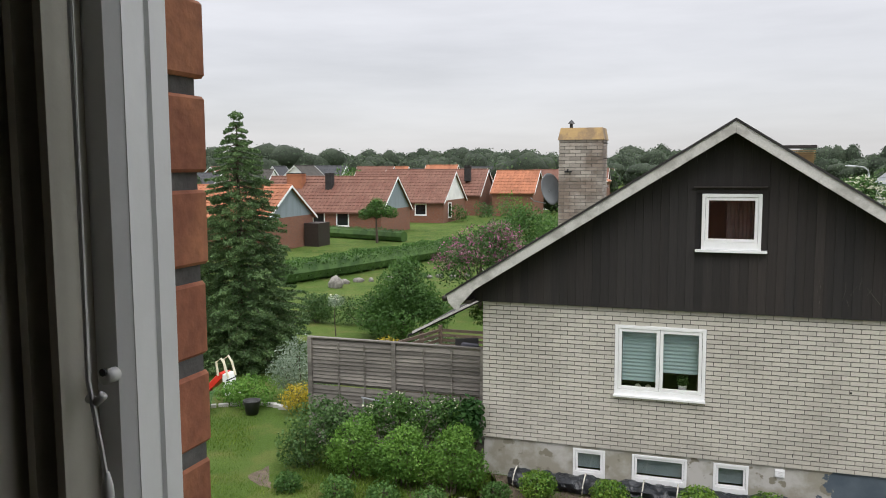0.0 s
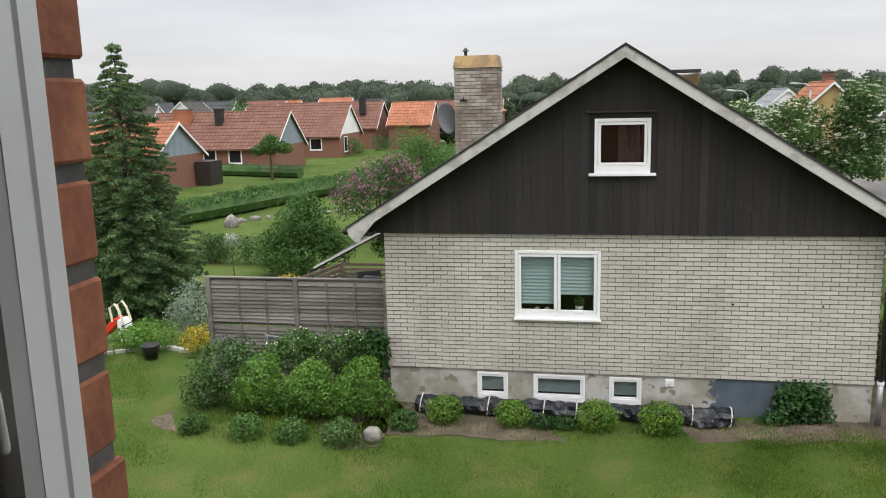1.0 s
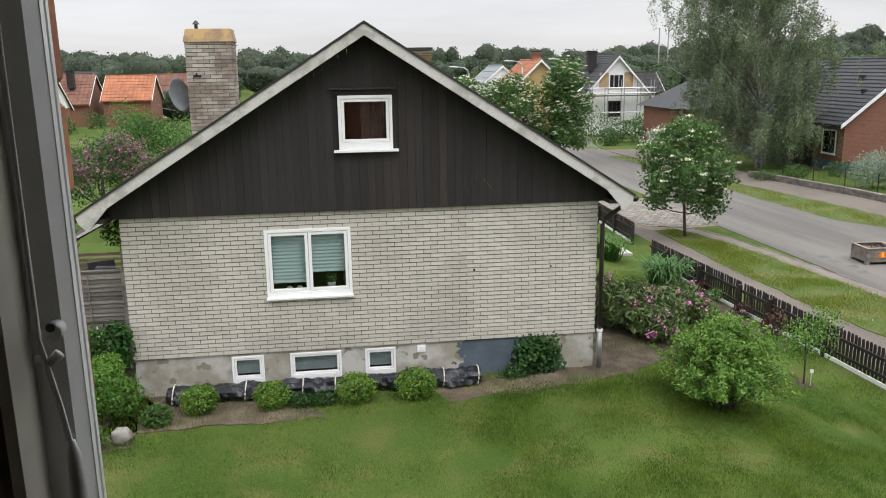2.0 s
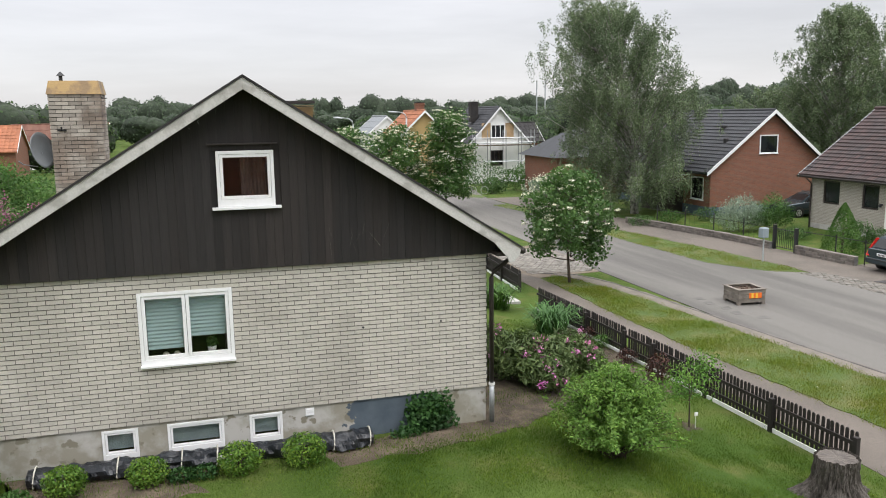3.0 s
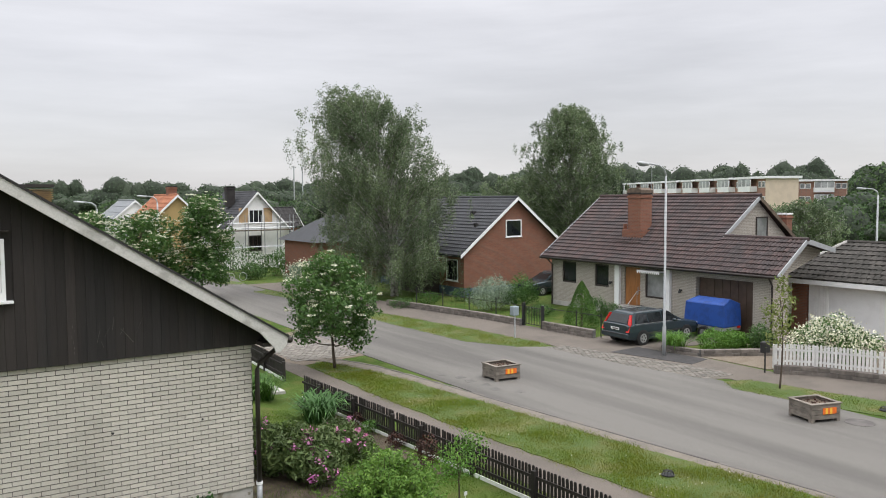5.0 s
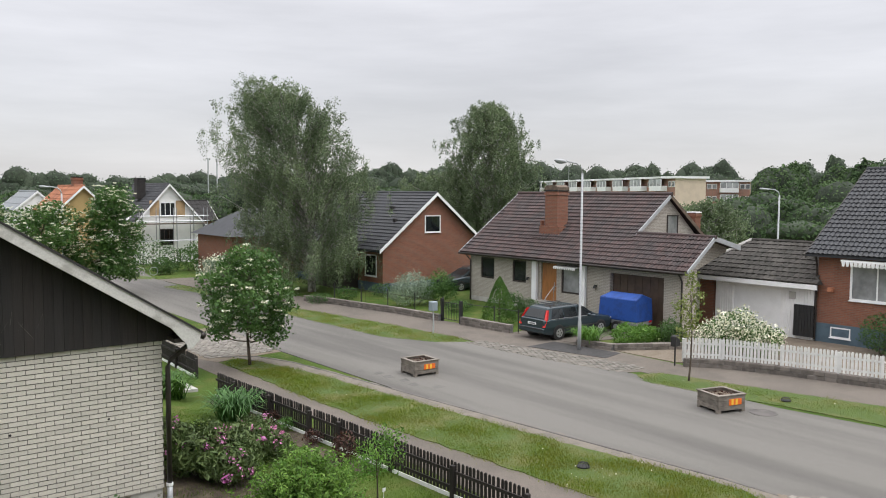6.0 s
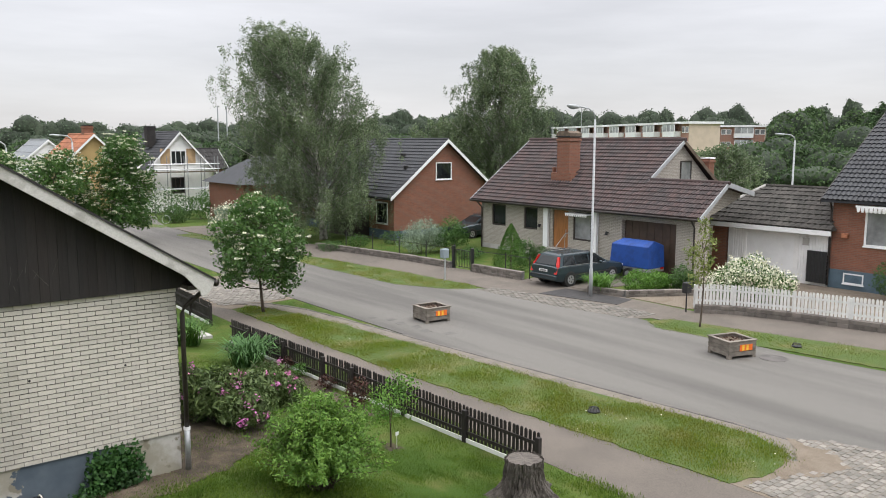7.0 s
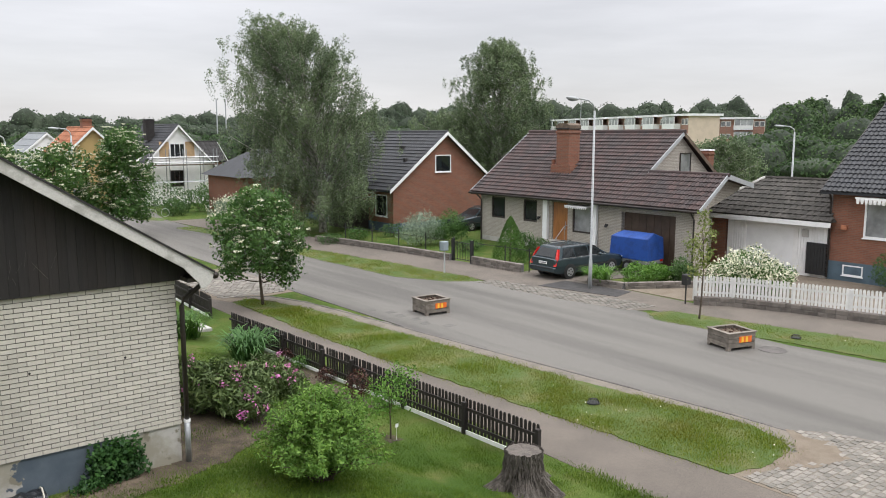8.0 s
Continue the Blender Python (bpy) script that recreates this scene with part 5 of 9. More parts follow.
for x in (GX - 1.0, GX - 0.4):
    part("baluster", MB().tube([(x, 31.2, -0.7), (x, 31.2, 0.2 if x < GX - 0.8 else 0.75)], 0.015, 6), M_GALV, rail)
for y in (33.45, 28.55):
    lm = part("wall_lamp", MB().box(GX - 0.14, GX - 0.02, y - 0.05, y + 0.05, 1.0, 1.08), M_BLACKMETAL, grey, "black wall lantern")
    part("shade", MB().lathe([(0.09, 0), (0.05, 0.12), (0.012, 0.2)], 8, (GX - 0.16, y, 0.92)), M_BLACKMETAL, lm)
ch = chimney(grey, 34.2, 33.0, 0.9, 0.95, 3.2, 5.95, M_WALLBRICK)
part("chimney_hood", MB().prism([(32.48, 6.0), (33.52, 6.0), (33.52, 6.18), (33.28, 6.3), (32.72, 6.3), (32.48, 6.18)], 33.72, 34.68, "x"), M_GREYTERR, ch, "curved metal chimney hood")
part("chimney_shoulder", MB().box(33.7, 34.7, 32.35, 33.85, 3.1, 3.95), M_WALLBRICK, ch)
part("chimney_flashing", MB().box(33.3, 33.9, 32.15, 33.95, 3.08, 3.3), M_DARKFRAME, ch)
part("vent_pipe", MB().tube([(34.1, 34.0, 3.5), (34.1, 34.0, 4.25)], 0.12, 8), M_WALLBRICK, ch)
aw2 = flat_window(grey, "S", 37.0, 38.0, 3.2, 4.7, 27.5, M_DARKFRAME, 0, 0.07, pane_mat=M_PALEPANE)
c2 = chimney(grey, 42.6, 29.5, 0.55, 0.55, 2.5, 4.7, M_WALLBRICK, M_OFFWHITE)
part("rear_wing", MB().prism([(37.5, 3.1), (44.5, 1.6), (44.5, 1.75), (37.5, 3.3)], 25.8, 27.4, "y"), M_FELT, grey, "dark roof of the rear wing")

# red brick house
brick_house = cottage("house", (30.8, 39.6, 45.5, 57.5), -0.75, 2.30, 5.78, "y", M_WALLBRICK, M_TILEDARK, "red brick house with dark tiled roof and white gable trim", over=0.5, plinth=-0.3)
flat_window(brick_house, "S", 34.35, 35.75, 3.05, 4.25, 45.5)
flat_window(brick_house, "W", 46.2, 47.6, 0.1, 1.6, 30.8)
flat_window(brick_house, "W", 49.5, 51.0, 0.1, 1.6, 30.8)
for x, y, s in ((33.6, 48.3, 0.3), (32.6, 46.6, 0.22)):
    z = 2.35 + (x - 31.2) * 0.805
    part("roof_vent", MB().box(x - s / 2, x + s / 2, y - s / 2, y + s / 2, z - 0.1, z + 0.55), M_FELT, brick_house, "black roof vent")
part("skylight", MB().prism([(33.0, 3.86), (33.6, 4.34), (33.6, 4.42), (33.0, 3.94)], 47.5, 48.2, "y"), M_OFFWHITE, brick_house, "small skylight")
part("porch", MB().box(29.6, 30.8, 48.5, 52, -1, 1.1), M_DARKFRAME, brick_house, "dark boarded porch")

# white garage with hipped roof
garage = thing("garage", (38.6, 22.0, -0.75), "white boarded garage with hipped brown tiled roof", "garage")
gm = MB().box(36.5, 36.7, 19.05, 20.65, -0.9, 1.7).box(36.5, 36.7, 23.12, 24.1, -0.9, 1.7).box(36.5, 36.7, 20.65, 23.12, 1.3, 1.7)
gm.box(36.7, 41.5, 19.05, 19.25, -0.9, 1.7).box(36.7, 41.5, 24.9, 25.1, -0.9, 1.7).box(41.3, 41.5, 19.25, 24.9, -0.9, 1.7)
part("wall", gm, M_OFFWHITE, garage)
part("door", MB().box(36.58, 36.64, 20.65, 23.12, -0.75, 1.3), M_WHITE, garage, "plain white garage door")
for y0, y1 in ((19.1, 20.6), (23.15, 24.05)):
    n = int((y1 - y0) / 0.13)
    for k in range(n):
        part("board", MB().box(36.47, 36.5, y0 + k * 0.13, y0 + k * 0.13 + 0.10, -0.7, 1.65), M_OFFWHITE, garage)
part("pillar", MB().box(36.48, 37.1, 24.2, 25.0, -0.9, 1.7), M_WALLBRICK, garage, "red brick pillar")
E0 = 1.75
hip = [(36.0, 18.7, E0), (36.0, 25.6, E0), (42.0, 25.6, E0), (42.0, 18.7, E0), (38.9, 20.0, 3.45), (38.9, 23.6, 3.45)]
gr = part("roof", MB().add(hip, [(0, 4, 5, 1), (1, 5, 2), (2, 5, 4, 3), (3, 4, 0), (0, 1, 2, 3)]), M_TILEGREY, garage, "brown tiled hipped roof")
tm = MB()
for j in range(9):
    q0, q1 = j / 9, (j + 1) / 9
    a0, b0 = 18.7 + 1.3 * q0, 25.6 - 2.0 * q0
    xa, za = 36.0 + 2.9 * q0, E0 + 1.7 * q0
    tiles(tm, (xa, a0, za + 0.02), (0, 1, 0), (2.9, 0, 1.7), b0 - a0, 3.36 / 9, 0.30, 0.36, 0.03)
tagged(part("roof_tiles", tm, M_TILEGREY, gr), kind="stuff")
part("fascia", MB().box(35.97, 36.02, 18.7, 25.6, 1.52, 1.74), M_WHITE, garage, "white fascia board")
part("hip_cap", MB().tube([(36.0, 25.6, 1.82), (38.9, 23.6, 3.5)], 0.09, 6), M_SLABW, garage)
part("ridge", MB().tube([(38.9, 19.9, 3.5), (38.9, 23.7, 3.5)], 0.09, 6), M_TILEGREY, garage)
part("meter_box", MB().box(36.42, 36.5, 19.9, 20.2, 0.95, 1.3), M_SLABW, garage)

# brick house with the dark roof beside it
rbh = cottage("house", (36.6, 47.5, 4.0, 18.95), -0.75, 3.45, 7.1, "y", M_WALLBRICK, M_TILEDARK, "red brick house with dark grey tiled roof", over=0.5, plinth=-0.02, barge=M_GUTTER, wave=0.045)
flat_window(rbh, "W", 15.2, 17.5, 1.15, 2.75, 36.6, M_WHITE, 1, 0.09, pane_mat=M_PALEPANE)
flat_window(rbh, "W", 17.4, 18.3, -0.62, -0.14, 36.6, M_WHITE, 0, 0.06)
va = part("awning", MB().box(36.1, 36.55, 15.2, 17.75, 2.9, 2.97), M_OFFWHITE, rbh, "white scalloped awning valance")
for k in range(14):
    part("scallop", MB().prism([(15.2 + k * 0.18, 2.9), (15.37 + k * 0.18, 2.9), (15.33 + k * 0.18, 2.68), (15.24 + k * 0.18, 2.68)], 36.09, 36.11, "x"), M_OFFWHITE, va)
part("downpipe", MB().tube([(36.15, 18.9, 3.1), (36.5, 18.98, 2.7), (36.5, 18.98, -0.8)], 0.05, 8), M_GUTTER, rbh)
part("wall_lamp", MB().box(36.45, 36.6, 18.2, 18.45, 1.45, 1.65), M_REDBRICK, rbh)
gate2 = tagged(thing("garden_gate", (36.3, 19.4, -0.75)), "dark green boarded gate beside the garage", "gate")
for k in range(7):
    part("board", MB().box(36.28, 36.32, 18.95 + k * 0.135, 19.07 + k * 0.135, -0.72, 0.75), M_BLACKMETAL, gate2)

# white house under repair, with scaffolding
wh = cottage("house", (26.2, 33.1, 80.0, 90.0), -1.3, 2.7, 6.5, "y", M_OFFWHITE, M_TILEDARK, "white rendered house under repair with dark roof", over=0.5)
flat_window(wh, "S", 28.75, 30.3, 3.35, 4.75, 80.0, M_WHITE, 2, 0.1)
flat_window(wh, "S", 28.7, 30.1, 0.55, 2.1, 80.0, M_DARKFRAME, 2, 0.1)
for a, b in ((27.75, 28.7), (30.35, 31.25)):
    part("sheathing", MB().box(a, b, 79.96, 80.0, 3.3, 4.9), M_PLY, wh, "bare plywood panel")
chimney(wh, 28.2, 84.0, 0.85, 0.85, 5.0, 7.05, M_FELT)
part("skylight", MB().prism([(26.3, 2.86), (27.2, 3.85), (27.2, 4.0), (26.3, 3.0)], 82.0, 82.7, "y"), M_OFFWHITE, wh, "white roof window")
wh.location.x -= 0.5
scaf = tagged(thing("scaffolding", (29.6, 79.2, -1.3)), "grey steel scaffolding against the white gable", "scaffolding")
for x in (26.6, 28.2, 29.9, 31.6, 33.0):
    for y in (78.6, 79.5):
        part("standard", MB().tube([(x, y, -1.5), (x, y, 4.2)], 0.045, 5), M_GALV, scaf)
for z in (1.0, 2.9, 3.4):
    for y in (78.6, 79.5):
        part("ledger", MB().tube([(26.4, y, z), (33.2, y, z)], 0.04, 5), M_GALV, scaf)
part("deck", MB().box(26.4, 33.2, 78.65, 79.45, 2.6, 2.7), M_GREYTERR, scaf)
part("brace", MB().tube([(29.9, 78.55, -1.0), (32.9, 78.55, 2.6)], 0.035, 5), M_GALV, scaf)
scaf.location.x -= 0.5

oh = cottage("house", (18.0, 22.2, 76.0, 84.0), -1.2, 4.2, 6.2, "y", M_OCHRE, M_TILEORANGE, "ochre house with bright orange tiled roof", over=0.35, pv=0.6, pu=0.5)
chimney(oh, 20.4, 79.0, 0.8, 0.8, 5.0, 7.0, M_WALLBRICK)
cottage("house", (17.9, 21.9, 92.0, 100.0), -1.4, 4.0, 5.7, "y", M_OFFWHITE, M_DISH, "small white house with grey sheet roof", over=0.3, pv=1.2, pu=0.5, wave=0.02)
low = thing("house", (31.5, 65.5, -1.0), "low red brick house with dark hipped roof", "house")
part("wall", MB().box(27.6, 35.5, 62, 69, -2, 2.3), M_WALLBRICK, low)
hp = [(27.1, 61.5, 2.2), (36, 61.5, 2.2), (36, 69.5, 2.2), (27.1, 69.5, 2.2), (30.2, 65.5, 4.4), (33.0, 65.5, 4.4)]
part("roof", MB().add(hp, [(0, 1, 5, 4), (1, 2, 5), (2, 3, 4, 5), (3, 0, 4), (3, 2, 1, 0)]), M_TILEDARK, low, "dark hipped roof")
part("roof_vent", MB().box(29.6, 30.1, 63.2, 63.7, 3.0, 3.6), M_FELT, low)
part("door", MB().box(29.9, 30.9, 61.94, 62.0, -1, 1.3), M_ORWOOD, low)
part("canopy", MB().box(30.9, 32.4, 61.0, 62.0, 1.4, 1.6), M_OFFWHITE, low)
cottage("house", (37.5, 42.5, 100.0, 106.0), -1.4, 2.4, 4.6, "x", M_WALLBRICK, M_FELT, "far red brick house with dark roof", over=0.4, pv=0.8, pu=0.6)

# row of houses beyond the gardens
lh = cottage("house", (-52, -36.2, 62.0, 71.0), -1.8, 1.2, 4.05, "x", M_WALLBRICK, M_TILEORANGE, "brick house with blue grey clad gable", gable_mat=M_BLUEGREY, over=0.4, pv=0.6, pu=0.5)
part("lean_to", MB().box(-36.1, -34.6, 69.0, 71.4, -1.9, 0.45), M_DARKFRAME, lh, "dark boarded lean-to")
r1 = cottage("house", (-50, -34.0, 83.0, 92.0), -1.8, 0.95, 4.6, "x", M_WALLBRICK, M_TILERED, "brick house with faded red tiles and blue grey gable", gable_mat=M_BLUEGREY, over=0.4, pv=0.6, pu=0.5, group="row houses")
for u in (-44.3, -41.6, -38.6):
    flat_window(r1, "S", u - 0.9, u + 0.7, -0.9, 0.7, 83.0, None, 0, 0.14)
chimney(r1, -46.2, 86.2, 2.0, 1.0, 3.0, 5.0, M_TILEORANGE)
chimney(r1, -41.7, 86.0, 0.8, 0.8, 3.0, 5.0, M_FELT)
r2 = cottage("house", (-48, -33.3, 103.0, 113.0), -1.8, 1.2, 5.0, "x", M_WALLBRICK, M_TILERED, "brick house with faded red tiles and white gable", gable_mat=M_OFFWHITE, over=0.4, pv=0.6, pu=0.5, group="row houses")
for u in (-39.2, -36.5):
    flat_window(r2, "S", u - 0.9, u + 0.8, -0.8, 0.8, 103.0, None, 0, 0.14)
flat_window(r2, "E", 105.0, 106.5, -1.2, 0.9, -33.3, None, 0, 0.14)
r3 = cottage("house", (-50, -33.0, 120.0, 129.0), -1.8, 1.6, 5.3, "x", M_WALLBRICK, M_TILERED, "brick house with dull red tiled roof", over=0.4, pv=0.7, pu=0.6, group="row houses")
chimney(r3, -35.5, 122.0, 0.9, 0.9, 3.5, 5.9, M_FELT)
r4 = cottage("house", (-31.0, -24.6, 120.0, 128.0), -1.8, 2.0, 5.1, "x", M_WALLBRICK, M_TILEORANGE, "brick house with bright orange tiled roof", over=0.4, pv=0.7, pu=0.6, group="row houses")
far_roofs = [(M_TILEGREY, M_OFFWHITE), (M_TILERED, M_WALLBRICK), (M_TILEDARK, M_BEIGEBRICK), (M_TILERED, M_OFFWHITE), (M_TILEORANGE, M_WALLBRICK), (M_TILEDARK, M_OFFWHITE)]
for k in range(34):
    y = 138 + 12 * (k % 8) + U(-3, 3)
    x = -0.30 * y - 58 + 3.1 * k + U(-3, 3)
    w, d = U(6, 10), U(6, 8)
    rm, wm = far_roofs[int(U(0, 6))]
    cottage("house", (x - w / 2, x + w / 2, y, y + d), -2.2, U(1.6, 3.2), U(4.4, 6.2), "x" if U(0, 1) < 0.5 else "y", wm, rm, "distant small town house with pitched roof", over=0.4, pv=1.2, pu=1.0, group="distant houses")

# apartment blocks
def block(name, corner, az, length, depth, ztop, label, storeys, bays, floor_h=2.9):
    """A flat-roofed slab block with balconies along its long side, turned by az degrees."""
    m = pose(corner[0], corner[1], 0, 0, 0, az)
    root = thing(name, (corner[0], corner[1], -3), label, "apartment block")

    def pb(nm, x0, x1, y0, y1, z0, z1, mat, parent):
        return part(nm, MB().box(x0, x1, y0, y1, z0, z1, m), mat, parent)

    pb("wall", 0, length, 0, depth, -4, ztop, M_BLOCKBRICK, root)
    pb("end_wall", length, length + 0.15, -0.05, depth + 0.05, -4, ztop, M_BEIGE, root)
    pb("roof", -0.5, length + 0.5, -0.5, depth + 0.6, ztop, ztop + 0.45, M_WHITE, root)
    wbay = length / bays
    for s in range(storeys):
        zb = ztop - floor_h * (s + 1) + 0.5
        for b in range(bays):
            x = b * wbay
            bal = pb("balcony", x + 0.6, x + wbay * 0.64, -1.4, 0, zb - 0.1, zb + 0.95, M_WHITE, root)
            pb("pane", x + 0.7, x + wbay * 0.64 - 0.1, -1.40, -1.3, zb + 0.95, zb + 2.4, M_GLAZED, bal)
            if s == 0:
                pb("balcony_roof", x + 0.5, x + wbay * 0.64 + 0.1, -1.55, -0.5, ztop + 0.05, ztop + 0.4, M_WHITE, bal)
            for q in range(4):
                xx = x + 0.6 + (wbay * 0.64 - 0.7) * q / 3
                pb("post", xx, xx + 0.12, -1.45, -1.3, zb + 0.9, zb + 2.2, M_WHITE, bal)
            for q in (0.70, 0.86):
                w = pb("window", x + wbay * q, x + wbay * q + 1.1, -0.08, 0, zb + 0.7, zb + 1.9, M_WHITE, root)
                pb("pane", x + wbay * q + 0.12, x + wbay * q + 0.98, -0.1, -0.08, zb + 0.82, zb + 1.78, M_PALEPANE, w)
    return root


block("apartment_block", (174.0, 173.3), 243.5, 88, 6.5, 9.0, "long low brick apartment block with white balconies", 3, 10)
block("apartment_block", (166.4, 114.0), -50.5, 15, 12, 8.9, "brick apartment block end with glazed white balconies", 3, 2)

# ---- trees and shrubs ----
def limb(a, b, r0, r1, bend=0.12, n=6):
    a, b = Vector(a), Vector(b)
    L = (b - a).length
    off = Vector(RNG.normal(size=3)) * bend * L
    pts = [a.lerp(b, i / n) + off * math.sin(math.pi * i / n) for i in range(n + 1)]
    return pts, [r0 + (r1 - r0) * i / n for i in range(n + 1)]


def shrub(name, at, blobs, n, size, mat, label, category="shrub", group="", stems=5, aspect=0.55, **kw):
    """A shrub: woody stems and a lumpy mass of leaves. blobs: (dx, dy, z, rx, ry, rz)."""
    x, y = at
    z = g(x, y)
    root = thing(name, (x, y, z), label, category, group)
    st = MB()
    for k in range(stems):
        b = blobs[k % len(blobs)]
        pts, rr = limb((x + U(-0.1, 0.1), y + U(-0.1, 0.1), z - 0.05), (x + b[0] + U(-0.3, 0.3) * b[3], y + b[1] + U(-0.3, 0.3) * b[4], z + b[2] + 0.4 * b[5]), 0.018, 0.006)
        st.tube(pts, rr, 5)
    part("stemwork", st, M_BARK, root)
    vol = [(b[3] * b[4] * b[5]) ** (2 / 3) for b in blobs]
    P, D = [], []
    for b, v in zip(blobs, vol):
        p, d = shell((x + b[0], y + b[1], z + b[2]), b[3:], int(n * v / sum(vol)), **kw)
        P.append(p)
        D.append(d)
    P, D = np.concatenate(P), np.concatenate(D)
    ok = P[:, 2] > z + 0.02
    leaves("foliage", P[ok], size, mat, root, out=D[ok], aspect=aspect)
    return root, P[ok], D[ok]


def sprigs(root, P, D, count, per, size, spread, mat, name="blossom", up=0.2, label=""):
    """Clusters of petals set on the outside of a crown."""
    out = np.where(D[:, 2] > up)[0]
    pick = RNG.choice(out, min(count, len(out)), replace=False)
    c = P[pick] + D[pick] * size * 0.6
    pts = np.repeat(c, per, 0) + RNG.normal(size=(len(pick) * per, 3)) * spread
    leaves(name, pts, size, mat, root, label, flat=0.5, aspect=0.8)


def crown_tree(name, at, h, trunk_h, blobs, n, size, mat, bark, label, r=0.12, group="", inner=0.3, **kw):
    """A tree: tapered trunk, limbs to each mass of the crown, many leaves."""
    x, y = at
    z = g(x, y)
    root = thing(name, (x, y, z), label, "tree", group)
    tb = MB()
    pts, rr = limb((x, y, z - 0.2), (x + U(-0.1, 0.1), y, z + h * 0.75), r, r * 0.25, 0.02, 8)
    tb.tube(pts, rr, 9)
    part("trunk", tb, bark, root, smooth=True)
    lm = MB()
    P, D = [], []
    vol = [(b[3] * b[4] * b[5]) ** (2 / 3) for b in blobs]
    for b, v in zip(blobs, vol):
        c = (x + b[0], y + b[1], z + b[2])
        s0 = z + min(max(trunk_h, b[2] - b[5] * 0.9), h * 0.7)
        pts, rr = limb((x, y, s0), c, r * 0.45, r * 0.12, 0.08)
        lm.tube(pts, rr, 6)
        for _ in range(5):
            e = np.array(c) + RNG.normal(size=3) * np.array(b[3:]) * 0.55
            p2, r2 = limb(c, e, r * 0.12, r * 0.03, 0.1, 4)
            lm.tube(p2, r2, 4)
        p, d = shell(c, b[3:], int(n * v / sum(vol)), inner=inner, **kw)
        P.append(p)
        D.append(d)
    part("branchwork", lm, bark, root)
    P, D = np.concatenate(P), np.concatenate(D)
    leaves("crown", P, size, mat, root, out=D)
    return root, P, D


def scatter_blobs(k, h0, h1, rx, ry, r, top=0.5):
    out = []
    for i in range(k):
        q = (i + 0.5) / k
        a = i * 2.4 + U(-0.3, 0.3)
        w = math.sin(math.pi * min(0.96, 0.18 + 0.75 * q)) ** top
        rr = r * U(0.75, 1.2)
        d = U(0.35, 0.85)
        out.append((rx * w * d * math.cos(a), ry * w * d * math.sin(a), h0 + (h1 - h0) * q, rr, rr, rr * U(0.7, 0.95)))
    return out


def spruce(at, h, r, label):
    """A dense conifer of drooping whorls."""
    x, y = at
    z = g(x, y)
    root = thing("spruce_tree", (x, y, z), label, "tree")
    part("trunk", MB().tube([(x, y, z - 0.2), (x, y, z + h * 0.97)], [0.16, 0.015], 8), M_BARK, root)
    br = MB()
    P = []
    levels = 44
    for j in range(levels):
        q = j / levels
        zz = z + 0.1 + (h - 0.15) * q
        rad = r * (1 - q) ** 0.66 * U(0.9, 1.1) + 0.05
        n = int(13 * (1 - q) + 5)
        for k in range(n):
            a = 2 * math.pi * (k + U(-0.35, 0.35)) / n + j * 0.7
            L = rad * U(0.78, 1.12)
            tip = Vector((x + L * math.cos(a), y + L * math.sin(a), zz - 0.16 * L + U(-0.05, 0.06)))
            root_p = Vector((x, y, zz + 0.05))
            br.tube([root_p, root_p.lerp(tip, 0.6), tip], [0.012, 0.008, 0.004], 3)
            m = int(50 + 140 * L)
            s = U(0.15, 1.0, m) ** 0.6
            w = (1.02 - s) * 0.30 * L + 0.07
            lat = U(-1, 1, m) * w
            base = np.outer(1 - s, root_p) + np.outer(s, tip)
            base[:, 0] += -math.sin(a) * lat
            base[:, 1] += math.cos(a) * lat
            base[:, 2] += U(-0.05, 0.03, m) - 0.25 * np.abs(lat)
            P.append(base)
    part("branches", br, M_BARK, root)
    leaves("needles", np.concatenate(P), 0.095, F_SPRUCE, root, aspect=0.32, flat=0.3)
    return root


spruce((-13.3, 22.2), 7.75, 2.35, "tall dark green conical spruce on the lawn")
# top tuft
tuft, d_ = shell((-13.3, 22.2, 7.28), (0.22, 0.22, 0.13), 260)
top = thing("cone_cluster", (-13.3, 22.2, 7.2), "dark cluster of twigs and cones at the spruce tip", "tree top")
leaves("needles", tuft, 0.10, F_SPRUCE, top, out=d_, aspect=0.4)

# shrubs in front of the wooden screen
shrub("shrub", (-6.7, 14.3), [(0, 0, 0.75, 0.55, 0.5, 0.62), (-0.25, -0.2, 0.45, 0.45, 0.42, 0.42), (0.35, 0.1, 0.95, 0.4, 0.4, 0.4)], 4200, 0.065, F_DARK, "dark leaved rounded shrub in the border", group="border shrubs")
for x, y, s in ((-5.75, 13.95, 1.0), (-4.75, 13.85, 0.95), (-3.85, 13.95, 1.0)):
    shrub("shrub", (x, y), [(0, 0, 0.62 * s, 0.46 * s, 0.42 * s, 0.5 * s), (-0.28, 0.05, 0.42, 0.34, 0.32, 0.36), (0.3, 0.02, 0.46, 0.36, 0.32, 0.38), (0.05, 0.2, 0.92 * s, 0.3, 0.28, 0.26)], 5200, 0.055, F_BUSH,
          "fresh green rounded shrub before the wooden screen", group="border shrubs")
for x, y in ((-5.4, 14.75), (-4.5, 14.8)):
    r_, P_, D_ = shrub("shrub", (x, y), [(0, 0, 1.0, 0.45, 0.3, 0.42), (0.3, 0, 1.2, 0.28, 0.22, 0.26), (-0.35, 0, 0.9, 0.3, 0.25, 0.3)], 2600, 0.06, F_MID, "loose green rose shrub with small white flowers", group="border shrubs", bumps=0.5)
    sprigs(r_, P_, D_, 26, 4, 0.035, 0.012, F_WHITEB)
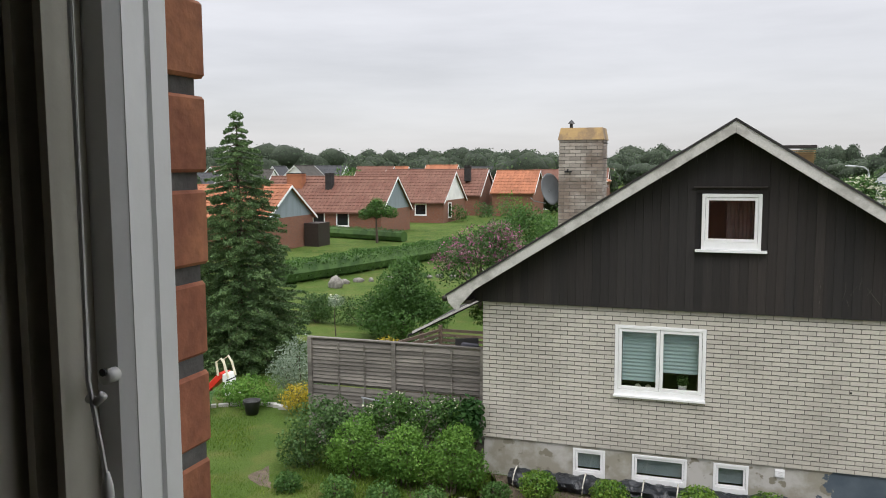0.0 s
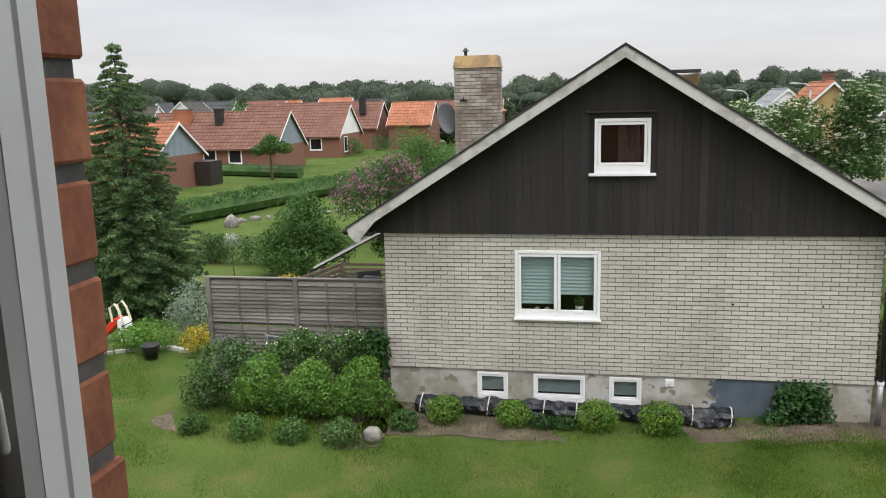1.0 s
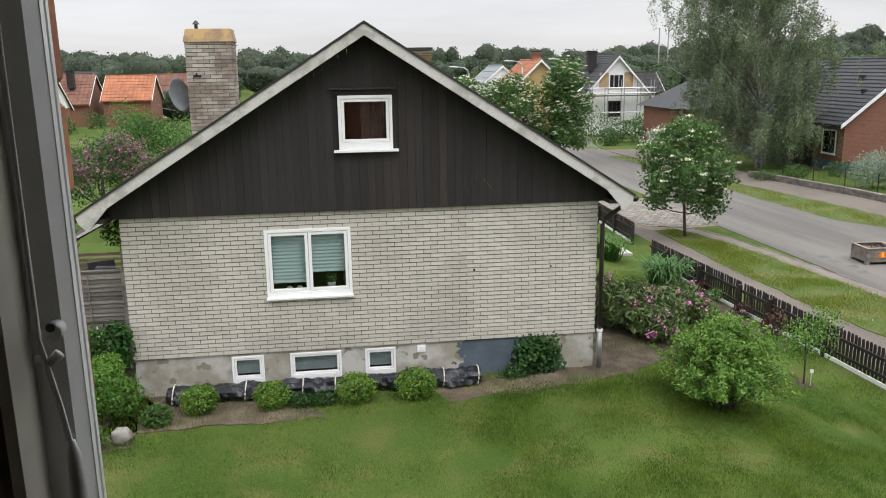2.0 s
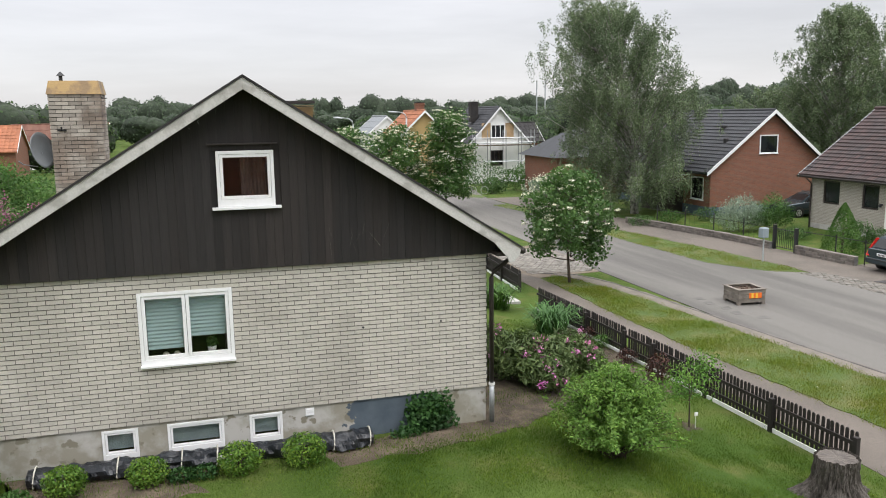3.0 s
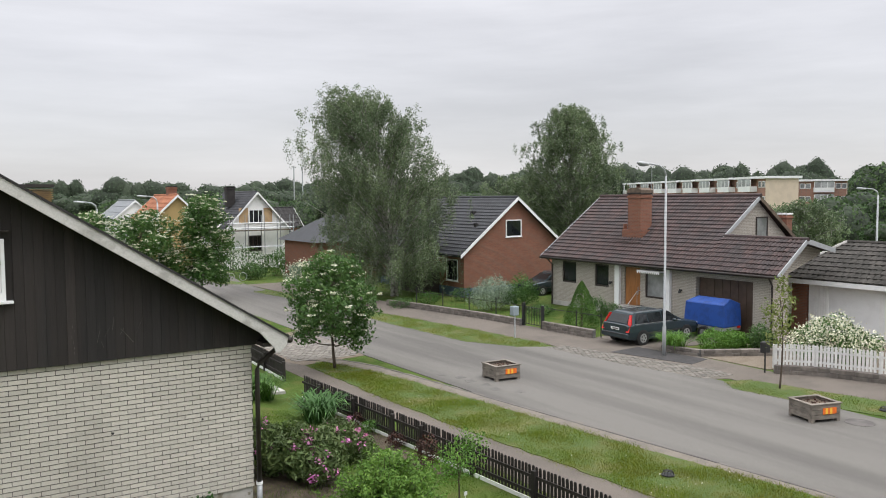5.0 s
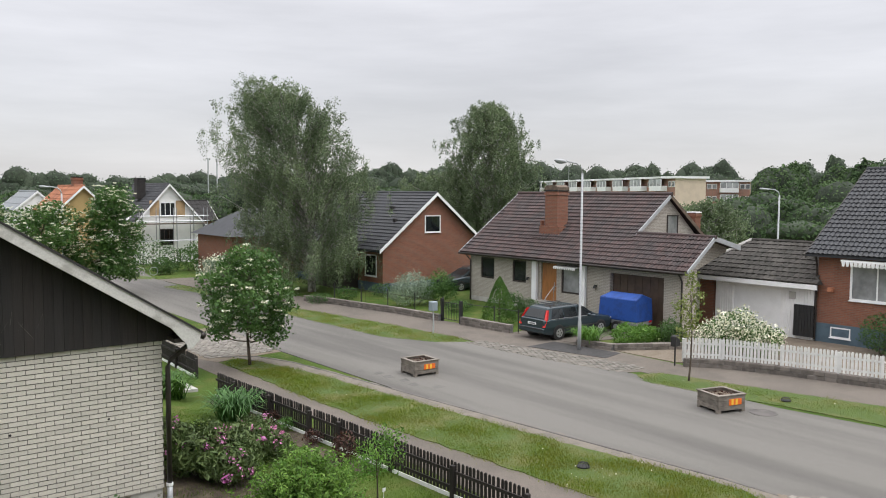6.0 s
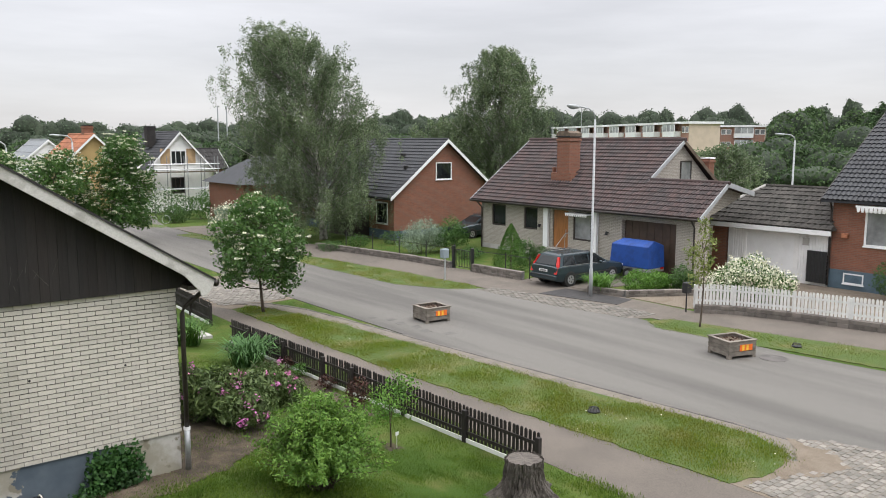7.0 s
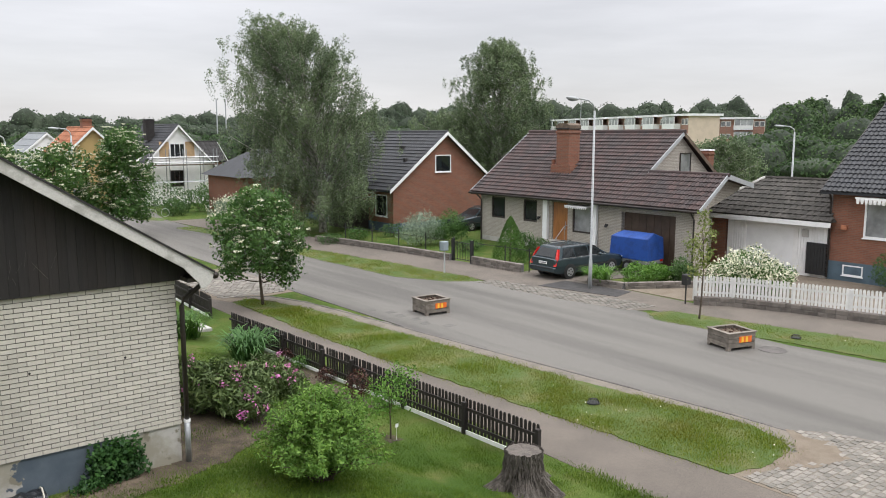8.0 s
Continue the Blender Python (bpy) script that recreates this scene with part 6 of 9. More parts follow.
shrub("shrub", (-3.95, 14.85), [(0, 0, 0.9, 0.42, 0.22, 0.5), (0.2, 0, 1.25, 0.2, 0.15, 0.2)], 900, 0.12, F_IVY, "large leaved climbing plant by the wooden screen", bumps=0.5)
for x, y, s in ((-6.65, 13.1, 0.8), (-5.63, 13.0, 1.0), (-4.79, 13.0, 1.0), (-3.91, 13.0, 1.05), (-3.0, 13.75, 0.85)):
    shrub("low_shrub", (x, y), [(0, 0, 0.17 * s, 0.32 * s, 0.3 * s, 0.25 * s)], 1100, 0.055, F_MID, "small round green shrub in the soil", group="small border shrubs")
# clipped box shrubs by the wall
for x, s in ((-2.34, 1.0), (-1.13, 0.95), (0.32, 1.08), (1.38, 1.12)):
    shrub("box_shrub", (x, 14.12), [(0, 0, 0.24 * s, 0.35 * s, 0.3 * s, 0.27 * s)], 1900, 0.05, F_BOXBALL, "rounded yellow green box shrub by the wall", group="box shrubs", bumps=0.15)
for x in (-0.62, -0.25):
    shrub("low_plant", (x, 14.1), [(0, 0, 0.1, 0.24, 0.2, 0.14)], 420, 0.06, F_IVY, "low dark green plant in the soil bed", group="low plants")
# ivy on the plinth
ivy = thing("ivy", (3.75, 14.85, 0), "glossy green ivy climbing the plinth", "climber")
q = RNG.normal(size=(2300, 2))
ip = np.stack([3.78 + 0.26 * q[:, 0], WY - 0.10 + 0.07 * RNG.normal(size=2300), 0.30 + 0.22 * q[:, 1]], 1)
ok = (ip[:, 2] > 0.02) & (ip[:, 2] < 0.78) & (ip[:, 1] < WY + 0.02) & (np.abs(ip[:, 0] - 3.78) < 0.6 - 0.25 * np.clip(ip[:, 2], 0, 1))
leaves("foliage", ip[ok], 0.085, F_IVY, ivy, out=np.tile((0, -1, 0.3), (ok.sum(), 1)))
p_, d_ = shell((3.35, 14.75, 0.08), (0.35, 0.14, 0.12), 260)
leaves("foliage", p_, 0.07, F_IVY, ivy, out=d_)

# garden behind the screen
shrub("silver_shrub", (-9.3, 18.6), [(0, 0, 0.95, 0.75, 0.6, 0.72), (-0.45, 0, 0.7, 0.5, 0.5, 0.5), (0.5, 0, 0.8, 0.5, 0.5, 0.55)], 4200, 0.06, F_SILVER, "silver green rounded shrub", bumps=0.25)
shrub("shrub", (-10.2, 17.6), [(0, 0, 0.35, 0.65, 0.55, 0.42), (-0.5, 0.1, 0.25, 0.5, 0.45, 0.32)], 2600, 0.07, F_BUSH, "low leafy green shrub at the lawn edge")
shrub("yellow_shrub", (-8.75, 17.4), [(0, 0, 0.35, 0.45, 0.4, 0.38), (0.3, 0.1, 0.3, 0.35, 0.35, 0.3)], 2200, 0.055, F_YELLOW, "golden yellow leaved shrub")
shrub("yellow_shrub", (-9.4, 24.5), [(0, 0, 0.5, 0.6, 0.5, 0.5)], 1500, 0.07, F_YELLOW, "golden yellow leaved shrub behind the screen")
shrub("shrub", (-7.6, 22.8), [(0, 0, 0.6, 0.8, 0.6, 0.6), (0.9, 0, 0.7, 0.7, 0.6, 0.6)], 2600, 0.08, F_SILVER, "pale variegated shrub behind the screen")
shrub("climber", (-4.9, 20.6), [(0, 0, 2.3, 0.55, 0.4, 0.45), (0.4, 0, 1.9, 0.4, 0.4, 0.4)], 1500, 0.09, F_BUSH, "fresh green climber over the terrace roof", stems=3)
for y0, ln, x0 in ((31.9, 1.1, -15.75), (31.8, 2.9, -13.6)):
    bl = [((k - 1) * ln / 3 - 0.0, 0, 0.65, ln / 3, 0.5, 0.7) for k in range(3)]
    shrub("hedge", (x0, y0), bl, 3000, 0.09, F_DARK, "clipped dark green hedge across the lawn", "hedge", "garden hedges", bumps=0.14)
r_, P_, D_ = crown_tree("small_tree", (-13.6, 29.4), 1.7, 1.1, [(0, 0, 1.45, 0.36, 0.36, 0.26)], 500, 0.07, F_SILVER, M_BARK, "small standard tree with pale blossom", 0.03)
sprigs(r_, P_, D_, 12, 4, 0.05, 0.03, F_WHITEB)
crown_tree("garden_tree", (-10.9, 29.8), 3.5, 0.7, [(0, 0, 1.9, 1.15, 1.1, 1.15), (-0.8, 0, 1.4, 0.8, 0.8, 0.8), (0.8, 0, 1.5, 0.85, 0.8, 0.85), (0.1, 0.2, 2.7, 0.72, 0.7, 0.64), (1.35, 0.3, 1.05, 0.7, 0.7, 0.7), (0, -0.5, 0.8, 1.3, 1.0, 0.8), (-1.2, 0, 0.8, 0.8, 0.8, 0.7)], 15000, 0.11, F_MID, M_BARK, "dense green garden tree")
r_, P_, D_ = crown_tree("lilac_bush", (-9.9, 37.5), 4.6, 0.6, [(0, 0, 2.6, 1.8, 1.4, 1.5), (1.6, 0, 2.4, 1.5, 1.3, 1.3), (-1.3, 0, 2.0, 1.2, 1.2, 1.1), (3.0, 0, 2.2, 1.4, 1.2, 1.2), (0.8, 0, 3.5, 1.0, 1.0, 0.9)], 7000, 0.13, F_DARK, M_BARK, "purple flowering lilac bush")
sprigs(r_, P_, D_, 420, 9, 0.085, 0.09, F_LILAC, up=-0.1)
# long hedges between the gardens
def hedge_run(pts, h, w, n, mat, label):
    L = [math.hypot(b[0] - a[0], b[1] - a[1]) for a, b in zip(pts, pts[1:])]
    root = thing("hedge", (pts[0][0], pts[0][1], g(*pts[0])), label, "hedge", "long hedges")
    P = []
    for (a, b), ln in zip(zip(pts, pts[1:]), L):
        m = int(n * ln / sum(L))
        s, u = U(0, 1, m), U(-1, 1, m)
        v = U(0, 1, m) ** 0.6
        x, y = a[0] + (b[0] - a[0]) * s, a[1] + (b[1] - a[1]) * s
        nx_, ny_ = -(b[1] - a[1]) / ln, (b[0] - a[0]) / ln
        lump = np.array([noise.noise((p * 0.5, q * 0.5, 2)) for p, q in zip(x, y)])
        hh = h * (1 + 0.22 * lump)
        ww = w * 0.5 * (1 - 0.3 * v)
        x2, y2 = x + nx_ * u * ww, y + ny_ * u * ww
        P.append(np.stack([x2, y2, gz(x2, y2) + v * hh], 1))
    leaves("foliage", np.concatenate(P), 0.14, mat, root)
    # Solid deep green tube fills the run behind the loose leaves.
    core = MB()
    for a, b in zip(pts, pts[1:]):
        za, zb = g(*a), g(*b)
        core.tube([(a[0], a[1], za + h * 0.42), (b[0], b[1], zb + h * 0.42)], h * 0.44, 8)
    part("solid_core", core, F_DARK, root)


hedge_run([(-23.6, 42.5), (-22.4, 50), (-20.8, 62), (-18.6, 74)], 1.5, 1.5, 22000, F_MID, "long clipped green hedge between gardens")
hedge_run([(-20.0, 62), (-16.0, 60), (-13, 58)], 1.3, 1.2, 4000, F_MID, "clipped green hedge across the garden")
hedge_run([(-41, 80.2), (-28.6, 76)], 1.3, 1.2, 4500, F_DARK, "clipped hedge before the brick houses")
crown_tree("pollard_tree", (-30.9, 74.5), 4.4, 2.0, [(0, 0, 3.3, 1.4, 1.2, 0.9), (-1.2, 0, 2.9, 0.9, 0.9, 0.6), (1.3, 0, 3.1, 0.9, 0.9, 0.6), (0, 0, 4.0, 0.8, 0.8, 0.5)], 2600, 0.22, F_MID, M_BARK, "small pollarded tree on the lawn", 0.16)
crown_tree("garden_tree", (-13.6, 62), 5, 0.8, [(0, 0, 2.3, 2.4, 2, 1.7), (2.2, 0, 2.0, 2.0, 1.8, 1.5), (-2.0, 0, 1.8, 1.8, 1.6, 1.3), (0.5, 0, 3.6, 1.5, 1.4, 1.1)], 5500, 0.2, F_MID, M_BARK, "broad green garden tree beyond the lawn")
for k in range(16):
    x, y = (-33 + 2.6 * k + U(-1, 1), U(78, 118))
    h = U(1.6, 4.2)
    shrub("garden_shrub", (x, y), [(0, 0, h * 0.5, h * 0.55, h * 0.5, h * 0.5), (h * 0.4, 0, h * 0.4, h * 0.4, h * 0.4, h * 0.4)], 420, 0.28, (F_MID, F_DARK, F_BUSH)[k % 3], "distant green garden shrub", group="distant shrubs", stems=2)
crown_tree("garden_tree", (-54, 118), 8, 2, [(0, 0, 5.0, 3.2, 3, 2.8), (-2.5, 0, 4, 2.2, 2.2, 2.0), (2.3, 0, 4.2, 2.3, 2.2, 2.0)], 2600, 0.4, F_MID, M_BARK, "round green tree among the houses", 0.25)

# shrubs between house and street
RH = [(0, 0, 0.6, 0.8, 0.75, 0.58), (0.75, -0.35, 0.55, 0.65, 0.6, 0.5), (-0.5, 0.5, 0.72, 0.6, 0.6, 0.45), (0.3, -0.8, 0.42, 0.6, 0.5, 0.4), (1.2, 0.2, 0.6, 0.5, 0.5, 0.42), (1.5, -0.3, 0.4, 0.4, 0.4, 0.35)]
r_, P_, D_ = shrub("rhododendron", (6.6, 17.4), RH, 11000, 0.15, F_RHODO, "rhododendron with magenta and pink flower trusses", bumps=0.4, aspect=0.27)
sprigs(r_, P_, D_, 70, 18, 0.06, 0.05, F_PINK, up=-0.35, label="magenta flower trusses")
def shoot_shrub(at, r, h, stems, per, size, mat, label, group=""):
    """A loose shrub of many arching shoots, leafy along their outer half."""
    x, y = at
    z = g(x, y)
    root = thing("shrub", (x, y, z), label, "shrub", group)
    st, P, D = MB(), [], []
    for k in range(stems):
        a = k * 2.39996 + U(-0.3, 0.3)
        tilt = (k + 0.5) / stems
        reach = r * tilt ** 0.6 * U(0.7, 1.12) * (1 + 0.25 * noise.noise((1.5 * math.cos(a), 1.5 * math.sin(a), 2.0)))
        up = h * (1.0 - 0.62 * tilt ** 1.6) * U(0.72, 1.08)
        o = Vector((x + U(-0.18, 0.18), y + U(-0.18, 0.18), z - 0.03))
        tip = Vector((x + reach * math.cos(a), y + reach * math.sin(a), z + up))
        mid = o.lerp(tip, 0.5) + Vector((-0.06 * math.cos(a), -0.06 * math.sin(a), 0.16 * up))
        line = [o, o.lerp(mid, 0.6), mid, mid.lerp(tip, 0.55), tip]
        st.tube(line, [0.012, 0.010, 0.008, 0.005, 0.002], 4)
        m = int(per * U(0.7, 1.3))
        q = U(0.22, 1.0, m) ** 0.75
        b = np.where(q[:, None] < 0.5, np.outer(1 - 2 * q, o) + np.outer(2 * q, mid), np.outer(2 - 2 * q, mid) + np.outer(2 * q - 1, tip))
        b = b + RNG.normal(size=(m, 3)) * (0.075, 0.075, 0.06) * (1.25 - 0.7 * q)[:, None]
        P.append(b)
        D.append(np.tile(((tip - mid).normalized() + Vector((0, 0, 0.5)))[:], (m, 1)))
    part("stemwork", st, M_BARK, root)
    P, D = np.concatenate(P), np.concatenate(D)
    ok = P[:, 2] > z + 0.04
    leaves("foliage", P[ok], size, mat, root, out=D[ok] * 0.8, aspect=0.42)
    return root


shoot_shrub((6.6, 13.05), 1.25, 1.6, 250, 85, 0.075, F_BIGSHRUB, "large loose fresh green shrub on the lawn")
crown_tree("sapling", (9.6, 15.3), 1.7, 0.5, [(0, 0, 1.05, 0.6, 0.55, 0.45), (0.4, 0.1, 1.35, 0.4, 0.4, 0.3), (-0.5, 0, 0.85, 0.42, 0.4, 0.32)], 1300, 0.065, F_BUSH, M_BARK, "young fresh green sapling by the fence", 0.025)
tagged(part("plant_tag", MB().box(9.66, 9.74, 15.2, 15.21, g(9.6, 15.2) + 0.28, g(9.6, 15.2) + 0.36).tube([(9.7, 15.215, g(9.6, 15.2) - 0.02), (9.7, 15.215, g(9.6, 15.2) + 0.34)], 0.006, 5), M_WHITE), "small white plant tag on a stick by the sapling", "plant tag")
shrub("red_shrub", (10.6, 18.2), [(0, 0, 0.4, 0.35, 0.35, 0.4)], 500, 0.07, F_RED, "dark red leaved shrub by the fence")
for k, y in enumerate((19.9, 21.4, 22.3, 17.2)):
    shrub("bed_plant", (10.7, y), [(0, 0, 0.2, 0.28, 0.3, 0.22)], 260, 0.07, (F_RED, F_MID)[k % 2], "small plant in the fence bed", group="fence bed plants", stems=3)


def strap_clump(name, at, r, h, n, mat, label, category="plant", group=""):
    x, y = at
    z = g(x, y)
    root = thing(name, (x, y, z), label, category, group)
    mb = MB()
    for _ in range(n):
        a, L = U(0, 6.283), h * U(0.7, 1.2)
        o = Vector((x + U(-r, r) * 0.5, y + U(-r, r) * 0.5, z))
        d, sd = Vector((math.cos(a), math.sin(a), 0)), Vector((-math.sin(a), math.cos(a), 0)) * 0.012 * (h / 0.5)
        p1, p2, p3 = o + d * r * 0.3 + Vector((0, 0, L * 0.6)), o + d * r * 0.75 + Vector((0, 0, L * 0.85)), o + d * r * U(0.9, 1.3) + Vector((0, 0, L * U(0.5, 0.9)))
        mb.add([o - sd, o + sd, p1 + sd, p1 - sd, p2 + sd, p2 - sd, p3], [(0, 1, 2, 3), (3, 2, 4, 5), (5, 4, 6)])
    part("leaves", mb, mat, root)
    return root


strap_clump("day_lily", (9.9, 23.2), 0.75, 0.85, 260, F_LILY, "clump of long green strap leaves by the fence")
strap_clump("day_lily", (9.3, 26.4), 0.7, 0.8, 220, F_CONIFER, "bright green clump beside the garden path")
strap_clump("day_lily", (8.6, 29.9), 0.8, 0.8, 240, F_CONIFER, "bright green leafy clump beside the garden path")
lily = strap_clump("day_lily", (-11.0, 16.6), 0.42, 0.5, 140, F_LILY, "clump of day lily leaves with orange buds")
leaves("buds", np.array([-11.0, 16.6, g(-11, 16.6) + 0.52]) + RNG.normal(size=(16, 3)) * (0.18, 0.15, 0.05), 0.06, F_YELLOW, lily)

# street trees with white flower heads
def street_tree(at, h, r, n, label, base=0.9, leaf=0.16, k=17, flowers=70):
    bl = scatter_blobs(k, base + 0.3, h - 0.3, r * 1.05, r * 1.05, r * (0.30 if k > 30 else 0.44))
    rt, P, D = crown_tree("street_tree", at, h, base, bl, n, leaf, F_ROWAN, M_BARK, label, 0.07, "street trees", inner=0.45, bumps=0.55)
    sprigs(rt, P, D, flowers, 24, 0.075, (0.075, 0.075, 0.02), F_WHITEB, up=-0.1, label="creamy white flower heads")


street_tree((13.7, 29.9), 4.65, 1.9, 9000, "young street tree with creamy white flower heads", flowers=130, leaf=0.15, k=34)
street_tree((16.1, 55.5), 6.9, 2.2, 10500, "street tree with creamy white flower heads", flowers=420, leaf=0.2)
street_tree((12.4, 56.7), 5.9, 2.3, 10000, "street tree with creamy white flower heads", flowers=420, leaf=0.2)
street_tree((8.9, 57.8), 5.5, 2.2, 9000, "street tree with creamy white flower heads", flowers=420, leaf=0.2)
crown_tree("young_tree", (24.9, 17.9), 4.1, 1.3, [(0, 0, 2.3, 0.5, 0.45, 0.5), (0.3, 0, 3.1, 0.4, 0.4, 0.45), (-0.4, 0.1, 2.8, 0.36, 0.36, 0.36), (0.1, 0, 3.7, 0.28, 0.28, 0.3), (-0.35, 0, 1.8, 0.36, 0.36, 0.3)], 620, 0.12, F_YOUNG, M_BARK, "thin young tree with sparse yellow green leaves", 0.04, bumps=0.5)


def birch(at, h, r, n, label, lean=(0.0, 0.0), leaf=0.12, limbs=90, twigs=11, top=0.72, mat=None):
    """A weeping birch: limbs rise from the trunk, their twigs hang in leafy strands."""
    x, y = at
    z = g(x, y)
    root = thing("birch_tree", (x, y, z), label, "tree")

    def stem(q):
        return Vector((x + lean[0] * q * q, y + lean[1] * q * q, z + h * q))

    part("trunk", MB().tube([stem(q) for q in (-0.02, 0.1, 0.25, 0.4, 0.55, 0.7, 0.85, 0.96)], [0.30, 0.25, 0.21, 0.17, 0.13, 0.09, 0.05, 0.02], 10), M_BIRCHBARK, root, smooth=True)
    lm, P = MB(), []
    for k in range(limbs):
        q = 0.14 + 0.86 * ((k + U(0.1, 0.9)) / limbs) ** 0.8
        a = k * 2.39996 + U(-0.35, 0.35)
        wide = np.interp(q, [0, 0.15, 0.32, 0.52, 0.72, 0.88, 1.0], [0.5, 0.82, 1.0, 1.0, 0.5 + 0.5 * top, top, 0.42 * top])
        R = r * float(wide) * (1 + 0.24 * noise.noise((1.8 * math.cos(a), 1.8 * math.sin(a), q * 3.5))) * U(0.35, 1.0) ** 0.7
        base = stem(max(0.08, q - 0.10 - 0.26 * R / r))
        tip = stem(q) + Vector((R * math.cos(a), R * math.sin(a), h * (0.05 * noise.noise((2 * math.cos(a), 2 * math.sin(a), 9.0)) - 0.02)))
        mid = base.lerp(tip, 0.55) + Vector((0, 0, 0.10 * R))
        line = [base, base.lerp(mid, 0.6), mid, mid.lerp(tip, 0.6), tip]
        lm.tube(line, [0.055, 0.045, 0.032, 0.02, 0.008], 5)
        for _ in range(twigs):
            s = U(0.3, 1.0) ** 0.7
            c = np.array(mid.lerp(tip, 2 * s - 1) if s > 0.5 else base.lerp(mid, 2 * s)) + RNG.normal(size=3) * (0.42, 0.42, 0.22)
            m = max(8, int(n / (limbs * twigs) * U(0.6, 1.4)))
            hang = U(0.5, 2.1) * (1.25 - 0.75 * q)
            drop = U(0, 1, m)
            drift = RNG.normal(size=2) * 0.18
            p = c + RNG.normal(size=(m, 3)) * (0.12, 0.12, 0.10)
            p[:, 0] += drift[0] * drop
            p[:, 1] += drift[1] * drop
            p[:, 2] -= drop * hang
            P.append(p)
            if c[2] - hang > z + 0.3:
                lm.tube([c, c + np.array((drift[0], drift[1], -hang))], [0.008, 0.003], 3)
    P = np.concatenate(P)
    part("branchwork", lm, M_BIRCHBARK, root)
    leaves("crown", P[P[:, 2] > z + 0.25], leaf, mat or F_BIRCH, root, aspect=0.6)
    return root


birch((27.35, 48.9), 14.5, 5.5, 165000, "big weeping birch with ragged hanging foliage", lean=(-2.5, 1.3), limbs=170, twigs=14, leaf=0.105, top=0.84)
birch((50.9, 57.0), 15.6, 5.3, 115000, "tall birch behind the brick house", limbs=140, twigs=12, leaf=0.135, top=0.78)
birch((49.5, 62.0), 9.0, 5.6, 52000, "broad birch behind the houses", limbs=110, twigs=11, leaf=0.16)
birch((40.5, 66.0), 8.5, 5.0, 22000, "broad leafy tree behind the brick house", limbs=60, twigs=9, leaf=0.18)

# front gardens across the street
shrub("weeping_shrub", (28.6, 39.3), [(0, 0, 1.3, 1.3, 1.1, 0.75), (-0.8, 0, 0.8, 0.9, 0.8, 0.7), (0.8, 0, 0.8, 0.9, 0.8, 0.7)], 4200, 0.10, F_SILVER, "weeping pale green shrub on a front lawn", bumps=0.45)
shrub("rose_shrub", (30.2, 38.6), [(0, 0, 1.3, 0.9, 0.8, 0.9), (0.6, 0, 0.9, 0.7, 0.7, 0.7), (-0.6, 0, 0.8, 0.7, 0.7, 0.6)], 3200, 0.10, F_MID, "tall green shrub with pink blossom by the lawn", bumps=0.4)
cyp = thing("cypress", (28.2, 31.3, -0.9), "dense bright green conical cypress", "shrub")
part("trunk", MB().tube([(28.2, 31.3, -1.0), (28.2, 31.3, 1.2)], [0.07, 0.02], 6), M_BARK, cyp)
t_ = U(0, 1, 6000)
an = U(0, 6.283, 6000)
rad_ = 1.05 * (1 - t_) ** 0.75 * (0.8 + 0.2 * U(0, 1, 6000)) * (1 + 0.1 * np.sin(an * 5 + t_ * 9)) * np.clip(t_ * 6 + 0.6, 0, 1)
leaves("foliage", np.stack([28.2 + rad_ * np.cos(an), 31.3 + rad_ * np.sin(an), -0.86 + 2.4 * t_], 1), 0.09, F_CONIFER, cyp, out=np.stack([np.cos(an), np.sin(an), 0.4 + 0 * an], 1), aspect=0.4)
shrub("dark_shrub", (30.3, 32.6), [(0, 0, 0.7, 0.8, 0.7, 0.7), (0.7, -0.6, 0.6, 0.6, 0.6, 0.5)], 2200, 0.1, F_DARK, "dark green shrub beside the steps")
shrub("green_shrub", (28.7, 23.6), [(0, 0, 0.5, 0.75, 0.7, 0.5), (0.6, -0.5, 0.5, 0.7, 0.6, 0.45), (1.2, -0.7, 0.4, 0.6, 0.5, 0.4)], 3600, 0.10, F_BUSH, "low spreading green shrub by the drive")
strap_clump("fern", (27.3, 24.6), 0.7, 0.85, 200, F_BUSH, "tall fern clump beside the lamp post")
shrub("green_shrub", (29.9, 22.2), [(0, 0, 0.7, 0.5, 0.5, 0.6), (0.4, 0, 0.5, 0.5, 0.5, 0.5)], 1800, 0.1, F_DARK, "upright green shrub at the drive corner")
r_, P_, D_ = shrub("flowering_shrub", (30.2, 19.2), [(0, 0, 1.05, 1.25, 1.15, 0.95), (-0.6, 0.6, 0.8, 0.9, 0.8, 0.75), (0.6, -0.8, 0.75, 0.95, 0.9, 0.7)], 5200, 0.10, F_MID, "large shrub covered in cream white blossom", bumps=0.3)
sprigs(r_, P_, D_, 900, 5, 0.08, 0.07, F_WHITEB, up=-0.3)
shrub("dark_shrub", (35.4, 15.6), [(0, 0, 0.9, 0.7, 0.9, 0.9)], 1800, 0.1, F_DARK, "dark shrub before the brick house")
r_, P_, D_ = shrub("flowering_shrub", (25.0, 58.5), [(0, 0, 1.0, 1.6, 1.4, 1.0), (1.5, 0, 0.9, 1.3, 1.2, 0.9)], 2600, 0.16, F_SILVER, "pale blossoming shrub by the far road")
sprigs(r_, P_, D_, 260, 4, 0.14, 0.1, F_WHITEB, up=-0.3)
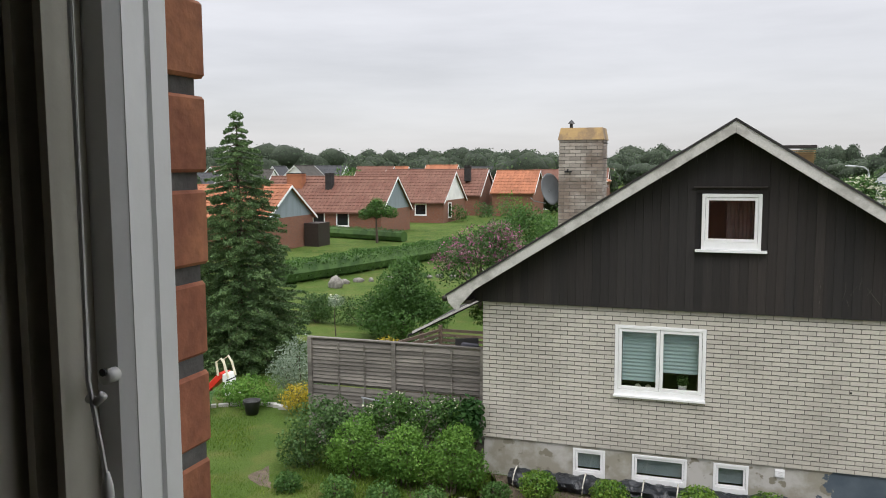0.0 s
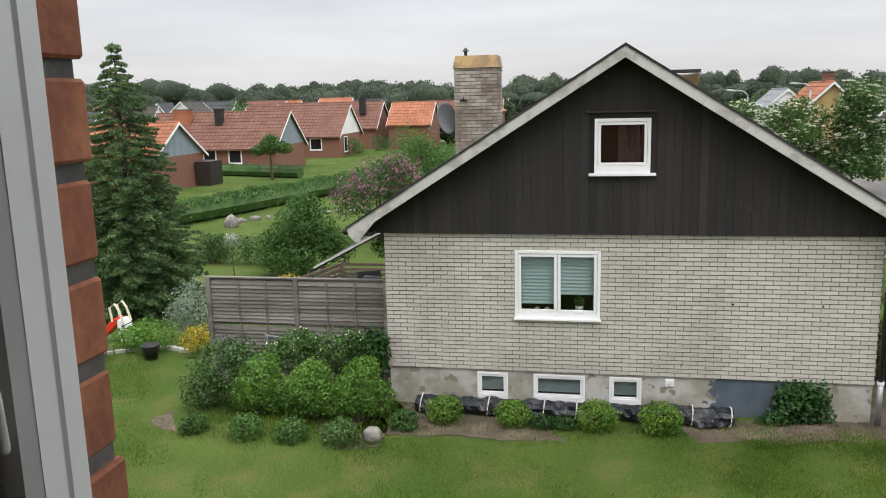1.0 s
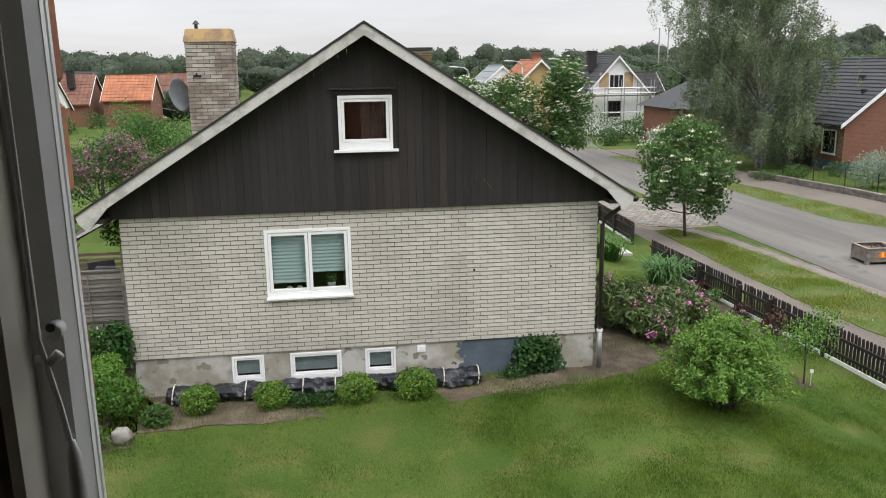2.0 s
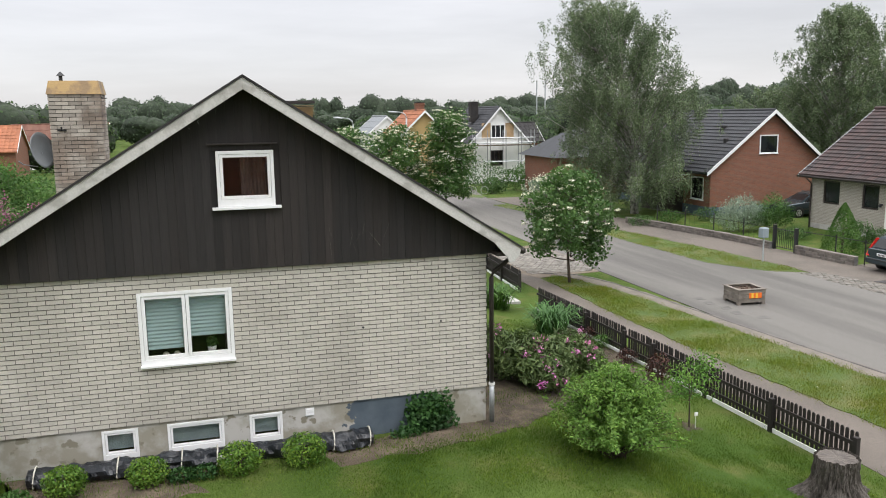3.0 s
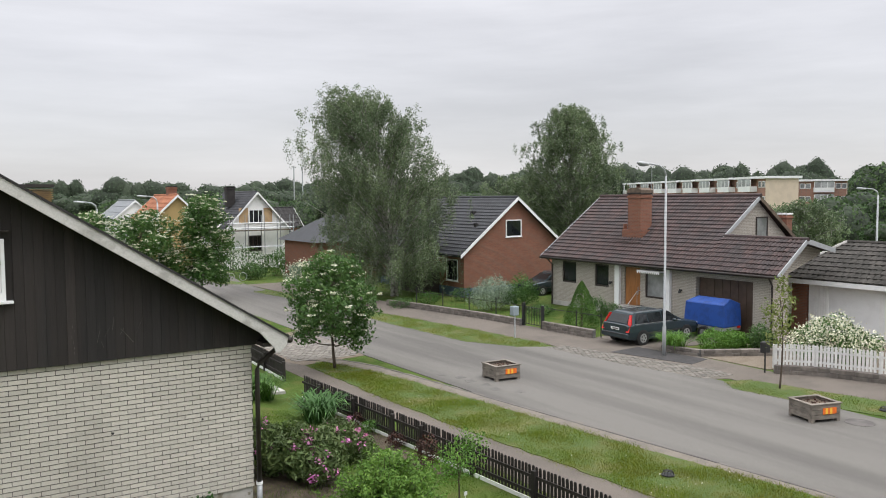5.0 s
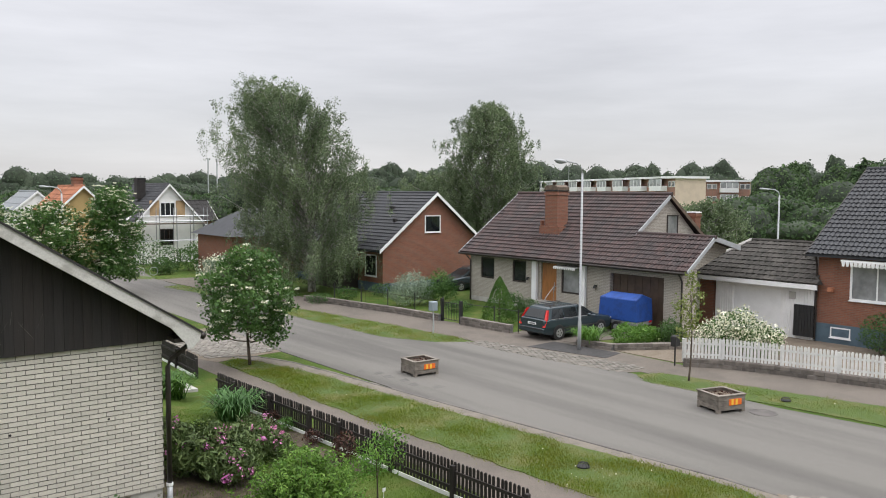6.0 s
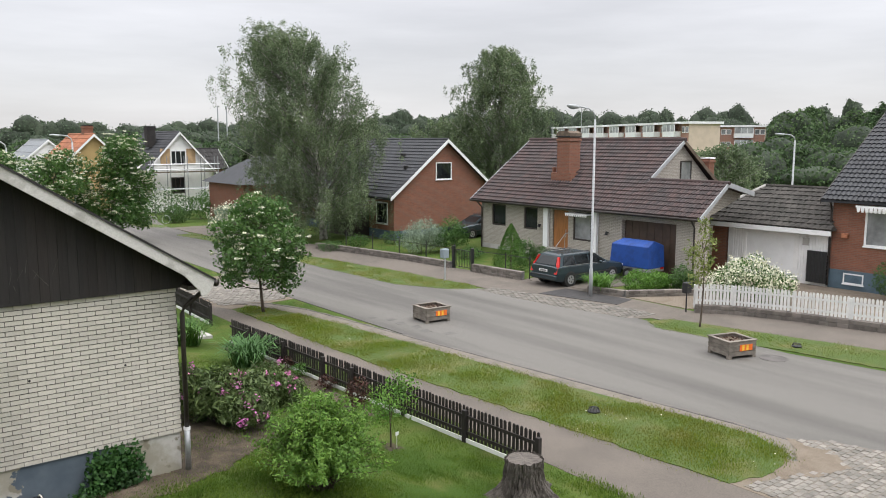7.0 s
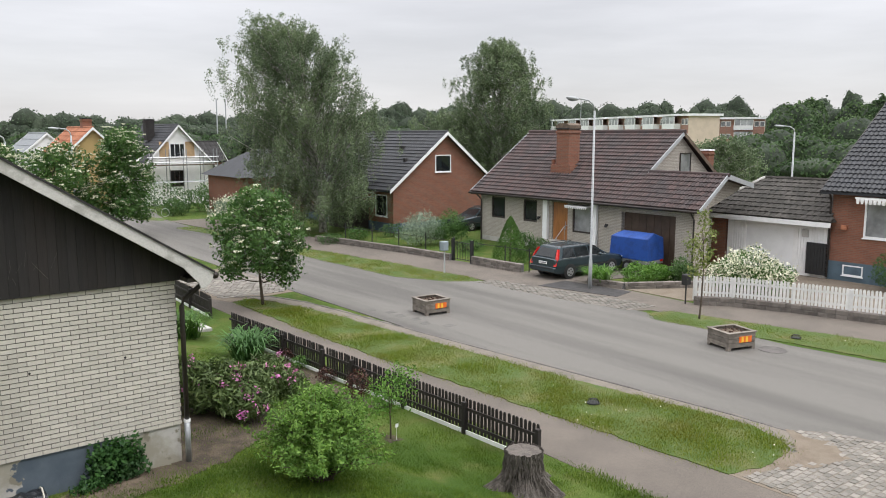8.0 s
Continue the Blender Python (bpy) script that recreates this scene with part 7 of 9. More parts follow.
for k, (x, y, h) in enumerate(((21.5, 71, 2.3), (24.2, 70, 2.8), (27.0, 69.5, 2.2), (23.5, 66.5, 1.5), (26.5, 63.5, 1.3), (19.5, 72, 2.0), (29.5, 74, 2.2), (16.5, 70, 2.4))):
    shrub("garden_shrub", (x, y), [(0, 0, h * 0.5, h * 0.6, h * 0.6, h * 0.55), (h * 0.5, 0, h * 0.4, h * 0.45, h * 0.4, h * 0.4)], 1300, 0.16, (F_MID, F_DARK)[k % 2], "green garden shrub by the far road", group="roadside shrubs", stems=3)
for k, (x, y, h) in enumerate(((24.8, 43.5, 0.6), (27.0, 44.0, 0.8), (29.5, 43.8, 0.9), (31.0, 41.5, 0.8), (29.4, 35.9, 0.6))):
    shrub("low_shrub", (x, y), [(0, 0, h * 0.5, 0.9, 0.7, h * 0.55)], 700, 0.1, (F_DARK, F_MID)[k % 2], "low green shrub in the front garden", group="front garden shrubs", stems=3)
birch((52.0, 34.5), 6.2, 4.4, 26000, "low weeping tree behind the garage", limbs=60, twigs=10, leaf=0.16)

# woods and tree groups to the horizon
wp, wd, cores = [], [], MB()
def wood(x, y, h, w, n=260):
    z0 = g(min(x, 3), 110)
    for k in range(5):
        low = 0.42 if k < 2 else U(0.5, 0.68)
        c = (x + U(-0.45, 0.45) * w, y + U(-0.3, 0.3) * w, z0 + h * low)
        rr = (w * U(0.36, 0.62), w * U(0.36, 0.62), h * (0.40 if k < 2 else U(0.22, 0.32)))
        p, d = shell(c, rr, n // 5, inner=0.88, bumps=0.2)
        wp.append(p)
        wd.append(d)
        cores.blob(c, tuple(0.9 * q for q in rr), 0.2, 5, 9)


for k in range(330):
    az = radians(-72 + 118 * (k / 330) + U(-0.3, 0.3))
    d = U(230, 420)
    x, y = d * math.sin(-az), d * math.cos(az)
    rise = 1 + 1.1 * S(22, 45, math.degrees(-az)) if az < 0 else 1
    h = d / 300 * U(9.2, 15.0) * (1.0 + 0.35 * float(rise - 1))
    wood(x, y, h, U(6, 11) * d / 300, 1050)
for k in range(46):
    az = radians(U(-74, -61.5))
    d = U(95, 220)
    wood(d * math.sin(-az), d * math.cos(az), U(7, 12) * d / 130, U(4, 8), 3400)
for x, y, h, w in ((52.8, 250, 15.5, 8), (61.9, 250, 14.5, 8), (-57, 250, 15.5, 9), (-73, 250, 15, 9), (-148, 250, 17.5, 12), (-138, 250, 17, 12), (-128, 252, 15.5, 10), (-40, 180, 11.5, 8), (-33, 185, 11, 7)):
    wood(x, y, h, w, 700)
for k in range(75):
    x, y = U(-110, -20), U(128, 225)
    wood(x, y, U(4, 7.5), U(2.5, 5), 400)
for x, y, h, w in ((88, 51, 8, 7), (96, 52, 9, 8), (84, 55, 7.5, 6), (93, 46, 8, 7), (58, 90, 9, 7), (66, 95, 9.5, 8), (74, 92, 9, 7), (50, 92, 8.5, 6), (82, 90, 10, 8), (44, 112, 9, 7), (36, 120, 9, 7), (28, 130, 9, 7)):
    wood(x, y, h, w, 3600)
WPa, WDa = np.concatenate(wp), np.concatenate(wd)
far_d = np.hypot(WPa[:, 0], WPa[:, 1])


def woods(name, pick, mat, k0, k1, label):
    """One mass of far foliage; its clumps grow with distance."""
    wm = leaf_mesh(name, WPa[pick], 1.0, mat, out=WDa[pick], aspect=0.8)
    co = np.empty(len(wm.vertices) * 3, np.float32)
    wm.vertices.foreach_get("co", co)
    co = co.reshape(-1, 4, 3)
    ctr = co.mean(1, keepdims=True)
    co = ctr + (co - ctr) * (k0 + far_d[pick] / k1)[:, None, None]
    wm.vertices.foreach_set("co", co.astype(np.float32).ravel())
    tagged(new(name, wm), label, "woods", "", "stuff")


woods("far_woods", far_d >= 225, F_WOODS, 0.1, 520, "wooded skyline of broadleaf trees, haze greyed into the green")
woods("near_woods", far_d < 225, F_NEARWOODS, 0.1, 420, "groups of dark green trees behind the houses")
# Solid cores inside the crowns, coloured dark for the shade between leaves.
M_SHADEWOOD = surface("shade-dark woods core", (0.034, 0.050, 0.029), 0.95, 0.4, 0.12, 1.2, 0.5, 0.6, col2=(0.050, 0.070, 0.040), dist=0.5)
structure("woods_shade_cores", cores, M_SHADEWOOD, "solid cores filling the woods, shade put into their dark green", "woods", smooth=True, kind="stuff")

# ---- fences, walls and street furniture ----
def place(ob, mesh_name, m, parent):
    o = new(mesh_name, ob)
    o.matrix_basis = m
    return under(o, parent)


def picket_mesh(w, t, h, mat, round_top=True):
    prof = [(-w / 2, 0), (w / 2, 0), (w / 2, h - w * 0.6), (w * 0.32, h - w * 0.18), (0, h), (-w * 0.32, h - w * 0.18), (-w / 2, h - w * 0.6)]
    return mesh_of("picket", MB().prism(prof, -t / 2, t / 2, "y"), mat)


def fence_run(name, line, step, h, w, mat, z, label, rails, base=None, post_every=2.2, inner=-1, post_h=0.72):
    """A picket fence along a line; rails and posts on its inner side."""
    root = tagged(thing(name, (line[0][0], line[0][1], z)), label, "fence")
    pm = picket_mesh(w, 0.022, h - 0.06, mat)
    for (ax, ay), (bx, by) in zip(line, line[1:]):
        L = math.hypot(bx - ax, by - ay)
        ux, uy = (bx - ax) / L, (by - ay) / L
        nx_, ny_ = -uy * inner, ux * inner
        yaw = math.degrees(math.atan2(uy, ux))
        for i in range(int(L / step)):
            d = (i + 0.5) * step
            place(pm, "picket", pose(ax + ux * d, ay + uy * d, z + 0.06 + U(-0.008, 0.008), U(-1, 1), U(-1, 1), yaw), root)
        for zr in rails:
            part("rail", MB().box(0, L, 0.014, 0.05, zr - 0.035, zr + 0.035, pose(ax, ay, z, 0, 0, yaw) @ Matrix.Scale(inner, 4, (0, 1, 0))), mat, root)
        for i in range(int(L / post_every) + 1):
            d = min(i * post_every, L - 0.05)
            part("post", MB().box(-0.05, 0.05, 0.02, 0.12, -0.1, post_h, pose(ax + ux * d, ay + uy * d, z, 0, 0, yaw) @ Matrix.Scale(inner, 4, (0, 1, 0))), mat, root, bevel=0.006)
        if base:
            part("base_board", MB().box(0, L, 0.052, 0.075, -0.02, 0.075, pose(ax, ay, z, 0, 0, yaw) @ Matrix.Scale(inner, 4, (0, 1, 0))), base, root, "white board along the fence foot")
    return root


fence_run("picket_fence", [(11.35, 12.5), (10.99, 20.5), (10.74, 26.2)], 0.118, 0.80, 0.072, M_PICKET, ZS + 0.02, "dark brown picket fence with white base board", (0.2, 0.56), M_WHITE, inner=1)
fence_run("picket_fence", [(11.25, 29.0), (11.5, 34.5)], 0.118, 0.80, 0.072, M_PICKET, ZS + 0.02, "dark brown picket fence beyond the gate", (0.2, 0.56), M_WHITE, inner=1)
white_line = [(26.95, 19.5), (27.85, 18.4), (28.6, 16.4), (29.05, 14.5), (29.4, 13.2), (30.7, 7.5)]
fence_run("white_fence", white_line, 0.128, 0.86, 0.088, M_WPICKET, ZS + 0.30, "white picket fence on a low stone base", (0.2, 0.62), inner=1, post_h=0.8)


def stone_wall(line, h, courses, label):
    root = tagged(thing("garden_wall", (line[0][0], line[0][1], ZS)), label, "garden wall", "low stone walls")
    for (ax, ay), (bx, by) in zip(line, line[1:]):
        L = math.hypot(bx - ax, by - ay)
        yaw = math.degrees(math.atan2(by - ay, bx - ax))
        m = pose(ax, ay, ZS, 0, 0, yaw)
        part("core", MB().box(0, L, -0.10, 0.10, -0.2, h - 0.02, m), M_MORTARG, root)
        for j in range(courses):
            x = -0.2 * (j % 2)
            while x < L:
                w = U(0.28, 0.55)
                a, b = max(x, 0), min(x + w, L)
                if b - a > 0.08:
                    o = U(-0.015, 0.015)
                    part("stone", MB().box(a + 0.006, b - 0.006, -0.13 + o, 0.13 - o, h * j / courses + 0.005, h * (j + 1) / courses - 0.005, m), M_WALLSTONE, root, bevel=0.012)
                x += w
    return root


stone_wall([(24.6, 45.0), (25.15, 42.9), (26.1, 37.2), (26.35, 33.9)], 0.36, 3, "low rubble stone wall before a front garden")
stone_wall([(26.5, 32.3), (26.75, 28.9)], 0.42, 3, "low rubble stone wall beside the gate")
stone_wall(white_line, 0.34, 2, "low rubble stone base under the white fence")
stone_wall([(26.9, 24.9), (27.3, 23.2), (30.2, 21.4)], 0.3, 2, "low rubble stone edge of the drive bed")
iron = tagged(thing("iron_fence", (26.2, 38, ZS)), "black iron post and rail fence on the stone wall", "fence")
ipts = [(25.2, 42.9), (25.6, 40.6), (25.95, 38.4), (26.2, 36.2), (26.4, 34.0)]
for (ax, ay), (bx, by) in zip(ipts, ipts[1:]):
    part("rail", MB().tube([(ax + 0.25, ay, ZS + 1.0), (bx + 0.25, by, ZS + 1.0)], 0.014, 5), M_BLACKMETAL, iron)
    for k in range(6):
        q = k / 6
        part("wire", MB().tube([(ax + 0.25 + (bx - ax) * q, ay + (by - ay) * q, ZS + 0.3), (ax + 0.25 + (bx - ax) * q, ay + (by - ay) * q, ZS + 1.0)], 0.005, 4), M_BLACKMETAL, iron)
for x, y in ipts:
    part("post", MB().tube([(x + 0.25, y, ZS), (x + 0.25, y, ZS + 1.25)], 0.03, 6), M_BLACKMETAL, iron)
iron2 = tagged(thing("iron_fence", (26.8, 30, ZS)), "black iron post and rail fence beside the drive", "fence")
for (ax, ay), (bx, by) in (((26.55, 32.2), (26.8, 30.4)), ((26.8, 30.4), (26.9, 28.8)), ((26.9, 28.8), (27.9, 28.7))):
    part("rail", MB().tube([(ax + 0.2, ay, ZS + 1.05), (bx + 0.2, by, ZS + (1.05 if bx < 27.5 else 0.6))], 0.016, 5), M_BLACKMETAL, iron2)
    part("post", MB().tube([(bx + 0.2, by, ZS), (bx + 0.2, by, ZS + 1.15)], 0.03, 6), M_BLACKMETAL, iron2)
gate = tagged(thing("iron_gate", (26.5, 33.1, ZS)), "closed black iron garden gate", "gate")
for y in (33.85, 32.35):
    part("post", MB().box(26.42, 26.56, y - 0.07, y + 0.07, ZS - 0.1, ZS + 1.2), M_BLACKMETAL, gate)
for k in range(11):
    y = 32.45 + 0.13 * k
    part("bar", MB().tube([(26.49, y, ZS + 0.12), (26.49, y, ZS + 1.05)], 0.012, 5), M_BLACKMETAL, gate)
for z in (0.15, 1.02):
    part("rail", MB().tube([(26.49, 32.4, ZS + z), (26.49, 33.8, ZS + z)], 0.018, 5), M_BLACKMETAL, gate)

# wooden screen beside the house
screen = tagged(thing("wooden_screen", (-5.5, 15.5, 0)), "weathered grey larch lap fence screen", "fence")
for x in (-7.38, -5.53, -3.70):
    part("post", MB().box(x - 0.045, x + 0.045, 15.38, 15.47, -0.4, 2.27), M_FENCEW, screen, bevel=0.006)
for x0, x1 in ((-7.33, -5.58), (-5.48, -3.75)):
    pn = part("panel", MB().box(x0, x1, 15.46, 15.49, 1.29, 1.35).box(x0, x1, 15.46, 15.49, 2.2, 2.25).box(x0, x1, 15.46, 15.49, 0.34, 0.4), M_FENCEW, screen)
    for lo in (0.42, 1.35):
        for k in range(11):
            z = lo + k * 0.077
            sag = U(-0.008, 0.008)
            mb = MB()
            vs, fs = [], []
            for i in range(7):
                x = x0 + (x1 - x0) * i / 6
                o = 0.012 * math.sin(i * 1.57 * 2 + k * math.pi) + U(-0.002, 0.002)
                zz = z + sag + U(-0.003, 0.003)
                vs += [(x, 15.412 + o, zz), (x, 15.440 + o, zz + 0.086), (x, 15.424 + o, zz), (x, 15.452 + o, zz + 0.086)]
                if i:
                    a = 4 * (i - 1)
                    fs += [(a, a + 4, a + 5, a + 1), (a + 2, a + 3, a + 7, a + 6), (a, a + 2, a + 6, a + 4), (a + 1, a + 5, a + 7, a + 3)]
            part("slat", mb.add(vs, fs), M_FENCEW, pn)
    for q in (0.34, 0.67):
        part("batten", MB().box(x0 + (x1 - x0) * q - 0.014, x0 + (x1 - x0) * q + 0.014, 15.392, 15.41, 0.42, 2.2), M_FENCEW, pn)
    part("gravel_board", MB().box(x0, x1, 15.44, 15.47, -0.1, 0.33), M_FENCEW, pn)
part("capping", MB().box(-7.42, -3.66, 15.40, 15.50, 2.252, 2.275), M_FENCEW, screen)
rail_ = tagged(thing("pipe_rail", (-4.9, 15.0, 0)), "galvanised pipe rail before the wooden screen", "rail")
part("bar", MB().tube([(-6.05, 15.0, 1.22), (-4.3, 14.95, 1.06)], 0.02, 8), M_GALV, rail_, smooth=True)
for x, z in ((-6.0, 1.21), (-4.32, 1.06)):
    part("leg", MB().tube([(x, 15.0, -0.1), (x, 14.97, z)], 0.018, 8), M_GALV, rail_)

# terrace and lean-to
lean = tagged(thing("lean_to_roof", (-5.2, 20, 0)), "lean-to terrace roof with white fascia", "roof")
part("roof", MB().prism([(-3.7, 3.05), (-6.95, 1.35), (-6.95, 1.42), (-3.7, 3.12)], 19.95, 24.0, "y"), M_FELT, lean, "dark lean-to roofing")
part("fascia", MB().prism([(-3.7, 3.09), (-6.8, 1.47), (-6.8, 1.53), (-3.7, 3.15)], 19.88, 19.95, "y"), M_BARGE, lean, "white sloping fascia")
for x in (-6.6, -4.2):
    part("post", MB().box(x - 0.05, x + 0.05, 19.97, 20.07, -1.0, 2.75 + 0.52 * (x + 4.2)), M_GREYTERR, lean)
deck = tagged(thing("terrace", (-5.0, 19.0, 0)), "weathered wooden terrace with slatted railing", "terrace")
for k in range(16):
    part("plank", MB().box(-6.6, -3.62, 17.6 + 0.148 * k, 17.74 + 0.148 * k, 0.72, 0.75), M_GREYTERR, deck)
part("frame", MB().box(-6.55, -3.65, 17.65, 19.9, -0.9, 0.715), M_GREYTERR, deck)
for k in range(7):
    z = 0.85 + 0.125 * k
    part("slat", MB().box(-6.0, -3.62, 19.75, 19.78, z, z + 0.07), M_GREYTERR, deck)
    part("slat", MB().prism([(-6.62, 17.7), (-6.58, 17.7), (-5.98, 19.78), (-6.02, 19.78)], z, z + 0.07, "z"), M_GREYTERR, deck)
for x, y in ((-6.0, 19.77), (-6.6, 17.7), (-3.7, 19.77), (-4.8, 19.77)):
    part("post", MB().box(x - 0.04, x + 0.04, y - 0.04, y + 0.04, 0.7, 1.76), M_GREYTERR, deck)
seat = tagged(thing("garden_chair", (-4.9, 18.6, 0.75)), "dark garden chair with grey cushion on the terrace", "chair", "terrace chairs")
part("seat", MB().box(-0.28, 0.28, -0.28, 0.28, 0.36, 0.42, pose(-4.9, 18.6, 0.75, 0, 0, 25)), M_TRIM, seat)
part("backrest", MB().box(-0.28, 0.28, 0.24, 0.29, 0.4, 0.95, pose(-4.9, 18.6, 0.75, -8, 0, 25)), M_TRIM, seat)
for sx in (-0.25, 0.25):
    for sy in (-0.25, 0.25):
        part("leg", MB().box(sx - 0.02, sx + 0.02, sy - 0.02, sy + 0.02, 0, 0.37, pose(-4.9, 18.6, 0.75, 0, 0, 25)), M_TRIM, seat)
copy_thing(seat, pose(-4.05, 18.8, 0.75, 0, 0, -60))
cush = MB().box(-0.22, 0.22, -0.07, 0.07, -0.22, 0.22, pose(-4.92, 18.68, 1.38, -20, 8, 25))
tagged(part("cushion", cush, M_CUSHION, bevel=0.05), "dark grey striped cushion on the chair", "cushion")
tbl = tagged(thing("garden_table", (-3.95, 18.0, 0.75)), "small table with white cloth on the terrace", "table")
part("tabletop", MB().lathe([(0.36, 0.68), (0.37, 0.70), (0.36, 0.72)], 20, (-3.98, 18.05, 0.75)), M_WHITE, tbl)
part("leg", MB().tube([(-3.98, 18.05, 0.75), (-3.98, 18.05, 1.44)], 0.035, 8), M_TRIM, tbl)

# black wrapped bundles at the wall foot
wr = tagged(thing("wrapped_bundle", (-0.2, 14.6, 0)), "long bundle wrapped in black plastic at the wall foot", "wrapped bundle")
wv, wf, nseg, ncir = [], [], 150, 14
for i in range(nseg + 1):
    x = -3.0 + 5.66 * i / nseg
    for k in range(ncir):
        a = 2 * math.pi * k / ncir
        c = Vector((x, 14.62, 0.135))
        r = 0.15 * (1 + 0.45 * noise.noise((x * 2.6, math.cos(a) * 1.6, math.sin(a) * 1.6)) + 0.30 * noise.noise((x * 9, math.cos(a) * 3, math.sin(a) * 3)))
        if i in (0, nseg):
            r *= 0.3
        wv.append((x, c.y + 1.35 * r * math.cos(a), max(0.02, c.z + r * math.sin(a))))
for i in range(nseg):
    for k in range(ncir):
        k2 = (k + 1) % ncir
        wf.append((i * ncir + k, i * ncir + k2, (i + 1) * ncir + k2, (i + 1) * ncir + k))
part("plastic", MB().add(wv, wf), M_WRAP, wr, "creased black plastic")
for x in (-2.86, -1.62, -0.62, -0.05, 1.92, 2.56):
    ring = [(x + 0.02 * math.sin(a), 14.62 + 0.225 * math.cos(a), max(0.03, 0.14 + 0.185 * math.sin(a))) for a in np.linspace(0.2, 2 * math.pi - 0.9, 12)]
    part("strap", MB().tube(ring, 0.013, 5), M_STRAP, wr, "pale strap")
part("box_end", MB().box(-0.02, 0.24, 14.42, 14.56, 0.03, 0.21), M_SLABW, wr, bevel=0.01)
for at, r, nm in (((-3.40, 13.15, 0.11), (0.17, 0.14, 0.16), "pale grey rounded boulder at the bed edge"), ((-19.8, 42.2, -0.95), (0.42, 0.30, 0.45), "grey standing stone on the lawn")):
    tagged(part("boulder", MB().blob(at, r, 0.35), M_STONE, smooth=True), nm, "stone")
for k in range(14):
    x, y = -20.5 + 0.75 * k + U(-0.3, 0.3), 44 + 0.9 * k + U(-0.5, 0.5)
    tagged(part("rock", MB().blob((x, y, g(x, y) + 0.08), (U(0.15, 0.4), U(0.15, 0.3), U(0.12, 0.25)), 0.35, 6, 9), M_STONE, smooth=True), "rock edging a flower bed", "stone", "bed edging rocks")
ke = tagged(thing("lawn_edging", (-10.2, 17.9, 0)), "pale concrete edging blocks round the bed", "edging", "", "structure")
for k in range(10):
    q = k / 9
    x, y = -11.2 + 1.9 * q, 16.9 + 0.9 * math.sin(q * 2.2)
    part("edging_block", MB().box(-0.12, 0.12, -0.05, 0.05, -0.05, 0.07, pose(x, y, g(x, y), 0, 0, 35 - 30 * q)), M_SLABW, ke, bevel=0.01)
pt = tagged(thing("plant_pot", (-9.75, 16.95, g(-9.75, 16.95))), "dark grey plant pot at the lawn edge", "pot")
part("body", MB().lathe([(0.14, 0), (0.2, 0.3), (0.21, 0.33), (0.18, 0.33), (0.17, 0.28)], 16, (-9.75, 16.95, g(-9.75, 16.95))), M_TRIM, pt, smooth=True)
toy = tagged(thing("play_slide", (-11.55, 18.4, g(-11.5, 18.4))), "red and cream plastic play slide on the lawn", "play slide")
zt = g(-11.5, 18.4)
part("chute", MB().prism([(-12.1, zt + 0.02), (-11.5, zt + 0.62), (-11.35, zt + 0.62), (-11.35, zt + 0.52), (-11.95, zt - 0.02)], 18.2, 18.55, "y"), M_REDTOY, toy, "red chute", bevel=0.015)
part("ladder", MB().prism([(-11.35, zt), (-11.05, zt), (-11.25, zt + 0.6), (-11.4, zt + 0.6)], 18.2, 18.55, "y"), M_WHITE, toy, "white ladder side", bevel=0.015)
for y in (18.2, 18.53):
    part("hoop", MB().tube([(-11.5, y, zt + 0.55), (-11.55, y, zt + 0.9), (-11.4, y, zt + 1.0), (-11.3, y, zt + 0.85), (-11.2, y, zt + 0.5)], 0.03, 6), M_CREAM, toy, "cream hoop handle")
for k in range(3):
    part("rung", MB().tube([(-11.1 - 0.06 * k, 18.16, zt + 0.15 + 0.15 * k), (-11.1 - 0.06 * k, 18.58, zt + 0.15 + 0.15 * k)], 0.025, 6), M_TRIM, toy)
# clothes dryer
dz = g(-19.6, 77)
dry = tagged(thing("clothes_dryer", (-19.6, 77, dz)), "white rotary clothes dryer on the lawn", "clothes dryer")
part("pole", MB().tube([(-19.6, 77, dz), (-19.6, 77, dz + 1.5)], 0.05, 6), M_WHITE, dry)
for k in range(4):
    a = k * math.pi / 2 + 0.4
    part("arm", MB().tube([(-19.6, 77, dz + 1.0), (-19.6 + 1.2 * math.cos(a), 77 + 1.2 * math.sin(a), dz + 1.55)], 0.035, 5), M_WHITE, dry)

# stump
sx, sy = 10.29, 11.88
sz = g(sx, sy)
stp = tagged(thing("tree_stump", (sx, sy, sz)), "sawn tree stump with furrowed grey bark", "stump")
SH, n, rings = 0.77, 150, 44
sv, sf = [], []
for i in range(rings + 1):
    q = i / rings
    z = -0.15 + (SH + 0.15) * q
    flare = max(0.0, 1 - z / 0.5) ** 2
    for k in range(n):
        a = 2 * math.pi * k / n
        ca, sa = math.cos(a), math.sin(a)
        lobes = 0.16 * flare * (0.6 + math.sin(5 * a + 0.8) + 0.5 * math.sin(3 * a))
        furrow = abs(noise.noise((7 * ca, 7 * sa, z * 1.6))) + 0.6 * abs(noise.noise((15 * ca, 15 * sa, z * 3.5 + 4))) + 0.35 * noise.noise((30 * ca, 30 * sa, z * 12))
        r = 0.345 + 0.20 * flare + lobes + 0.03 * noise.noise((1.6 * ca, 1.6 * sa, 0.5)) + 0.085 * (furrow - 0.25)
        top = 0.035 * noise.noise((5 * ca, 5 * sa, 3.0)) + 0.02 * noise.noise((17 * ca, 17 * sa, 3.0)) if i == rings else 0.0
        sv.append((sx + r * ca, sy + r * sa, sz + z + top))
for i in range(rings):
    for k in range(n):
        k2 = (k + 1) % n
        sf.append((i * n + k, i * n + k2, (i + 1) * n + k2, (i + 1) * n + k))
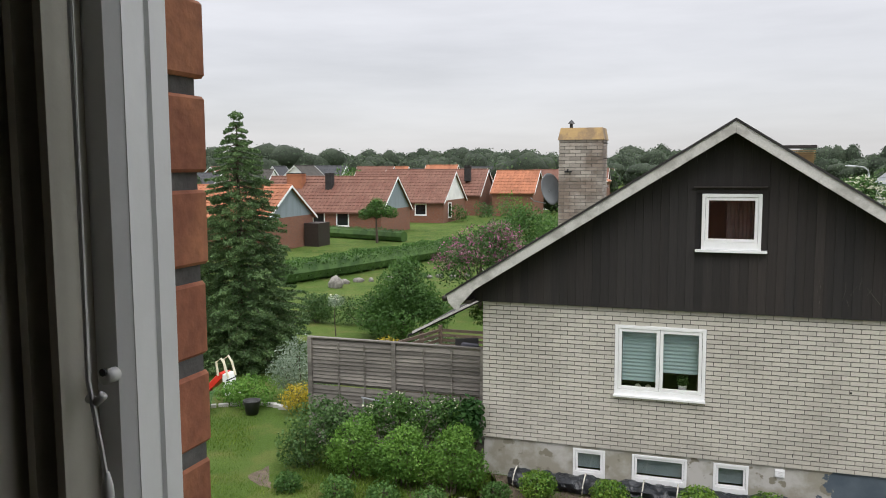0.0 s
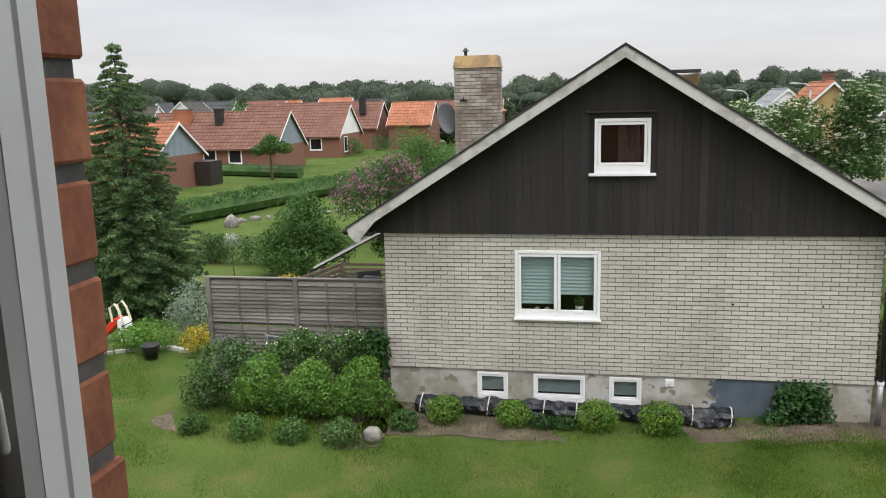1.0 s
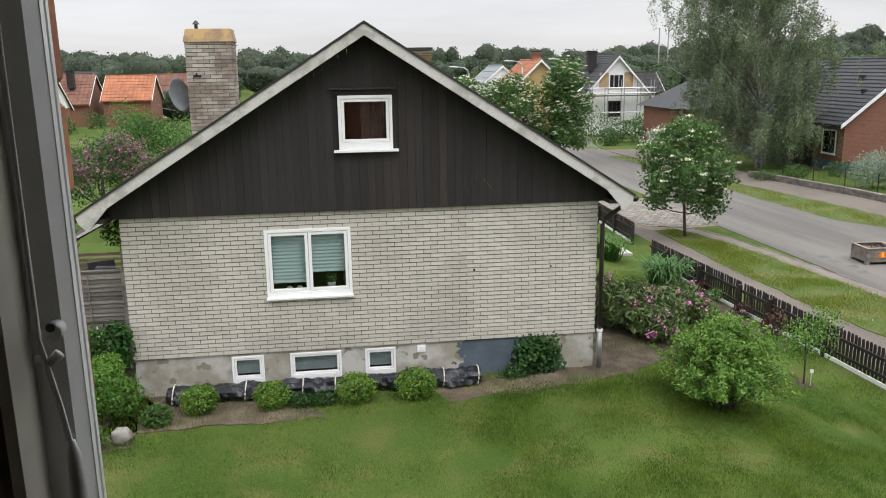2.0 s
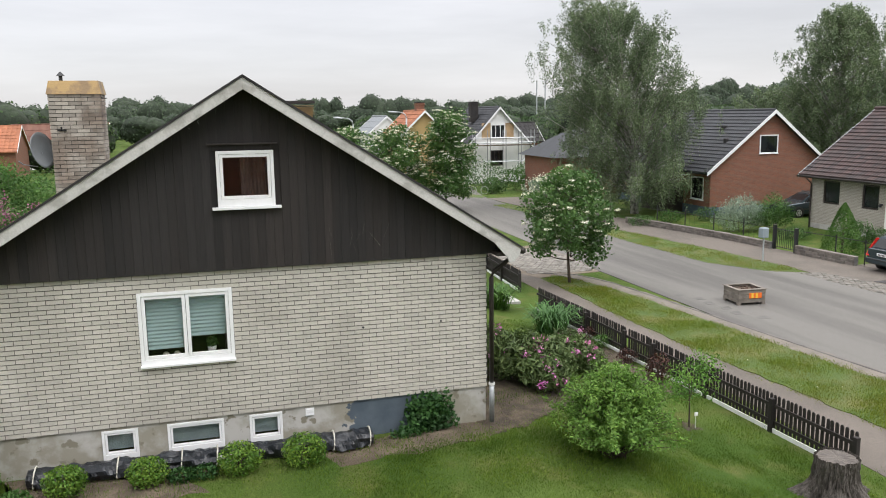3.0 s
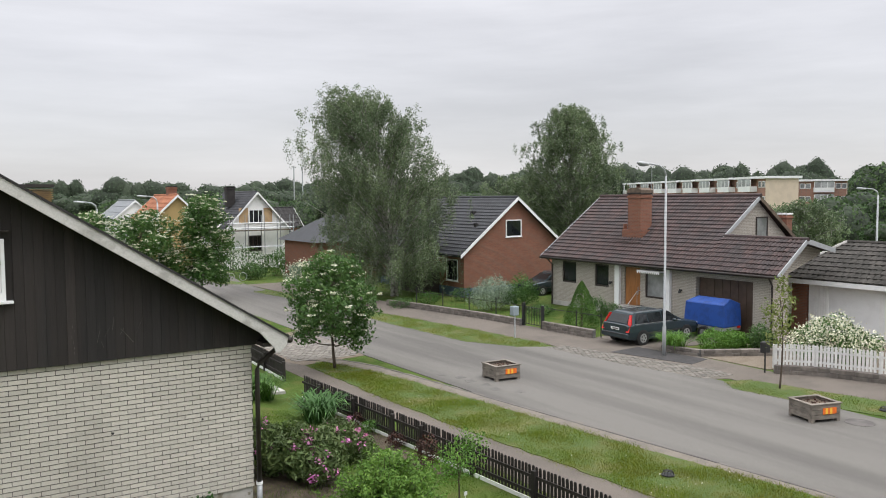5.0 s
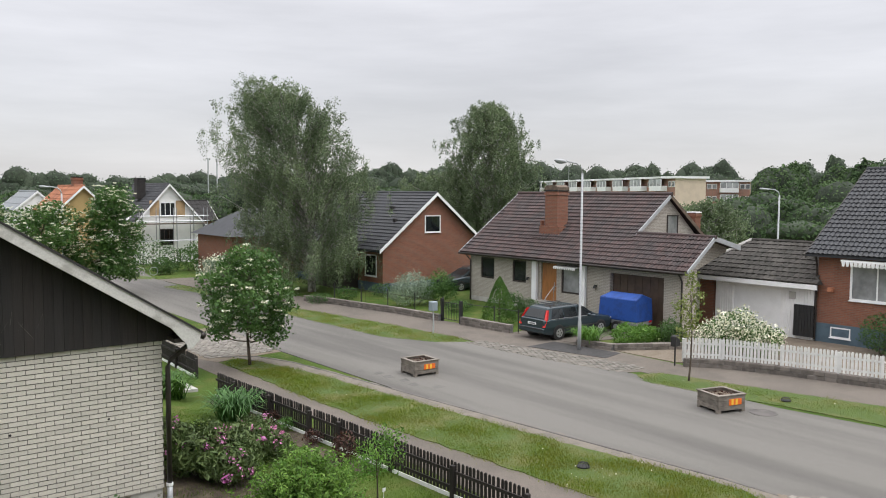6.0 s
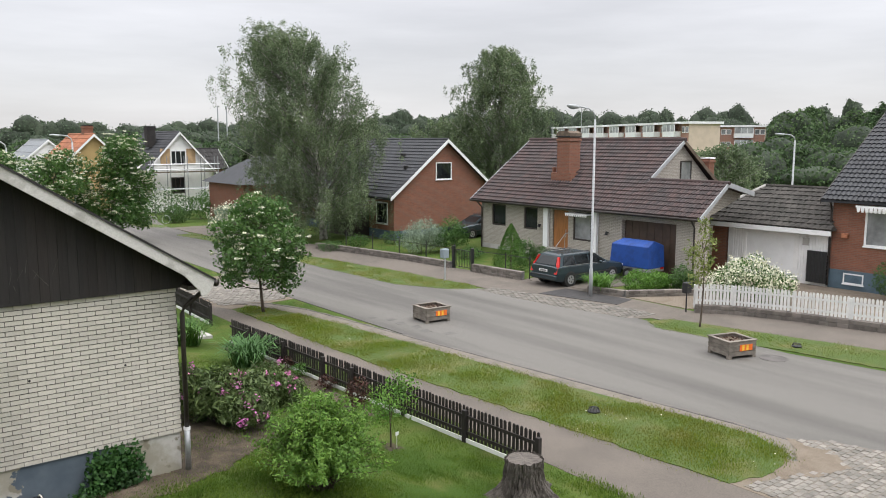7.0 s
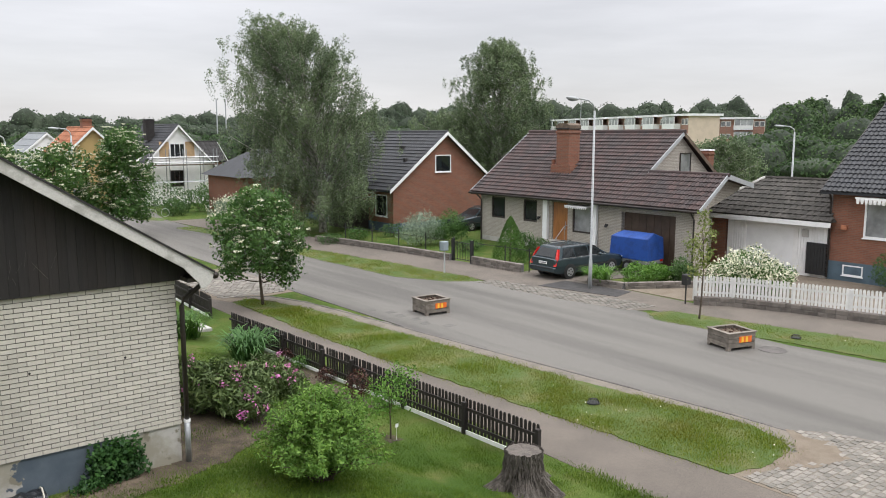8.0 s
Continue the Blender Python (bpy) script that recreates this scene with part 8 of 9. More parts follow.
part("bark", MB().add(sv, sf), M_STUMP, stp, "furrowed grey bark")
tv, tf = [(sx, sy, sz + SH - 0.03)], []
for j, q in enumerate((0.35, 0.7, 0.96)):
    for k in range(n):
        a, e = 2 * math.pi * k / n, sv[rings * n + k]
        tv.append((sx + (e[0] - sx) * q, sy + (e[1] - sy) * q, sz + SH - 0.03 + 0.012 * noise.noise((8 * q * math.cos(a), 8 * q * math.sin(a), 1.0))))
        k2 = (k + 1) % n
        tf.append((0, 1 + k, 1 + k2) if j == 0 else (1 + (j - 1) * n + k, 1 + (j - 1) * n + k2, 1 + j * n + k2, 1 + j * n + k))
part("cut_face", MB().add(tv, tf), M_CUT, stp, "grey weathered cut face")
p_ = np.array([sx, sy, sz]) + np.stack([U(0.45, 0.8, 260) * np.cos(U(0, 6.28, 260)), U(-0.7, 0.7, 260), U(0, 0.12, 260)], 1)
tagged(leaves("weeds", p_, 0.09, F_GRASS, stp, "grass round the stump", aspect=0.2), kind="stuff")

# street planters
def planter(at, yaw):
    root = tagged(thing("street_planter", (0, 0, 0)), "weathered wooden street planter with orange and yellow reflector", "planter", "street planters")
    for sgn in (-1, 1):
        for k in range(3):
            z0 = 0.085 + 0.15 * k
            part("plank", MB().box(-0.52, 0.52, sgn * 0.46 - 0.025, sgn * 0.46 + 0.025, z0, z0 + 0.14), M_PLANTER, root, bevel=0.006)
            part("plank", MB().box(sgn * 0.49 - 0.025, sgn * 0.49 + 0.025, -0.43, 0.43, z0, z0 + 0.14), M_PLANTER, root, bevel=0.006)
        part("rim", MB().box(-0.56, 0.56, sgn * 0.46 - 0.06, sgn * 0.46 + 0.06, 0.535, 0.565), M_PLANTER, root, bevel=0.006)
        part("rim", MB().box(sgn * 0.49 - 0.06, sgn * 0.49 + 0.06, -0.4, 0.4, 0.535, 0.563), M_PLANTER, root, bevel=0.006)
        for sy_ in (-1, 1):
            part("foot", MB().box(sgn * 0.46 - 0.06, sgn * 0.46 + 0.06, sy_ * 0.42 - 0.06, sy_ * 0.42 + 0.06, 0, 0.14), M_PLANTER, root)
    part("soil", MB().box(-0.46, 0.46, -0.43, 0.43, 0.15, 0.46), M_SOIL, root, "bare dark soil")
    rf = part("reflector", MB().box(-0.12, 0.36, -0.5, -0.487, 0.24, 0.43), M_ORANGE, root, "orange and yellow striped reflector")
    for k in range(2):
        part("stripe", MB().box(-0.035 + 0.16 * k, 0.045 + 0.16 * k, -0.505, -0.5, 0.245, 0.425), M_YELLOW, rf)
    leaves("plants", np.stack([U(-0.4, 0.4, 90), U(-0.35, 0.35, 90), U(0.46, 0.58, 90)], 1), 0.07, F_RED, root, "small withered plants")
    root.matrix_basis = pose(*at, 0, 0, yaw)
    return root


p1 = planter((18.02, 24.78, ZS + 0.02), -5)
copy_thing(p1, pose(22.46, 15.1, ZS + 0.02, 0, 0, -17))

# lamps
def street_lamp(at, h, arm, yaw, label, r=0.06):
    x, y, z = at
    root = tagged(thing("street_lamp", at), label, "street lamp", "street lamps")
    part("pole", MB().tube([(x, y, z), (x, y, z + 1.2), (x, y, z + 1.25), (x, y, z + h - 0.3)], [r * 1.5, r * 1.4, r, r * 0.75], 10), M_GREYPOLE, root, smooth=True)
    c, s = math.cos(radians(yaw)), math.sin(radians(yaw))
    pts = [(x, y, z + h - 0.3), (x + 0.08 * arm * c, y + 0.08 * arm * s, z + h - 0.05), (x + 0.35 * arm * c, y + 0.35 * arm * s, z + h + 0.12), (x + arm * c, y + arm * s, z + h + 0.2)]
    part("arm", MB().tube(pts, r * 0.55, 8), M_GREYPOLE, root, smooth=True)
    hx, hy, hz = x + (arm + 0.22) * c, y + (arm + 0.22) * s, z + h + 0.18
    hd = MB().blob((0, 0, 0), (0.36, 0.15, 0.09), 0.0, 7, 12)
    m = pose(hx, hy, hz, 0, -6, yaw)
    hd.v = [tuple(m @ Vector(p)) for p in hd.v]
    head = part("head", hd, M_GREYPOLE, root, "grey oval lamp head", smooth=True)
    lens = MB().blob((0.05, 0, -0.055), (0.22, 0.11, 0.06), 0.0, 6, 10)
    lens.v = [tuple(m @ Vector(p)) for p in lens.v]
    part("lens", lens, M_DISH, head, smooth=True)
    return root


lamp = street_lamp((26.2, 24.17, ZS + 0.02), 7.85, 1.15, 180, "tall grey street lamp at the drive", 0.055)
part("wire_bracket", MB().tube([(25.35, 24.17, 7.15), (25.35, 24.17, 6.1)], 0.012, 5), M_GREYPOLE, lamp)
street_lamp((60.0, 33.4, -0.9), 7.0, 0.9, 120, "grey street lamp beyond the garage", 0.08)
street_lamp((10.4, 60.0, -1.0), 6.5, 0.9, 160, "grey street lamp along the far road", 0.08)
street_lamp((15.4, 64.0, -1.0), 6.9, 0.9, 160, "grey street lamp along the far road", 0.08)
mb_ = tagged(thing("mail_box", (23.7, 31.1, ZS)), "grey green mailbox on a thin post", "mailbox")
part("post", MB().tube([(23.7, 31.1, ZS), (23.7, 31.1, ZS + 1.1)], 0.035, 8), M_GREYPOLE, mb_)
part("box", MB().box(23.5, 23.85, 30.95, 31.25, ZS + 1.1, ZS + 1.55), M_BLUEGREY, mb_, bevel=0.03)
for nm, at in (("drain_grate", (14.92, 14.18, ZS + 0.04)), ("drain_grate", (24.95, 14.29, ZS + 0.04))):
    dg = tagged(thing(nm, at), "domed black iron drain grate in the grass", "drain grate", "drain grates")
    part("base_ring", MB().lathe([(0.16, 0), (0.16, 0.025), (0.13, 0.03)], 18, at), M_BLACKMETAL, dg)
    for k in range(10):
        a = 2 * math.pi * k / 10
        part("rib", MB().tube([(at[0] + 0.145 * math.cos(a), at[1] + 0.145 * math.sin(a), at[2] + 0.02), (at[0] + 0.11 * math.cos(a), at[1] + 0.11 * math.sin(a), at[2] + 0.10), (at[0], at[1], at[2] + 0.13)], 0.009, 4), M_BLACKMETAL, dg)
tagged(part("manhole_cover", MB().lathe([(0.42, 0), (0.42, 0.008), (0.36, 0.008), (0.35, 0.003)], 28, (23.1, 14.05, ZS + 0.02)), M_KERB), "round iron manhole cover in the road", "manhole cover")
nb = tagged(thing("mail_box", (26.75, 19.75, ZS)), "small black mailbox on a post at the fence end", "mailbox")
part("box", MB().box(26.58, 26.92, 19.63, 19.87, ZS + 0.78, ZS + 1.2), M_TRIM, nb, bevel=0.03)
part("post", MB().tube([(26.75, 19.75, ZS), (26.75, 19.75, ZS + 0.8)], 0.03, 8), M_TRIM, nb)
for k in range(6):
    x, y = 17.0 + U(-0.25, 0.25) - 0.15 * k, 22.6 + 0.75 * k
    structure("road_mark", MB().prism(wavy([(x, y), (x + U(0.25, 0.5), y - 0.05), (x + 0.4, y + U(0.25, 0.45)), (x + 0.03, y + 0.3)], 0.1, 0.08), ZS + 0.01, ZS + 0.0235), M_TARSPOT, "dark tar repair spot in the asphalt", "road repair")

# trailer with blue cover

tr = tagged(thing("covered_trailer", (31.6, 25.85, ZS)), "small trailer under a blue tarpaulin cover", "trailer")
m = pose(31.6, 25.85, ZS, 0, 0, 90)
part("bed", MB().box(-1.02, 1.25, -0.62, 0.62, 0.45, 0.85, m), M_GALV, tr, "galvanised trailer bed")
cv_ = MB().add([m @ Vector(q) for q in ((-1.05, -0.65, 0.62), (1.28, -0.65, 0.62), (1.28, 0.65, 0.62), (-1.05, 0.65, 0.62), (-1.0, -0.62, 1.68), (1.2, -0.62, 1.68), (1.2, 0.62, 1.68), (-1.0, 0.62, 1.68), (-0.9, 0, 1.92), (0.95, 0, 1.92))],
               [(0, 1, 5, 4), (2, 3, 7, 6), (1, 2, 6, 9, 5), (3, 0, 4, 8, 7), (4, 5, 9, 8), (8, 9, 6, 7), (0, 3, 2, 1)])
cover = part("cover", cv_, M_BLUE, tr, "blue tarpaulin cover", bevel=0.03)
for sgn in (-1, 1):
    wc = m @ Vector((0, sgn * 0.72, 0.3))
    whl = part("wheel", MB().tube([m @ Vector((0, sgn * 0.65, 0.3)), m @ Vector((0, sgn * 0.82, 0.3))], 0.3, 18), M_TYRE, tr)
    part("rim", MB().tube([m @ Vector((0, sgn * 0.815, 0.3)), m @ Vector((0, sgn * 0.83, 0.3))], 0.17, 14), M_RIM, whl)
part("drawbar", MB().tube([m @ Vector((1.2, 0, 0.5)), m @ Vector((2.2, 0, 0.45))], 0.04, 6), M_GALV, tr)
part("tail_lamp", MB().box(-1.06, -1.02, -0.55, -0.35, 0.55, 0.65, m), M_TAIL, tr)

# cars
def estate_car(at, yaw, label, paint):
    """An estate car; x runs from tail (0) to nose."""
    root = tagged(thing("car", (0, 0, 0)), label, "car")
    def loft(stations):
        mb, n = MB(), len(stations[0][1])
        for x, ring in stations:
            mb.v += [(x + dx, y, z) for dx, y, z in ring]
        for i in range(len(stations) - 1):
            for k in range(n):
                k2 = (k + 1) % n
                mb.f.append((i * n + k, i * n + k2, (i + 1) * n + k2, (i + 1) * n + k))
        mb.f += [tuple(range(n))[::-1], tuple(range((len(stations) - 1) * n, len(stations) * n))]
        return mb
    def ring(w, z0, zs, z1, tuck=0.06, dx=0.0):
        half = [(0, z0), (w - tuck, z0), (w - 0.02, z0 + 0.12), (w, zs), (w - 0.03, z1 - 0.06), (w - 0.12, z1), (0, z1 + 0.01)]
        return [(dx, y, z) for y, z in half] + [(dx, -y, z) for y, z in half[-2:0:-1]]
    body = [(0.0, ring(0.80, 0.34, 0.60, 0.92)), (0.06, ring(0.86, 0.28, 0.60, 0.95)), (0.5, ring(0.90, 0.24, 0.62, 0.97)), (2.2, ring(0.905, 0.22, 0.62, 0.96)), (3.3, ring(0.90, 0.22, 0.62, 0.95)),
            (3.6, ring(0.895, 0.24, 0.62, 0.92)), (4.4, ring(0.84, 0.26, 0.58, 0.80)), (4.68, ring(0.72, 0.32, 0.55, 0.70))]
    bd = part("body", loft(body), paint, root, smooth=False, bevel=0.0)
    cab = [(0.10, [(0, 0.80, 0.93), (0.28, 0.62, 1.40), (0.33, 0.5, 1.44), (0.33, -0.5, 1.44), (0.28, -0.62, 1.40), (0, -0.80, 0.93)]),
           (0.6, [(0, 0.83, 0.93), (0, 0.65, 1.43), (0, 0.52, 1.475), (0, -0.52, 1.475), (0, -0.65, 1.43), (0, -0.83, 0.93)]),
           (2.3, [(0, 0.83, 0.93), (0, 0.66, 1.44), (0, 0.53, 1.485), (0, -0.53, 1.485), (0, -0.66, 1.44), (0, -0.83, 0.93)]),
           (3.5, [(0, 0.80, 0.92), (-0.85, 0.63, 1.38), (-0.85, 0.5, 1.42), (-0.85, -0.5, 1.42), (-0.85, -0.63, 1.38), (0, -0.80, 0.92)])]
    part("cabin", loft(cab), paint, bd)
    for sg in (-1, 1):
        for xa, xb, xc, xd in ((0.45, 1.25, 1.2, 0.62), (1.32, 2.15, 2.1, 1.28), (2.22, 3.2, 2.62, 2.2)):
            q = [(xa, 0.828, 0.97), (xb, 0.832, 0.97), (xc, 0.683, 1.39), (xd, 0.683, 1.39)]
            vs = [(x, sg * (y + 0.006), z) for x, y, z in q] + [(x, sg * (y - 0.01), z) for x, y, z in q]
            part("side_window", MB().add(vs, [(0, 1, 2, 3), (4, 7, 6, 5), (0, 4, 5, 1), (1, 5, 6, 2), (2, 6, 7, 3), (3, 7, 4, 0)]), M_DARKGLASS, bd)
        part("roof_rail", MB().tube([(0.55, sg * 0.6, 1.47), (0.7, sg * 0.61, 1.515), (2.2, sg * 0.61, 1.525), (2.4, sg * 0.6, 1.49)], 0.018, 6), M_TRIM, bd)
        lampq = [(0.045, 0.83, 0.62), (0.045, 0.68, 0.62), (0.14, 0.70, 0.95), (0.33, 0.60, 1.36), (0.37, 0.66, 1.36), (0.2, 0.815, 0.95)]
        vs = [(x - 0.075, sg * (y + 0.03), z) for x, y, z in lampq] + [(x + 0.08, sg * (y - 0.03), z) for x, y, z in lampq]
        nq = 6
        part("tail_lamp", MB().add(vs, [tuple(range(nq)), tuple(range(nq, 2 * nq))[::-1]] + [(i, (i + 1) % nq, nq + (i + 1) % nq, nq + i) for i in range(nq)]), M_TAIL, bd, "tall red tail lamp")
        part("head_lamp", MB().box(4.3, 4.56, sg * 0.62 - 0.14, sg * 0.62 + 0.14, 0.58, 0.72), M_PLATE, bd)
        part("mirror", MB().blob((2.75, sg * 0.98, 1.0), (0.08, 0.12, 0.08), 0.05, 6, 10), paint, bd, smooth=True)
        part("window_trim", MB().box(0.4, 3.3, sg * 0.838 - 0.012, sg * 0.838 + 0.012, 0.945, 0.965), M_RIM, bd)
        part("side_trim", MB().box(0.9, 3.6, sg * 0.905 - 0.012, sg * 0.905 + 0.012, 0.5, 0.56), M_TRIM, bd)
        for x in (0.86, 3.66):
            wl = part("wheel", MB().tube([(x, sg * 0.70, 0.315), (x, sg * 0.915, 0.315)], 0.315, 22), M_TYRE, root)
            part("rim", MB().tube([(x, sg * 0.90, 0.315), (x, sg * 0.925, 0.315)], 0.205, 18), M_RIM, wl)
            for k in range(5):
                a = k * 1.2566
                part("spoke_gap", MB().tube([(x + 0.12 * math.cos(a), sg * 0.92, 0.315 + 0.12 * math.sin(a)), (x + 0.12 * math.cos(a), sg * 0.929, 0.315 + 0.12 * math.sin(a))], 0.04, 8), M_TYRE, wl)
            part("wheel_arch", MB().tube([(x, sg * 0.60, 0.33), (x, sg * 0.902, 0.33)], 0.37, 20), M_TRIM, bd)
    rq = [(0.13, 0.64, 1.0), (0.36, 0.55, 1.36), (0.36, -0.55, 1.36), (0.13, -0.64, 1.0)]
    vs = [(x - 0.025, y, z) for x, y, z in rq] + [(x + 0.02, y, z) for x, y, z in rq]
    part("rear_window", MB().add(vs, [(0, 1, 2, 3), (4, 7, 6, 5), (0, 4, 5, 1), (1, 5, 6, 2), (2, 6, 7, 3), (3, 7, 4, 0)]), M_DARKGLASS, bd)
    wq = [(3.36, 0.72, 0.97), (2.72, 0.58, 1.37), (2.72, -0.58, 1.37), (3.36, -0.72, 0.97)]
    vs = [(x + 0.03, y, z) for x, y, z in wq] + [(x - 0.03, y, z) for x, y, z in wq]
    part("windscreen", MB().add(vs, [(0, 3, 2, 1), (4, 5, 6, 7), (0, 1, 5, 4), (1, 2, 6, 5), (2, 3, 7, 6), (3, 0, 4, 7)]), M_DARKGLASS, bd)
    part("rear_bumper", MB().box(-0.07, 0.25, -0.84, 0.84, 0.32, 0.56), paint, bd, bevel=0.04)
    part("bumper_strip", MB().box(-0.08, 0.0, -0.7, 0.7, 0.50, 0.54), M_TRIM, bd)
    pl_ = part("plate", MB().box(-0.022, 0.02, -0.26, 0.26, 0.68, 0.79), M_PLATE, bd, "pale plate with dark bars")
    for k in range(6):
        part("bar", MB().box(-0.026, -0.02, -0.2 + 0.07 * k, -0.16 + 0.07 * k, 0.70, 0.77), M_TRIM, pl_)
    root.matrix_basis = pose(*at, 0, 0, yaw)
    return root


estate_car((26.4, 27.2, ZS + 0.03), -2, "dark grey green estate car parked on the drive", M_CARPAINT)
estate_car((38.2, 42.5, -0.72), 178, "dark grey car parked beside the brick house", M_CARPAINT)

# bicycle by the far road
bk = tagged(thing("bicycle", (22.0, 66.0, -1.0)), "bicycle standing by the far shrubs", "bicycle")
bz = g(22, 66) + 0.03
for x in (21.6, 22.65):
    ring = [(x + 0.33 * math.cos(a), 66.0, bz + 0.34 + 0.33 * math.sin(a)) for a in np.linspace(0, 2 * math.pi, 17)]
    part("wheel", MB().tube(ring, 0.022, 5), M_GREYPOLE, bk)
part("frame", MB().tube([(21.6, 66, bz + 0.34), (21.85, 66, bz + 0.75), (22.45, 66, bz + 0.78), (22.1, 66, bz + 0.34), (21.85, 66, bz + 0.75)], 0.02, 5).tube([(22.65, 66, bz + 0.34), (22.45, 66, bz + 0.95)], 0.02, 5), M_TRIM, bk)
part("saddle", MB().blob((21.85, 66, bz + 0.95), (0.14, 0.06, 0.04), 0.0, 5, 8), M_TRIM, bk)
part("handlebar", MB().tube([(22.4, 65.75, bz + 1.0), (22.45, 66, bz + 0.98), (22.4, 66.25, bz + 1.0)], 0.015, 5), M_TRIM, bk)
for x in (105.0, 108.0):
    tagged(part("far_mast", MB().tube([(x, 250, -2), (x, 250, 16.5)], 0.2, 6), M_GREYPOLE), "thin pale far chimney mast", "mast", "far masts")

# ---- the room and window that the camera looks out of ----
OX0, OX1, OZ0, OZ1 = -0.153, 1.70, 4.85, 6.85    # opening in the outer brick
OY = 1.565                                        # face of the outer brick
wallm = MB()
slab_with_holes(wallm, -5.0, 5.0, -1.0, 7.6, OY - 0.115, OY - 0.006, [(OX0 - 0.005, OX1, OZ0, OZ1)])
wall_out = structure("wall_outer", wallm, M_MORTARG, "red brick outer wall of the viewer's house", "wall")
rest = MB()
near_cells, rest_cells = [], []
for xc, zc, L in brick_run(-5.0, 5.0, 3.25, 52, 0.085, 0.25, [(OX0, OX1, OZ0, OZ1)]):
    (near_cells if -0.9 < xc < OX0 and 4.9 < zc < 6.6 else rest_cells).append((xc, zc, L))
for xc, zc, L in near_cells:
    end = xc + L / 2 > OX0 - 0.012
    o = U(-0.0025, 0.0025)
    x1 = xc + L / 2 - 0.006 + (0.006 + o if end else 0)
    part("brick", MB().box(xc - L / 2 + 0.006, x1, OY - 0.11, OY + o, zc - 0.0345, zc + 0.0345), M_REDBRICK, wall_out, bevel=0.003)
for xc, zc, L in rest_cells:
    rest.box(xc - L / 2 + 0.006, xc + L / 2 - 0.006, OY - 0.03, OY, zc - 0.0325, zc + 0.0325)
tagged(part("bricks", rest, M_REDBRICK, wall_out), kind="stuff")
M_PAPER = surface("dark brown room lining", (0.13, 0.115, 0.092), 0.9, 0.2, 3, 40, 0.1, 0.05)
inner = MB()
slab_with_holes(inner, -2.6, 3.4, 4.1, 7.0, 1.24, 1.45, [(-0.19, OX1 + 0.02, OZ0, OZ1)])
structure("wall_window", inner, M_PAPER, "dark inner wall around the window", "wall")
rb = MB().box(-2.6, 3.4, -3.2, -3.0, 4.1, 7.0)
structure("wall_back", rb, M_PAPER, "dark back wall of the room", "wall")
structure("wall_left", MB().box(-2.8, -2.6, -3.2, 1.45, 4.1, 7.0), M_PAPER, "dark side wall of the room", "wall")
structure("wall_right", MB().box(3.4, 3.6, -3.2, 1.45, 4.1, 7.0), M_PAPER, "dark side wall of the room", "wall")
structure("floor", MB().box(-2.8, 3.6, -3.2, 1.45, 3.9, 4.1), M_GREYTERR, "dark wooden room floor", "floor")
structure("ceiling", MB().box(-2.8, 3.6, -3.2, 1.45, 7.0, 7.2), M_PAPER, "dim plain room ceiling", "ceiling")
structure("roof_slab", MB().box(-5.2, 5.2, -8.0, OY + 0.3, 7.6, 7.8), M_FELT, "flat dark roof above the room", "roof")

frame_thing = tagged(thing("window_1", (-0.15, 1.42, OZ0)), "open window with white painted frame and stepped mouldings", "window", "", "structure")
def upright(name, poly, mat, label=""):
    return part(name, MB().prism(poly, OZ0 - 0.02, OZ1, "z"), mat, frame_thing, label)


upright("window_frame", [(-0.21, 1.413), (-0.114, 1.413), (-0.1225, 1.447), (-0.127, 1.449), (-0.127, 1.454), (-0.124, 1.456), (-0.132, 1.487), (-0.21, 1.487)], M_WHITE, "white painted outer frame")
upright("sash_stop", [(-0.21, 1.400), (-0.1195, 1.400), (-0.1145, 1.413), (-0.21, 1.413)], M_WHITE, "white frame step")
upright("moulding", [(-0.1475, 1.366), (-0.1405, 1.366), (-0.1385, 1.384), (-0.1385, 1.40), (-0.1475, 1.40)], M_FRAMEDK)
upright("moulding", [(-0.1695, 1.362), (-0.1625, 1.362), (-0.161, 1.40), (-0.1695, 1.40)], M_FRAMEDK)
upright("moulding", [(-0.182, 1.34), (-0.1785, 1.34), (-0.1775, 1.39), (-0.182, 1.39)], M_FRAMEDK)
upright("moulding", [(-0.23, 1.30), (-0.20, 1.30), (-0.195, 1.36), (-0.23, 1.36)], M_PAPER)
for nm, a, b in (("head_rail", OZ1 - 0.02, OZ1 + 0.06), ("window_sill", OZ0 - 0.06, OZ0)):
    part(nm, MB().box(-0.2, OX1, 1.38, 1.50, a, b), M_WHITE, frame_thing)
part("window_frame", MB().box(OX1 - 0.02, OX1 + 0.05, 1.40, 1.487, OZ0, OZ1), M_WHITE, frame_thing)
cord = tagged(thing("blind_cord", (-0.124, 1.385, 5.56)), "white blind cord with tassel on a cleat hook", "blind cord")
part("cord", MB().tube([(-0.1265, 1.378, OZ1 - 0.02), (-0.1265, 1.378, 6.2), (-0.126, 1.377, 5.575), (-0.118, 1.377, 5.53), (-0.116, 1.378, 5.51)], 0.0019, 6), M_CORD, cord)
part("cord", MB().tube([(-0.1235, 1.378, OZ1 - 0.02), (-0.1250, 1.378, 5.8), (-0.1255, 1.376, 5.575)], 0.0011, 6), M_CORD, cord)
part("tassel", MB().lathe([(0.0018, 0.052), (0.0042, 0.042), (0.0058, 0.004), (0.005, 0.0)], 10, (-0.1145, 1.378, 5.458)), M_CORD, cord, "ribbed white tassel", smooth=True)
hk = part("cleat", MB().tube([(-0.122, 1.40, 5.576), (-0.122, 1.388, 5.576)], 0.0055, 12), M_CORD, cord, "white cleat hook", smooth=True)
